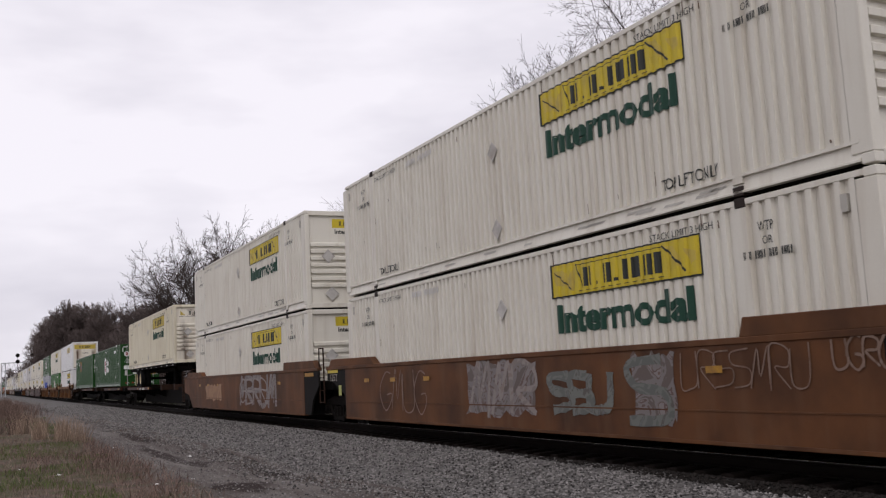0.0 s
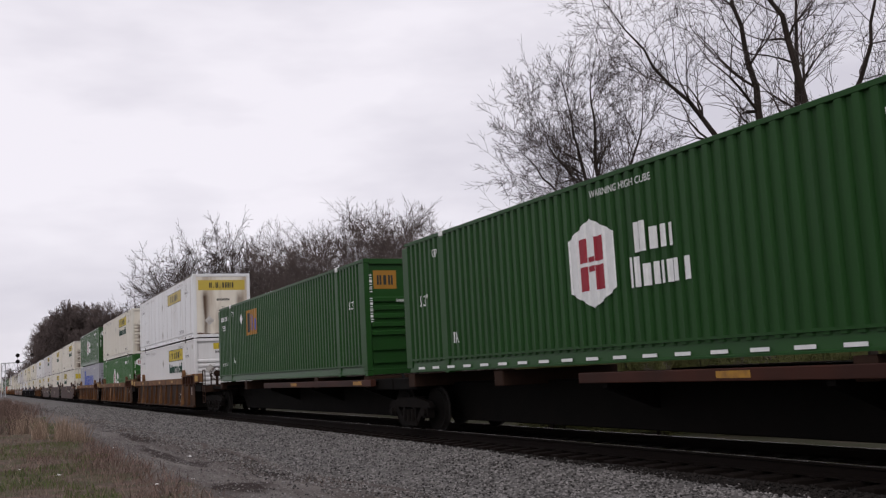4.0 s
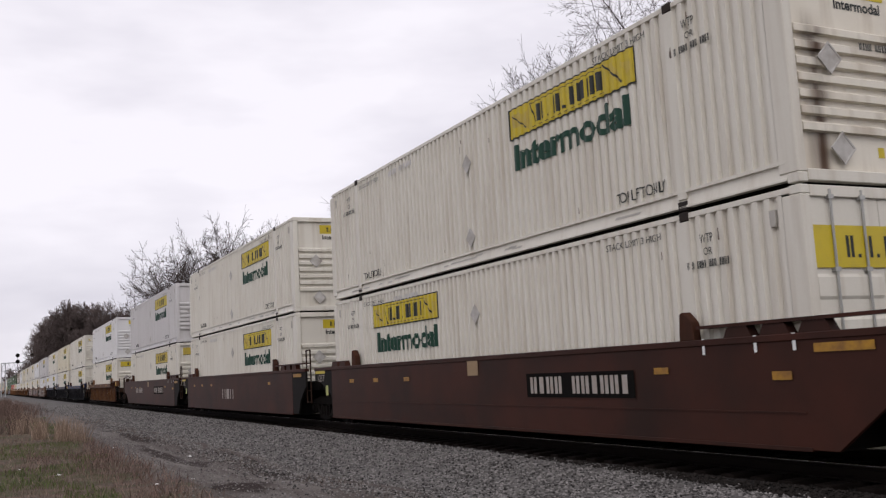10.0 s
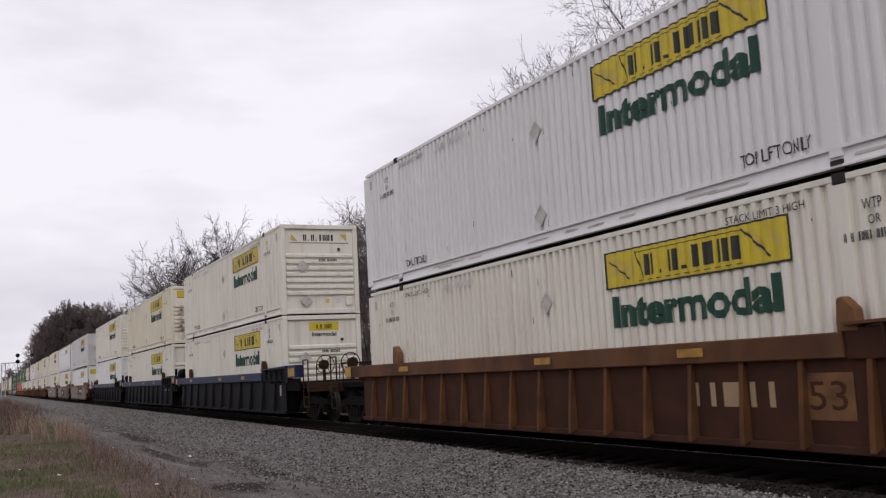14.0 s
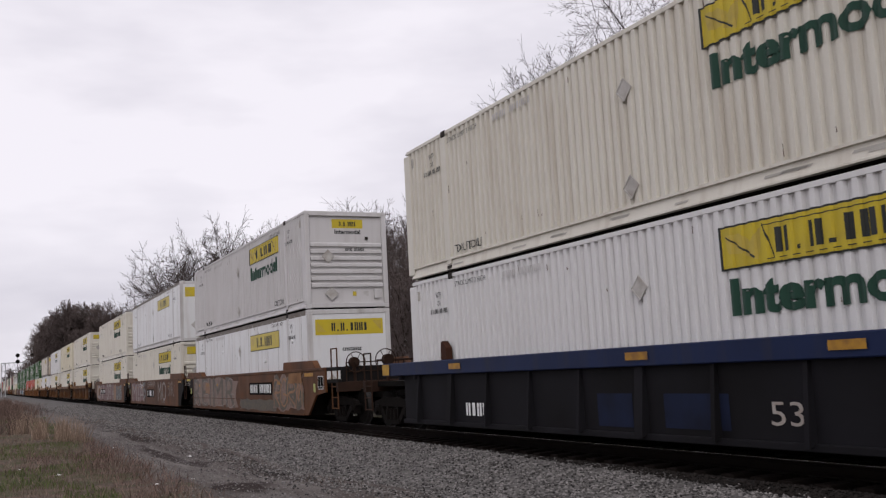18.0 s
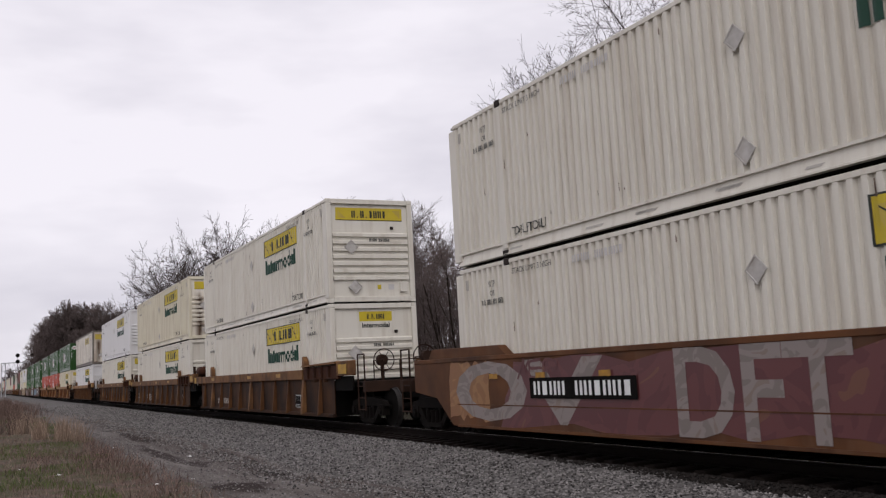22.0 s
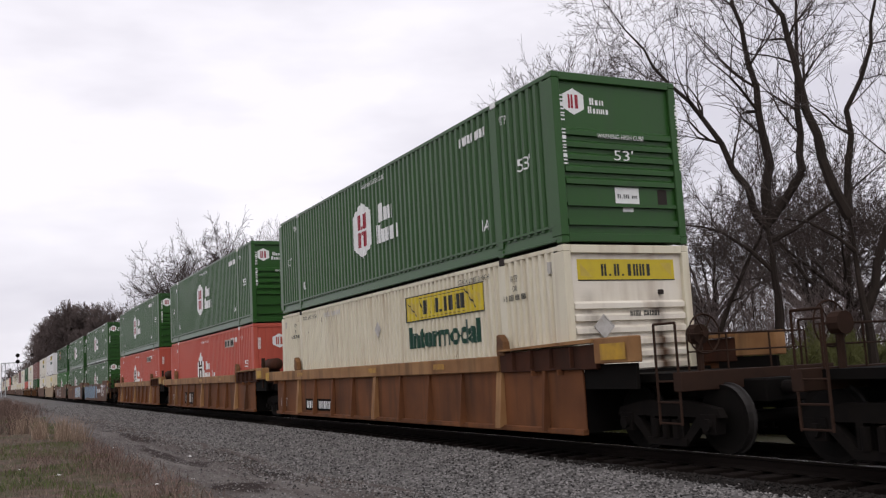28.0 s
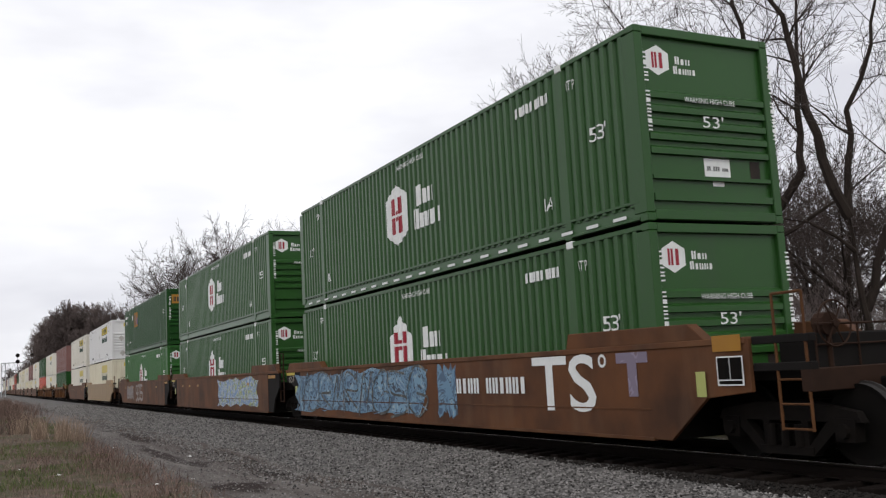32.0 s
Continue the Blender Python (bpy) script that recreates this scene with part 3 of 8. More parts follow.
def red_front(c, paint):
    boxpart("end_wall", (-HW + 0.10, HW - 0.10, -HL + 0.03, -HL + 0.07, 0.10, CH - 0.12), paint, c)
    for i in range(9):
        x = -1.1 + i * 0.26
        boxpart("rib", (x, x + 0.12, -HL + 0.008, -HL + 0.04, 0.16, CH - 0.18), paint, c)
    e = on_front("emblem", hexagon(0.50, 0.50, M["white_ink"]), c, -0.62, -HL + 0.004, 2.02, "white hexagon emblem")
    part("emblem_mark", bars("BB", 0.28, 0.26, M["red"]), None, e, at=pose(0.11, 0.12, 0.003))
    on_front("name_mark", bars("Bbb", 0.34, 0.16, M["white_ink"]), c, 0.0, -HL + 0.004, 2.26)
    on_front("name_mark", bars("Bbbbb. bbb.", 0.95, 0.15, M["white_ink"]), c, -0.02, -HL + 0.004, 2.06)
    on_front("number_mark", bars("BBBB", 0.1, 0.4, M["white_ink"]), c, -1.14, -HL + 0.004, 2.0)


def side_marks(c, brand, faded, rev, light):
    """What is painted on the long side that faces the track's near side. rev: the box stands the other way round."""
    xs = -HW - 0.002

    def y_at(d, width):
        """Where writing begins so that it covers d to d + width from the near end."""
        return (-HL + d + width) if not rev else (HL - d)

    ink = M["ink"]
    if brand == "jb":
        sign = M["old_yellow"] if faded else M["yellow"]
        y0 = y_at(2.8, 3.62)
        s = on_side("sign_panel", flat([(0, 0), (3.62, 0), (3.62, 0.56), (0, 0.56)], ink), c, xs, y0, 2.03, "yellow sign panel with dark border and bars")
        part("sign_face", flat([(0.025, 0.025), (3.595, 0.025), (3.595, 0.535), (0.025, 0.535)], sign), None, s, at=pose(0, 0, 0.003))
        tagged(part("sign_mark", bars("B.B.BBBB", 1.95, 0.30, ink), None, s, at=pose(0.92, 0.125, 0.006)), kind="stuff")
        for pts in ([(0.74, 0.50), (0.76, 0.50), (0.90, 0.05), (0.88, 0.05)], [(2.86, 0.48), (2.88, 0.50), (3.34, 0.10), (3.31, 0.08)], [(0.10, 0.42), (0.12, 0.43), (0.60, 0.12), (0.58, 0.10)]):
            part("sign_line", flat(pts, ink), None, s, at=pose(0, 0, 0.0055))
        for zl in (0.06, 0.475):
            part("sign_line", flat([(0.75, zl), (2.9, zl), (2.9, zl + 0.012), (0.75, zl + 0.012)], ink), None, s, at=pose(0, 0, 0.005))
        for pts in ([(0.08, 0.44), (0.16, 0.20), (0.40, 0.18), (0.52, 0.32), (0.36, 0.44)], [(0.40, 0.16), (0.62, 0.08), (0.74, 0.46), (0.66, 0.46)],
                    [(2.92, 0.48), (3.1, 0.46), (3.3, 0.12), (3.22, 0.10)], [(3.30, 0.40), (3.42, 0.16), (3.54, 0.22), (3.54, 0.34)]):
            part("sign_shade", flat(pts, M["old_yellow"]), None, s, at=pose(0, 0, 0.004))
        on_side("lettering", words("Intermodal", 3.30, 0.47, M["green_ink"], 0.040), c, xs, y_at(3.0, 3.30), 1.45, "green lettering")
    elif brand == "jb_plate":
        y0 = y_at(2.95, 3.62)
        s = on_side("sign_panel", flat([(0, 0), (3.62, 0), (3.62, 0.56), (0, 0.56)], ink), c, xs, y0, 1.92, "yellow sign panel with dark border and bars")
        part("sign_face", flat([(0.025, 0.025), (3.595, 0.025), (3.595, 0.535), (0.025, 0.535)], M["old_yellow"] if faded else M["yellow"]), None, s, at=pose(0, 0, 0.003))
        tagged(part("sign_mark", bars("B.B.BBBB", 1.95, 0.32, ink), None, s, at=pose(0.85, 0.12, 0.006)), kind="stuff")
        for pts in ([(0.08, 0.44), (0.16, 0.20), (0.40, 0.18), (0.52, 0.32), (0.36, 0.44)], [(2.96, 0.48), (3.1, 0.46), (3.3, 0.12), (3.22, 0.10)]):
            part("sign_shade", flat(pts, M["old_yellow"]), None, s, at=pose(0, 0, 0.004))
    elif brand in ("hub", "hubhouse", "hubinc"):
        house = brand != "hub"
        e = on_side("emblem", flat([(0, 0.27), (0.60, 0), (1.20, 0.27), (1.20, 1.12), (0.60, 1.40), (0, 1.12)] if not house else
                                   [(0, -0.2), (1.32, -0.2), (1.32, 0.86), (1.06, 0.98), (1.06, 1.08), (0.84, 1.18), (0.66, 1.34), (0.48, 1.18), (0.26, 1.08), (0.26, 0.98), (0, 0.86)], M["white_ink"]), c, xs,
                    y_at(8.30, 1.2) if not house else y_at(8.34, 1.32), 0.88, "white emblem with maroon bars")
        mark = M["rust"] if brand == "hubinc" else M["maroon_ink"]
        for a in ((0.27, 0.71) if not house else (0.30, 0.80)):
            part("emblem_bar", flat([(a, 0.28), (a + 0.22, 0.28), (a + 0.22, 0.66), (a, 0.66)], mark), None, e, at=pose(0, 0, 0.003))
            part("emblem_bar", flat([(a, 0.72), (a + 0.22, 0.72), (a + 0.22, 1.10 if not house else 0.98), (a, 1.10 if not house else 0.98)], mark), None, e, at=pose(0, 0, 0.003))
        part("emblem_bar", flat([(0.50, 0.57), (0.70, 0.57), (0.70, 0.66), (0.50, 0.66)], mark), None, e, at=pose(0, 0, 0.003))
        part("emblem_bar", flat([(0.50, 0.72), (0.70, 0.72), (0.70, 0.80), (0.50, 0.80)], mark), None, e, at=pose(0, 0, 0.003))
        if brand == "hubinc":
            on_side("name_mark", bars("Bbb", 0.78, 0.34, M["white_ink"]), c, xs, y_at(6.92, 1.1), 1.47, "white name bars")
            on_side("name_mark", bars("Bbbbb", 1.20, 0.36, M["white_ink"]), c, xs, y_at(6.95, 1.45), 1.08, "white name bars")
            on_side("name_mark", bars("Bbb.", 0.78, 0.36, M["white_ink"]), c, xs, y_at(5.95, 0.9), 1.08, "white name bars")
            on_side("number_panel", flat([(0, 0), (1.5, 0), (1.5, 0.30), (0, 0.30)], M["dull_ink"]), c, xs, -HL + 4.4, 2.22, "worn white number panel with dark bars")
            on_side("number_mark", bars("BBBB BBB", 1.3, 0.20, M["ink"]), c, xs - 0.003, -HL + 4.3, 2.27)
        else:
            on_side("name_mark", bars("Bbb", 0.92, 0.44, M["white_ink"]), c, xs, y_at(6.75, 1.1), 1.46 if house else 1.60, "white name bars")
            on_side("name_mark", bars("Bbbbb", 1.42, 0.44, M["white_ink"]), c, xs, y_at(6.55, 1.45), 0.98 if house else 1.10, "white name bars")
        on_side("lettering", words("53'", 0.44, 0.24, M["white_ink"]), c, xs, -HL + 1.26, 1.42)
        on_side("lettering", words("53'", 0.44, 0.24, M["white_ink"]), c, xs, HL - 0.8, 1.42)
        on_side("lettering", words("IA", 0.24, 0.22, M["white_ink"]), c, xs, -HL + 2.66, 0.58)
        on_side("lettering", words("IA", 0.24, 0.22, M["white_ink"]), c, xs, HL - 2.36, 0.58)
        on_side("number_mark", bars("BBBBBBB", 1.15, 0.17, M["white_ink"]), c, xs, -HL + 3.5, 2.38)
        on_side("lettering", words("WARNING HIGH CUBE", 1.5, 0.11, M["white_ink"]), c, xs, -HL + 8.83, 2.58)
        on_side("lettering", words("VTP", 0.26, 0.16, M["white_ink"]), c, xs, -HL + 1.86, 2.4)
        on_side("lettering", words("VTP", 0.26, 0.16, M["white_ink"]), c, xs, HL - 1.5, 2.4)
    elif brand == "matson":
        on_side("name_mark", bars("Bbbbbb", 7.6, 1.75, M["blue_ink"]), c, xs, -HL + 12.1, 0.72, "large blue name bars")
        on_side("lettering", words("WARNING HIGH CUBE", 2.0, 0.15, M["grey_rail"]), c, xs, -HL + 9.6, 2.55)
        on_side("number_mark", bars("B BBBBB B", 1.4, 0.16, M["grey_rail"]), c, xs, -HL + 4.1, 2.45)
        on_side("lettering", words("ITP", 0.24, 0.14, M["white_ink"]), c, xs, HL - 1.7, 2.4)
    elif brand == "emp":
        s = on_side("sign_panel", flat([(0, 0), (1.46, 0), (1.46, 0.88), (0, 0.88)], M["orange_ink"]), c, xs, -HL + 11.7, 1.61, "orange yellow sign panel with plain bars")
        tagged(part("sign_mark", bars("B", 0.45, 0.68, M["ink"]), None, s, at=pose(0.12, 0.1, 0.003)), kind="stuff")
        tagged(part("sign_mark", bars("Bb", 0.8, 0.55, M["blue_ink"]), None, s, at=pose(0.55, 0.14, 0.003)), kind="stuff")
        on_side("placard_holder", flat([(0.2, 0), (0.42, 0.2), (0.2, 0.4), (0, 0.2)], M["white_ink"]), c, xs, -HL + 12.65, 2.05, "white diamond placard")
        on_side("lettering", words("53'", 0.42, 0.2, M["white_ink"]), c, xs, HL - 0.72, 1.98)
        on_side("lettering", words("53'", 0.42, 0.2, M["white_ink"]), c, xs, -HL + 1.2, 1.7)
        on_side("lettering", words("TOP LIFT ONLY", 0.9, 0.12, M["white_ink"]), c, xs, HL - 0.62, 0.60)
        on_side("lettering", words("IA", 0.24, 0.22, M["white_ink"]), c, xs, HL - 2.4, 0.68)
        on_side("lettering", words("ITP", 0.3, 0.2, M["white_ink"]), c, xs, HL - 2.2, 2.42)
        on_side("number_mark", bars("BBB BBBBB", 1.1, 0.16, M["white_ink"]), c, xs, HL - 0.5, 2.34)
    if brand in ("jb", "jb_plate"):
        on_side("lettering", words("TOP LIFT ONLY", 1.14, 0.16, ink), c, xs, -HL + 3.46, 0.34)
        on_side("lettering", words("TOP LIFT ONLY", 1.14, 0.16, ink), c, xs, HL - 2.3, 0.34)
        if not light:
            on_side("lettering", words("STACK LIMIT 3 HIGH", 1.28, 0.10, ink), c, xs, -HL + 3.8, 2.60)
            on_side("lettering", words("STACK LIMIT 3 HIGH", 1.28, 0.10, ink), c, xs, HL - 2.2, 2.60)
            on_side("number_mark", bars("BBBB BBBBBB", 1.35, 0.12, M["grey_rail"]), c, xs, HL - 4.1, 2.56)
            for yy in (-HL + 1.75, HL - 1.3):
                on_side("lettering", words("WTP", 0.25, 0.12, ink), c, xs, yy, 2.44)
                on_side("lettering", words("OR", 0.16, 0.10, ink), c, xs, yy - 0.06, 2.28)
                on_side("number_mark", bars("B B BBBB BBB BBBB", 0.80, 0.10, ink), c, xs, yy + 0.28, 2.12)
            for z in (2.0, 0.55):
                on_side("placard_holder", placard(0.19), c, xs, -HL + 8.3, z - 0.2, "diamond placard holder")


def container(label, paint, relief="corrugated", front="small", brand="jb", faded=0, rev=False, rail=None, front_paint=None, light=False, dashes=False):
    c = thing("container", label, "container", "containers on the train")
    pt, rl = M[paint], M[rail or paint]
    z0, z1 = 0.240, CH - 0.075
    pitch, depth = {"corrugated": (0.196, 0.052), "shallow": (0.196, 0.010), "green": (0.240, 0.050)}.get(relief, (0.61, 0.006))
    if relief == "plate":
        for side, nm in ((-1, "side_wall"), (1, "side_wall")):
            n = 26
            w = boxpart(nm, (side * (HW - 0.03), side * (HW - 0.004), -HL + 0.1, HL - 0.1, z0, z1) if side > 0 else
                        (-HW + 0.004, -HW + 0.03, -HL + 0.1, HL - 0.1, z0, z1), pt, c)
            if side < 0:
                for i in range(1, n):
                    y = -HL + i * 2 * HL / n
                    boxpart("seam", (-HW - 0.001, -HW + 0.006, y - 0.011, y + 0.011, z0 + 0.02, z1 - 0.02), M["seam"] if i % 2 else pt, w)
                    if i % 5 == 2 and not light:
                        bm = bmesh.new()
                        lathe(bm, [(-HW - 0.03, 0.02), (-HW - 0.02, 0.06), (-HW + 0.006, 0.075)], "x", 10, (0, y + 0.3, 1.05 + 0.5 * (i % 3)))
                        part("dent_cap", bm, pt, w, smooth=True)
    else:
        for a, b in ((-HL + 0.30, -POST - 0.09), (-POST + 0.09, POST - 0.09), (POST + 0.09, HL - 0.30)) if not light else ((-HL + 0.15, HL - 0.15),):
            part("side_wall", corrugated_mesh(a, b, z0, z1, pitch, depth, -1, pt), None, c)
        part("side_wall", corrugated_mesh(-HL + 0.18, HL - 0.18, z0, z1, pitch, depth, 1, pt), None, c)
    rail_h = 0.250 if brand[:3] != "hub" else 0.290
    if light:
        bm = bmesh.new()
        for yy in (-HL, HL - 0.2):
            box(bm, -HW, HW, yy, yy + 0.2, 0.0, 0.16)
            box(bm, -HW, HW, yy, yy + 0.2, CH - 0.14, CH)
            for xx in (-HW, HW - 0.15):
                box(bm, xx, xx + 0.15, yy, yy + 0.2, 0.16, CH - 0.14)
        tagged(part("corner_frame", bm, pt, c), kind="stuff")
        boxpart("end_wall", (-HW + 0.1, HW - 0.1, -HL + 0.04, -HL + 0.08, 0.1, CH - 0.1), pt, c)
        boxpart("rear_wall", (-HW + 0.1, HW - 0.1, HL - 0.08, HL - 0.04, 0.1, CH - 0.1), pt, c)
        boxpart("roof", (-HW + 0.03, HW - 0.03, -HL + 0.05, HL - 0.05, CH - 0.08, CH - 0.02), pt, c)
        boxpart("underframe", (-HW + 0.02, HW - 0.02, -HL + 0.1, HL - 0.1, 0.03, 0.21), pt, c)
        if front != "none":
            on_front("sign_panel", flat([(0, 0), (0.98, 0), (0.98, 0.27), (0, 0.27)], M["yellow"]), c, -0.42, -HL + 0.036, 2.4, "small yellow sign panel")
        if brand == "jb":
            on_side("sign_panel", flat([(0, 0), (3.62, 0), (3.62, 0.56), (0, 0.56)], M["yellow"]), c, -HW - 0.002, -HL + 6.42, 2.03, "yellow sign panel")
            on_side("lettering", words("Intermodal", 3.30, 0.47, M["green_ink"], 0.040), c, -HW - 0.002, -HL + 6.24, 1.45)
        return c
    for side in (-1, 1):
        bm = bmesh.new()
        a, b = sorted((side * (HW - 0.05), side * (HW + 0.012)))
        # a folded rail: overhanging lip, sloping web, foot
        prism(bm, [(side * (HW - 0.10), 0.035), (side * (HW + 0.010), 0.035), (side * (HW + 0.010), 0.062), (side * (HW - 0.006), 0.070), (side * (HW - 0.040), rail_h - 0.016),
                   (side * (HW + 0.004), rail_h - 0.010), (side * (HW + 0.004), rail_h + 0.030), (side * (HW - 0.10), rail_h + 0.030)], "y", -HL + 0.18, HL - 0.18)
        part("bottom_rail", bm, rl, c)
        a, b = sorted((side * (HW - 0.06), side * (HW - 0.002)))
        boxpart("top_rail", (a, b, -HL + 0.16, HL - 0.16, CH - 0.085 if rail is None else CH - 0.16, CH - 0.012), M["dark_rail"] if relief == "plate" else rl, c, bevel=0.006)
        for y in (-HL, HL - 0.30):
            a, b = sorted((side * (HW - 0.15), side * HW))
            w = 0.30 if relief != "plate" else 0.11
            y = y if y < 0 else HL - w
            boxpart("corner_post", (a, b, y, y + w, 0.12, CH - 0.11), rl, c, bevel=0.012)
        for y in (-POST, POST):
            a, b = sorted((side * (HW - 0.06), side * (HW + 0.002)))
            p = boxpart("lift_post", (a, b, y - 0.09, y + 0.09, 0.15, CH - 0.12), rl, c, bevel=0.006)
            if side < 0:
                boxpart("top_casting", (-HW - 0.012, -HW + 0.15, y - 0.09, y + 0.09, CH - 0.115, CH + 0.006), M["casting"] if brand[:2] == "jb" else M["white_ink"], p, bevel=0.01)
                boxpart("bottom_casting", (-HW - 0.010, -HW + 0.15, y - 0.09, y + 0.09, 0.0, 0.125), M["casting"] if brand[:2] == "jb" else pt, p, bevel=0.01)
    for y in (-HL, HL - 0.12):
        boxpart("end_header", (-HW + 0.15, HW - 0.15, y, y + 0.12, CH - 0.14, CH - 0.004), rl, c, bevel=0.008)
        boxpart("end_sill", (-HW + 0.15, HW - 0.15, y, y + 0.12, 0.02, 0.16), rl, c, bevel=0.008)
    for xa in (-HW, HW - 0.15):
        for za in (0.0, CH - 0.108):
            boxpart("corner_casting", (xa, xa + 0.15, -HL, -HL + 0.18, za, za + 0.108 + (0.01 if za == 0 else 0)), rl, c, bevel=0.01)
    boxpart("rear_wall", (-HW + 0.1, HW - 0.1, HL - 0.08, HL - 0.03, 0.1, CH - 0.1), pt, c)
    boxpart("roof", (-HW + 0.03, HW - 0.03, -HL + 0.05, HL - 0.05, CH - 0.06, CH - 0.02), M["roof"] if paint not in ("green", "green_fresh", "lightgreen") else pt, c)
    boxpart("underframe", (-HW + 0.06, HW - 0.06, -HL + 0.1, HL - 0.1, 0.05, 0.19), M["casting"], c)
    fp = M[front_paint or paint]
    if front == "small":
        jb_front(c, fp, False, faded)
    elif front == "wide":
        jb_front(c, fp, True, faded)
    elif front == "plain":
        plain_front(c, fp)
    elif front in ("doors_jb", "doors_hub"):
        door_front(c, fp, front[6:], M["steel_rod"])
    elif front == "hub":
        hub_front(c, fp)
    elif front == "emp":
        hub_front(c, fp, True)
    elif front == "matson":
        matson_front(c, fp)
    elif front == "red":
        red_front(c, fp)
    if brand[:2] == "jb":
        rnd = random.Random(len(label) * 7 + len(front))
        bm = bmesh.new()
        for i in range(15):
            y, z = rnd.uniform(-HL + 0.4, HL - 0.4), rnd.choice((rnd.uniform(0.25, 0.6), rnd.uniform(0.2, 2.6), rnd.uniform(2.2, 2.7)))
            w, h = rnd.uniform(0.012, 0.035), rnd.uniform(0.03, 0.20)
            bm.faces.new([bm.verts.new((-HW - 0.003, yy, zz)) for yy, zz in ((y, z), (y, z + h), (y - w * 0.6, z + h), (y - w, z))])
        rub = bmesh.new()
        for i in range(15):
            y, z, w = rnd.uniform(-HL + 0.9, HL - 0.4), rnd.uniform(0.10, 0.16), rnd.uniform(0.25, 0.75)
            rub.faces.new([rub.verts.new((-HW - 0.002 + 0.21 * (zz - 0.07), yy, zz)) for yy, zz in ((y, z), (y - 0.03, z + 0.035), (y - w, z + 0.030), (y - w + 0.05, z))])
        tagged(part("worn_patch", rub, M["rubbed"], c, "rubbed grey patches along the rail"), kind="stuff")
        tagged(part("scuff", bm, M["scuff"], c, "dark scuffs and rust spots"), kind="stuff")
    if brand == "jb":
        for y in (-HL + 0.46, HL - 0.46):
            bm = bmesh.new()
            prism(bm, [(y - 0.035, 2.46), (y + 0.035, 2.46), (y + 0.045, 2.50), (y + 0.045, 2.66), (y - 0.045, 2.66), (y - 0.045, 2.50)], "x", -HW - 0.004, -HW + 0.05)
            part("lashing_plate", bm, M["rubbed"], c, "small grey lashing plate")
    before = set(c.children_recursive)
    side_marks(c, brand, faded, rev, light)
    if relief != "plate" and not light:
        line = []
        for a, b in ((-HL + 0.30, -POST - 0.09), (-POST + 0.09, POST - 0.09), (POST + 0.09, HL - 0.30)):
            line += wave(a, b, max(1, round((b - a) / pitch)), depth)
        for o in [o for o in c.children_recursive if o not in before]:
            m = o.parent.matrix_basis @ o.matrix_basis if o.parent != c else o.matrix_basis
            if max(v.co.y for v in o.data.vertices) > 0.15 and not o.name.startswith("placard"):
                follow(o, m.translation.y, line)
    if dashes:
        for k in range(22):
            y = -HL + 0.5 + k * 0.7
            on_side("reflector", flat([(0, 0), (0.32, 0), (0.32, 0.05), (0, 0.05)], M["white_ink"]), c, -HW - 0.014, y + 0.3, 0.09)
    return c


KINDS = {}
JB = "white corrugated steel container with yellow sign, stacked on a well car"


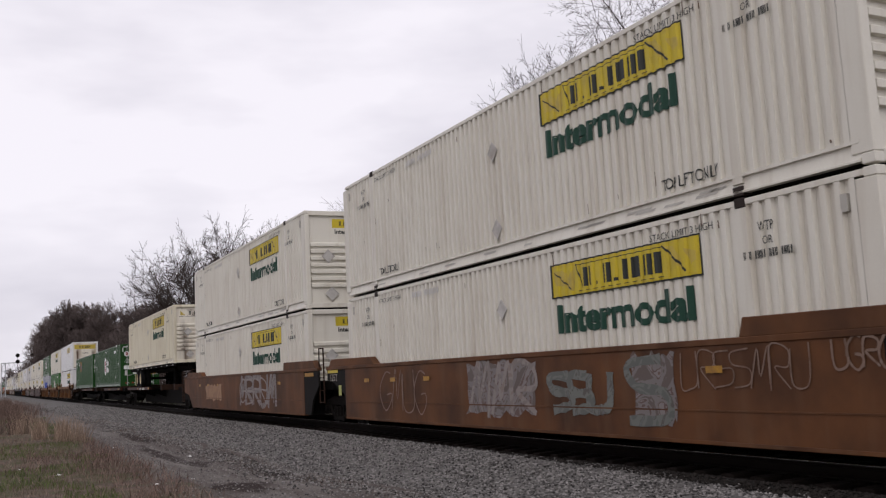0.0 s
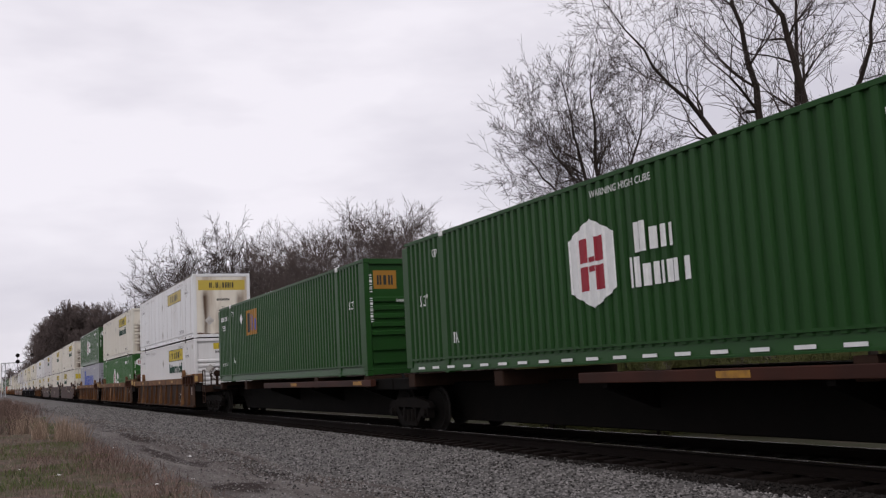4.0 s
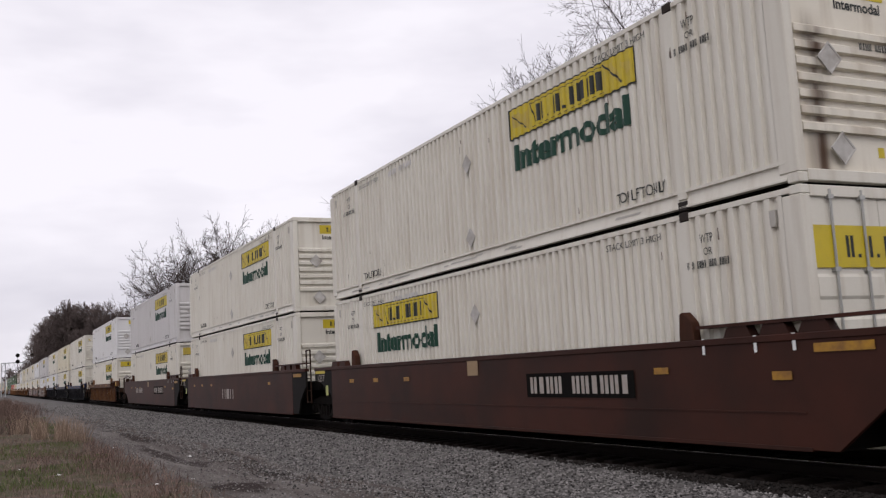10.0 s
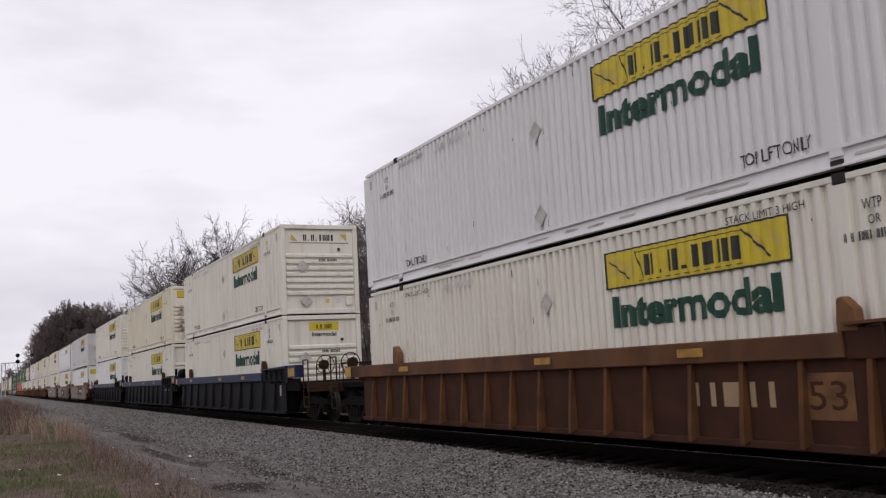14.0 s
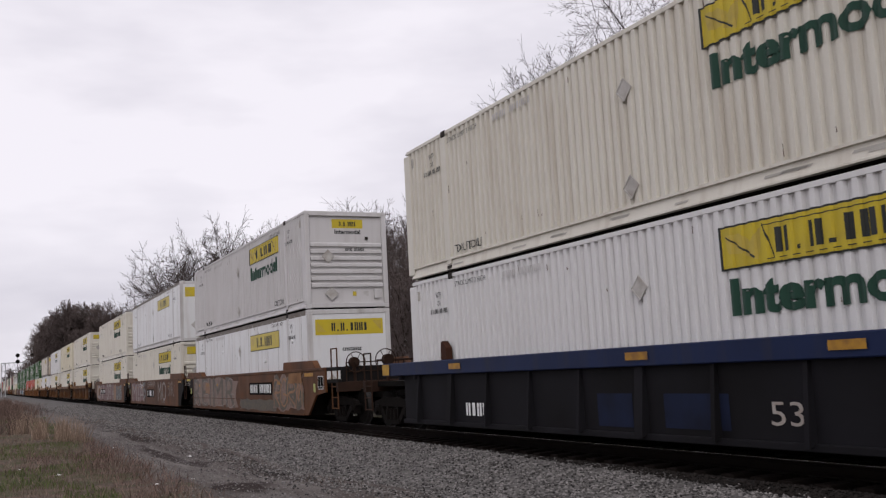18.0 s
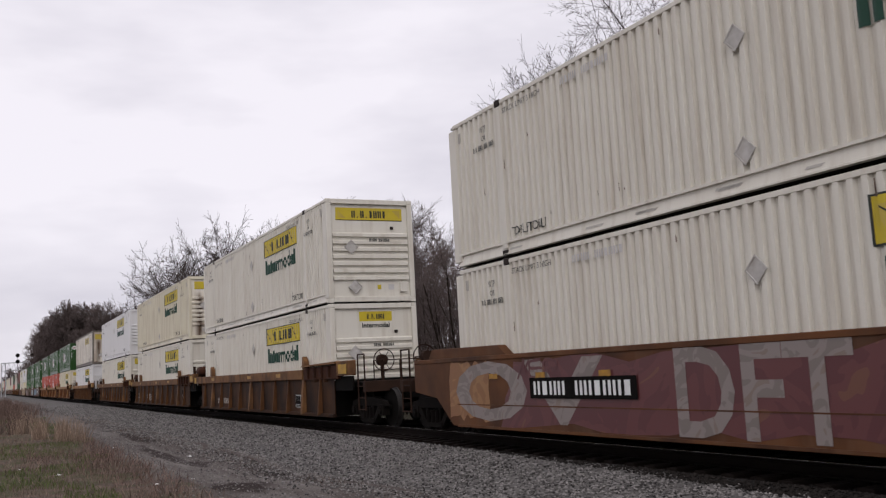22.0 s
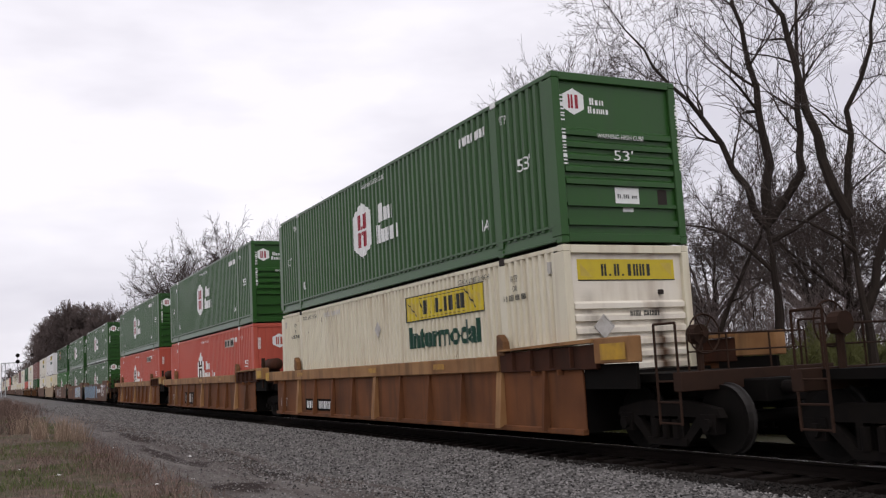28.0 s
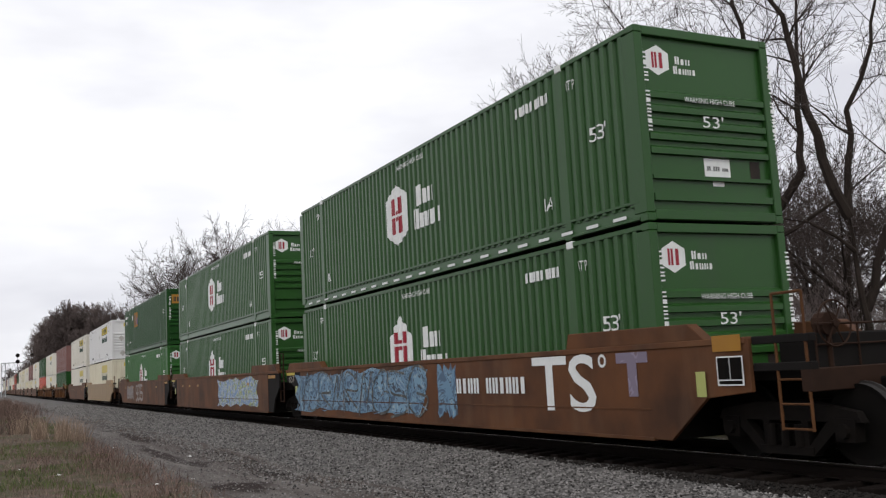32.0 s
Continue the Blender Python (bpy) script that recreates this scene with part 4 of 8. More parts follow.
def kind(key):
    """The first container of a kind; later ones are copies."""
    spec = {
        "jb_s": dict(label=JB, paint="white", front="small"),
        "jb_w": dict(label="white corrugated container with wide yellow end sign", paint="white", front="wide"),
        "jb_b": dict(label="bright white container with small yellow end sign", paint="bright", front="small"),
        "jb_sm": dict(label="bright white container with shallow smooth ribs", paint="bright", relief="shallow", front="small"),
        "jb_c": dict(label="cream weathered corrugated container with yellow sign", paint="cream", front="wide", front_paint="dirty_end"),
        "jb_cs": dict(label="weathered white container with rust stained ribbed end", paint="white", front="small", front_paint="dirty_end"),
        "jb_p": dict(label="greyish white corrugated container with yellow sign", paint="pearl", front="small"),
        "jb_o": dict(label="aged white container with pale worn end sign", paint="cream", front="wide", faded=2, front_paint="dirty_end"),
        "jb_g": dict(label="white container with worn dull yellow end sign", paint="white", front="wide", faded=1),
        "jb_rev": dict(label="white container with rear doors and locking rods facing out", paint="white", front="doors_jb", rev=True),
        "jb_ws": dict(label="white corrugated container with soot streaked ribbed end", paint="white", front="small", front_paint="dirty_end"),
        "jb_wo": dict(label="white container with pale worn end sign", paint="white", front="wide", faded=2),
        "plate_a": dict(label="white plate container with rust streaked plain end", paint="plate", relief="plate", front="plain", brand="jb_plate", front_paint="plate_stained", faded=1),
        "plate_b": dict(label="white plate container with bare grey rails", paint="plate", relief="plate", front="plain", brand="jb_plate", rail="grey_rail"),
        "plate_c": dict(label="stained cream plate container with yellow sign", paint="plate_stained", relief="plate", front="plain", brand="jb_plate", rail="dark_rail", faded=1),
        "hub": dict(label="dark green corrugated container with white hexagon emblem", paint="green_fresh", relief="green", front="hub", brand="hub"),
        "hub_d": dict(label="dark green container with white reflector dashes along the bottom", paint="green_fresh", relief="green", front="hub", brand="hub", dashes=True),
        "hub_door": dict(label="dark green container with rear doors facing out", paint="green", relief="green", front="doors_hub", brand="hub", dashes=True),
        "hub_l": dict(label="faded light green container with white house emblem", paint="lightgreen", relief="green", front="hub", brand="hubhouse"),
        "hub_h": dict(label="dark green corrugated container with white house emblem", paint="green_fresh", relief="green", front="hub", brand="hubhouse"),
        "hub_r": dict(label="faded red corrugated container with white house emblem", paint="red", relief="green", front="red", brand="hubinc"),
        "matson": dict(label="grey corrugated container with large blue name bars", paint="grey", front="matson", brand="matson"),
        "emp": dict(label="dark green container with orange yellow square sign", paint="green", relief="green", front="emp", brand="emp"),
        "far_w": dict(label="white container far down the train", paint="white", front="small", light=True),
        "far_c": dict(label="cream container far down the train", paint="cream", front="wide", light=True),
        "far_g": dict(label="green container far down the train", paint="green", relief="green", front="none", brand="none", light=True),
        "far_r": dict(label="red container far down the train", paint="red", relief="green", front="none", brand="none", light=True),
        "far_m": dict(label="brown maroon container far down the train", paint="maroon_box", front="none", brand="none", light=True),
        "far_p": dict(label="grey container far down the train", paint="grey", front="none", brand="none", light=True),
    }[key]
    return container(**spec)


def get_container(key):
    if key not in KINDS:
        KINDS[key] = kind(key)
        return KINDS[key]
    return copy_thing(KINDS[key], Matrix.Identity(4))


# ---- rail cars ----
WHEEL_R = 0.46
SPINNING = []                                   # wheelsets: (object, y on its car, the car's place on the train)


def wheelset_mesh():
    bm = bmesh.new()
    prof = [(-1.02, 0.06), (-0.80, 0.075), (-0.79, 0.20), (-0.775, WHEEL_R - 0.06), (-0.785, WHEEL_R), (-0.70, WHEEL_R + 0.004), (-0.685, WHEEL_R + 0.03), (-0.655, WHEEL_R + 0.028),
            (-0.650, WHEEL_R - 0.06), (-0.66, 0.18), (-0.62, 0.085), (0.62, 0.085), (0.66, 0.18), (0.650, WHEEL_R - 0.06), (0.655, WHEEL_R + 0.028), (0.685, WHEEL_R + 0.03),
            (0.70, WHEEL_R + 0.004), (0.785, WHEEL_R), (0.775, WHEEL_R - 0.06), (0.79, 0.20), (0.80, 0.075), (1.02, 0.06)]
    lathe(bm, prof, "x", 28)
    # three bolts on each bearing cap show the turning
    for s in (-1, 1):
        for k in range(3):
            a = k * math.tau / 3
            rod(bm, (s * 1.02, 0.04 * math.cos(a), 0.04 * math.sin(a)), (s * 1.04, 0.04 * math.cos(a), 0.04 * math.sin(a)), 0.013, 6)
    me = finish("wheelset", bm, M["black"])
    me.materials.append(M["tread"])
    for p in me.polygons:
        r = math.hypot(p.center.y, p.center.z)
        if r > WHEEL_R - 0.004:
            p.material_index = 1
        p.use_smooth = False
    return me


def side_frame_mesh():
    bm = bmesh.new()
    for x0, x1 in ((-0.06, 0.06),):
        # top beam, two slanting legs, spring seat and two bearing boxes
        prism(bm, [(-1.12, 0.56), (1.12, 0.56), (1.05, 0.68), (0.45, 0.78), (-0.45, 0.78), (-1.05, 0.68)], "x", x0, x1)
        prism(bm, [(-0.42, 0.16), (0.42, 0.16), (0.42, 0.26), (-0.42, 0.26)], "x", x0 - 0.02, x1 + 0.02)
        prism(bm, [(-0.86, 0.56), (-0.42, 0.17), (-0.32, 0.24), (-0.66, 0.58)], "x", x0, x1)
        prism(bm, [(0.32, 0.24), (0.42, 0.17), (0.86, 0.56), (0.66, 0.58)], "x", x0, x1)
        for s in (-1, 1):
            prism(bm, [(s * 0.89 - 0.13, 0.34), (s * 0.89 + 0.13, 0.34), (s * 0.89 + 0.15, 0.60), (s * 0.89 - 0.15, 0.60)], "x", x0 - 0.02, x1 + 0.03)
            rod(bm, (x0 - 0.08, s * 0.89, WHEEL_R), (x0 - 0.02, s * 0.89, WHEEL_R), 0.085, 10)
        for k in (-0.22, 0, 0.22):
            rod(bm, (-0.06, k, 0.26), (-0.06, k, 0.52), 0.06, 10)
            rod(bm, (0.06, k, 0.26), (0.06, k, 0.52), 0.06, 10)
        for s in (-0.30, 0.30):
            prism(bm, [(s - 0.05, 0.26), (s + 0.05, 0.26), (s + 0.05, 0.58), (s - 0.05, 0.58)], "x", x0, x1)
    return finish("side_frame", bm, M["truck"])


WHEELSET, SIDE_FRAME = wheelset_mesh(), side_frame_mesh()


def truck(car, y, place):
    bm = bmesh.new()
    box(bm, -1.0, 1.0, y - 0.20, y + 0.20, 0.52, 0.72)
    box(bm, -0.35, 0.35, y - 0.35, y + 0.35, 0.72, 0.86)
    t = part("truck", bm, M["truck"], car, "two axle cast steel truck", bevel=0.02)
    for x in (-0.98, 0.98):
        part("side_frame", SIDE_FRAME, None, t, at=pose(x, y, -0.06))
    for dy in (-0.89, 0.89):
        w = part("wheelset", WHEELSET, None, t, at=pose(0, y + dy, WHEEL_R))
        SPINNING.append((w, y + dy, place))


def end_gear(car, y_body, y_end, paint, s, ladders=True, ladder_paint="grab", top=1.78):
    """Platform, end sill, grab irons, ladder and brake wheel beyond the well; s is -1 for the near end."""
    def yy(a, b):
        return tuple(sorted((s * a, s * b)))
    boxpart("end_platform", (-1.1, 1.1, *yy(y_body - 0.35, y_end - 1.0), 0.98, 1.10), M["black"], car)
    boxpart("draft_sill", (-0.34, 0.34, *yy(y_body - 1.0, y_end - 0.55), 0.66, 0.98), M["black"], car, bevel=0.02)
    bm = bmesh.new()
    rod(bm, (0, s * (y_end - 0.55), 0.85), (0, s * (y_end - 0.10), 0.85), 0.10, 8)
    box(bm, -0.16, 0.16, *yy(y_end - 0.22, y_end - 0.02), 0.68, 1.0)
    part("coupler", bm, M["truck"], car, bevel=0.02)
    boxpart("end_sill", (-1.42, 1.42, *yy(y_end - 1.12, y_end - 0.95), 0.86, 1.12), M["grab"], car, bevel=0.01)
    for x in (-1.40, 1.34) if ladders else ():
        bm = bmesh.new()
        for a in (0.0, 0.45):
            rod(bm, (x, s * (y_end - 1.02 - a), 0.42), (x, s * (y_end - 1.02 - a), top), 0.020)
        for z in (0.44, 0.72, 1.0):
            rod(bm, (x, s * (y_end - 1.02), z), (x, s * (y_end - 1.47), z), 0.014)
        rod(bm, (x, s * (y_end - 1.02), top), (x, s * (y_end - 1.47), top), 0.018)
        part("ladder", bm, M[ladder_paint], car, "bent steel ladder")
    bm = bmesh.new()
    for x in (-1.1, -0.4, 0.4, 1.1):
        rod(bm, (x, s * (y_end - 1.15), 1.1), (x, s * (y_end - 1.15), 1.62), 0.015)
    rod(bm, (-1.1, s * (y_end - 1.15), 1.62), (1.1, s * (y_end - 1.15), 1.62), 0.015)
    rod(bm, (-1.1, s * (y_end - 1.15), 1.38), (1.1, s * (y_end - 1.15), 1.38), 0.012)
    part("handrail", bm, M["grab"], car)
    bm = bmesh.new()
    rod(bm, (-0.85, s * (y_end - 1.2), 1.1), (-0.85, s * (y_end - 1.2), 1.66), 0.05, 8)
    lathe(bm, [(s * (y_end - 1.30), 0.14), (s * (y_end - 1.14), 0.14)], "y", 12, (-0.85, 0, 1.62))
    part("brake_stand", bm, M["grab"], car)
    bm = bmesh.new()
    yw = s * (y_end - 1.08)
    rim = [[bm.verts.new((-0.85 + (0.27 + 0.014 * math.cos(q)) * math.cos(a), yw + 0.014 * math.sin(q), 1.62 + (0.27 + 0.014 * math.cos(q)) * math.sin(a))) for q in (0.0, 1.57, 3.14, 4.71)]
           for a in (k * math.tau / 20 for k in range(20))]
    for k in range(20):
        for j in range(4):
            bm.faces.new((rim[k][j], rim[(k + 1) % 20][j], rim[(k + 1) % 20][(j + 1) % 4], rim[k][(j + 1) % 4]))
    wheel = part("brake_wheel", bm, M["grab"], car, "spoked hand brake wheel")
    bm = bmesh.new()
    lathe(bm, [(yw - 0.03, 0.045), (yw + 0.03, 0.045)], "y", 10, (-0.85, 0, 1.62))
    part("hub", bm, M["grab"], wheel)
    for k in range(6):
        a = k * math.tau / 6
        bm = bmesh.new()
        rod(bm, (-0.85, yw, 1.62), (-0.85 + 0.27 * math.cos(a), yw, 1.62 + 0.27 * math.sin(a)), 0.010, 5)
        part("spoke", bm, M["grab"], wheel)
    bm = bmesh.new()
    for k in range(7):
        a, b = k / 7, (k + 1) / 7
        rod(bm, (0.3, s * (y_end - 0.6 + 0.55 * a), 0.72 - 0.32 * math.sin(math.pi * a)), (0.3, s * (y_end - 0.6 + 0.55 * b), 0.72 - 0.32 * math.sin(math.pi * b)), 0.025, 6)
    part("air_hose", bm, M["tyre"], car)


def joint_gear(car, y_body, y_end, s, irons=True, post=False, tank=None):
    """The articulated end: a bolster over the shared truck, hoses and two grab irons."""
    def yy(a, b):
        return tuple(sorted((s * a, s * b)))
    boxpart("bolster", (-1.15, 1.15, *yy(y_body - 0.5, y_end - 0.15), 0.90, 1.16), M["black"], car, bevel=0.02)
    boxpart("centre_sill", (-0.3, 0.3, *yy(y_body - 0.6, y_end + 0.05), 0.62, 0.92), M["black"], car)
    for x in (-1.36, 1.36) if irons and s < 0 and not post else ():
        bm = bmesh.new()
        rod(bm, (x, s * (y_end - 0.25), 0.55), (x, s * (y_end - 0.25), 2.05), 0.022)
        rod(bm, (x, s * (y_end - 0.62), 0.55), (x, s * (y_end - 0.62), 2.05), 0.020)
        rod(bm, (x, s * (y_end - 0.25), 2.05), (x, s * (y_end - 0.62), 2.05), 0.018)
        for z in (0.58, 0.9, 1.25, 1.6):
            rod(bm, (x, s * (y_end - 0.25), z), (x, s * (y_end - 0.62), z), 0.013)
        part("grab_iron", bm, M["grab"], car)
    if post and s < 0:
        for x in (-1.36, 1.36):
            boxpart("corner_post", (x - 0.05, x + 0.05, s * (y_end - 0.30) - 0.06, s * (y_end - 0.30) + 0.06, 1.0, 1.98), M["grab"] if tank is M["rust"] else M["black"], car, bevel=0.01)
    if post and s < 0 and tank:
        bm = bmesh.new()
        lathe(bm, [(-9.80, 0.02), (-9.79, 0.13), (-9.70, 0.205), (-8.75, 0.205), (-8.66, 0.13), (-8.65, 0.02)], "y", 18, (-0.95, 0, 1.76))
        part("air_reservoir", bm, tank, car, "rusty brown air reservoir" if tank is M["rust"] else "grimy black air reservoir", smooth=True)
        boxpart("reservoir_bracket", (-1.16, -0.74, -9.3, -9.2, 1.12, 1.60), M["grab"], car)
    bm = bmesh.new()
    for k in range(8):
        a, b = k / 8, (k + 1) / 8
        rod(bm, (-0.7, s * (y_end - 0.6 + 0.9 * a), 1.25 - 0.35 * math.sin(math.pi * a)), (-0.7, s * (y_end - 0.6 + 0.9 * b), 1.25 - 0.35 * math.sin(math.pi * b)), 0.028, 6)
    part("air_hose", bm, M["tyre"], car)


def guide(car, x, y, material, tall=0.30, z=1.5):
    bm = bmesh.new()
    prism(bm, [(y - 0.15, z), (y + 0.13, z), (y + 0.13, z + 0.10), (y + 0.10, z + tall), (y + 0.02, z + tall + 0.02), (y - 0.13, z + tall - 0.12)], "x", x - 0.07, x + 0.07)
    part("container_guide", bm, material, car, bevel=0.012)


def floor_parts(car, paint):
    for y in (-7.6, -3.8, 0.0, 3.8, 7.6):
        boxpart("cross_beam", (-1.33, 1.33, y - 0.2, y + 0.2, 0.20, 0.336), paint, car)
    for s in (-1, 1):
        a, b = sorted((s * 8.25, s * 8.35))
        boxpart("bulkhead", (-1.33, 1.33, a, b, 0.22, 1.15), M["black"], car)


def marks(car, spec, x):
    """Stencils, reflectors and sprayed patches on the near side."""
    for kind_, *v in spec:
        if kind_ == "bars":
            text, y, z, w, h, ink = v
            on_side("number_mark", bars(text, w, h, M[ink]), car, x, y, z)
        elif kind_ == "plate":
            text, y, z, w, h, ink = v
            on_side("number_plate", flat([(-0.1, -0.06), (w + 0.1, -0.06), (w + 0.1, h + 0.06), (-0.1, h + 0.06)], M["black"]), car, x - 0.002, y, z, "black stencil patch")
            on_side("number_mark", bars(text, w, h, M[ink]), car, x - 0.005, y, z)
        elif kind_ == "words":
            text, y, z, w, h, ink = v
            on_side("lettering", words(text, w, h, M[ink]), car, x - 0.004, y, z)
        elif kind_ == "patch":
            y, z, w, h, ink = v
            on_side("reflector" if ink in ("reflector", "yellow") else "paint_patch", flat([(0, 0), (w, 0), (w, h), (0, h)], M[ink]), car, x - 0.003, y, z)
        elif kind_ == "frame":
            y, z, w, h = v
            on_side("inspection_panel", flat([(0, 0), (w, 0), (w, h), (0, h)], M["white_ink"]), car, x - 0.003, y, z, "white framed inspection stencil")
            for a, b in ((0.045, 0.485), (0.515, 0.955)):
                on_side("inspection_field", flat([(a * w, 0.21 * h), (b * w, 0.21 * h), (b * w, 0.955 * h), (a * w, 0.955 * h)], M["black"]), car, x - 0.006, y, z)
            on_side("inspection_field", flat([(0.06 * w, 0.05 * h), (0.94 * w, 0.05 * h), (0.94 * w, 0.17 * h), (0.06 * w, 0.17 * h)], M["black"]), car, x - 0.006, y, z)


def spray(car, y, z, w, h, material, seed, x, rough_edge=0.16):
    """A sprayed patch with an uneven outline that begins at y and runs towards -y."""
    rnd = random.Random(seed)
    pts = []
    n = 12
    for i in range(n):
        pts.append((w * i / n, rnd.uniform(0, rough_edge) * h))
    for i in range(4):
        pts.append((w * (1 - rnd.uniform(0, rough_edge) * 0.4), h * (i + 0.3) / 4))
    for i in range(n):
        pts.append((w * (1 - i / n), h * (1 - rnd.uniform(0, rough_edge))))
    for i in range(4):
        pts.append((w * rnd.uniform(0, rough_edge) * 0.4, h * (1 - (i + 0.3) / 4)))
    on_side("graffiti", flat(pts, material), car, x - 0.002, y, z, "sprayed graffiti")


def strokes(car, y, z, w, h, n, material, seed, x, thick=0.12):
    """Sprayed round strokes, letter-like, that spell nothing: bent ribbons of uneven width."""
    rnd = random.Random(seed)
    bm = bmesh.new()
    for i in range(n):
        a, b = w * (i + 0.05) / n, w * (i + 0.98) / n
        m = (a + b) / 2
        shape = rnd.choice((
            [(a, 0.05), (a + 0.1 * (b - a), 0.95), (b, 0.85), (b, 0.55), (a + 0.2 * (b - a), 0.48), (b, 0.05)],
            [(b, 0.9), (m, 1.0), (a, 0.6), (a, 0.2), (m, 0.0), (b, 0.2), (b, 0.45), (m, 0.45)],
            [(a, 0.0), (m, 1.0), (m, 0.3), (b, 1.0), (b, 0.0)],
            [(b, 0.95), (a, 0.9), (a + 0.1 * (b - a), 0.55), (b, 0.45), (b, 0.1), (a, 0.0)],
            [(a, 0.95), (a, 0.1), (m, 0.0), (b, 0.2), (b, 1.0)]))
        shape = [(p + rnd.uniform(-0.08, 0.08) * (b - a), (q + rnd.uniform(-0.06, 0.06)) * h) for p, q in shape]
        ctrl = [Vector(shape[0])] + [Vector(p) for p in shape] + [Vector(shape[-1])]
        line = []
        for k in range(1, len(ctrl) - 2):
            for j in range(5):
                t = j / 5
                p0, p1, p2, p3 = ctrl[k - 1:k + 3]
                line.append(0.5 * (2 * p1 + (p2 - p0) * t + (2 * p0 - 5 * p1 + 4 * p2 - p3) * t * t + (3 * p1 - p0 - 3 * p2 + p3) * t ** 3))
        line.append(ctrl[-1])
        rows = []
        for k, p in enumerate(line):
            d = line[min(k + 1, len(line) - 1)] - line[max(k - 1, 0)]
            d = d.normalized() if d.length > 1e-5 else Vector((1, 0))
            nrm = Vector((-d.y, d.x)) * thick * 0.5 * rnd.uniform(0.8, 1.15)
            o = 0.0003 * i + 0.00004 * k
            rows.append([bm.verts.new((c.x, c.y, o)) for c in (p - nrm, p + nrm)])
        for r, q in zip(rows, rows[1:]):
            bm.faces.new((r[0], q[0], q[1], r[1]))
    tagged(part("graffiti", bm, material, car, "sprayed graffiti strokes", at=Matrix.Translation((x - 0.004, y, z)) @ SIDE), kind="stuff")


def graffiti_mat(name, colours, scale=2.2):
    m = bpy.data.materials.new(name)
    m.use_nodes = True
    nt = m.node_tree
    b = nt.nodes["Principled BSDF"]
    b.inputs["Roughness"].default_value = 0.5
    co = nt.nodes.new("ShaderNodeTexCoord")
    n = nt.nodes.new("ShaderNodeTexNoise")
    n.inputs["Scale"].default_value, n.inputs["Detail"].default_value, n.inputs["Distortion"].default_value = scale, 2.0, 2.6
    r = nt.nodes.new("ShaderNodeValToRGB")
    r.color_ramp.interpolation = "CONSTANT"
    k = len(colours)
    while len(r.color_ramp.elements) < k:
        r.color_ramp.elements.new(0.5)
    for i, (p, c) in enumerate(colours):
        r.color_ramp.elements[i].position, r.color_ramp.elements[i].color = p, rgba(c)
    nt.links.new(co.outputs["Object"], n.inputs["Vector"])
    nt.links.new(n.outputs["Fac"], r.inputs[0])
    nt.links.new(r.outputs[0], b.inputs["Base Color"])
    return m


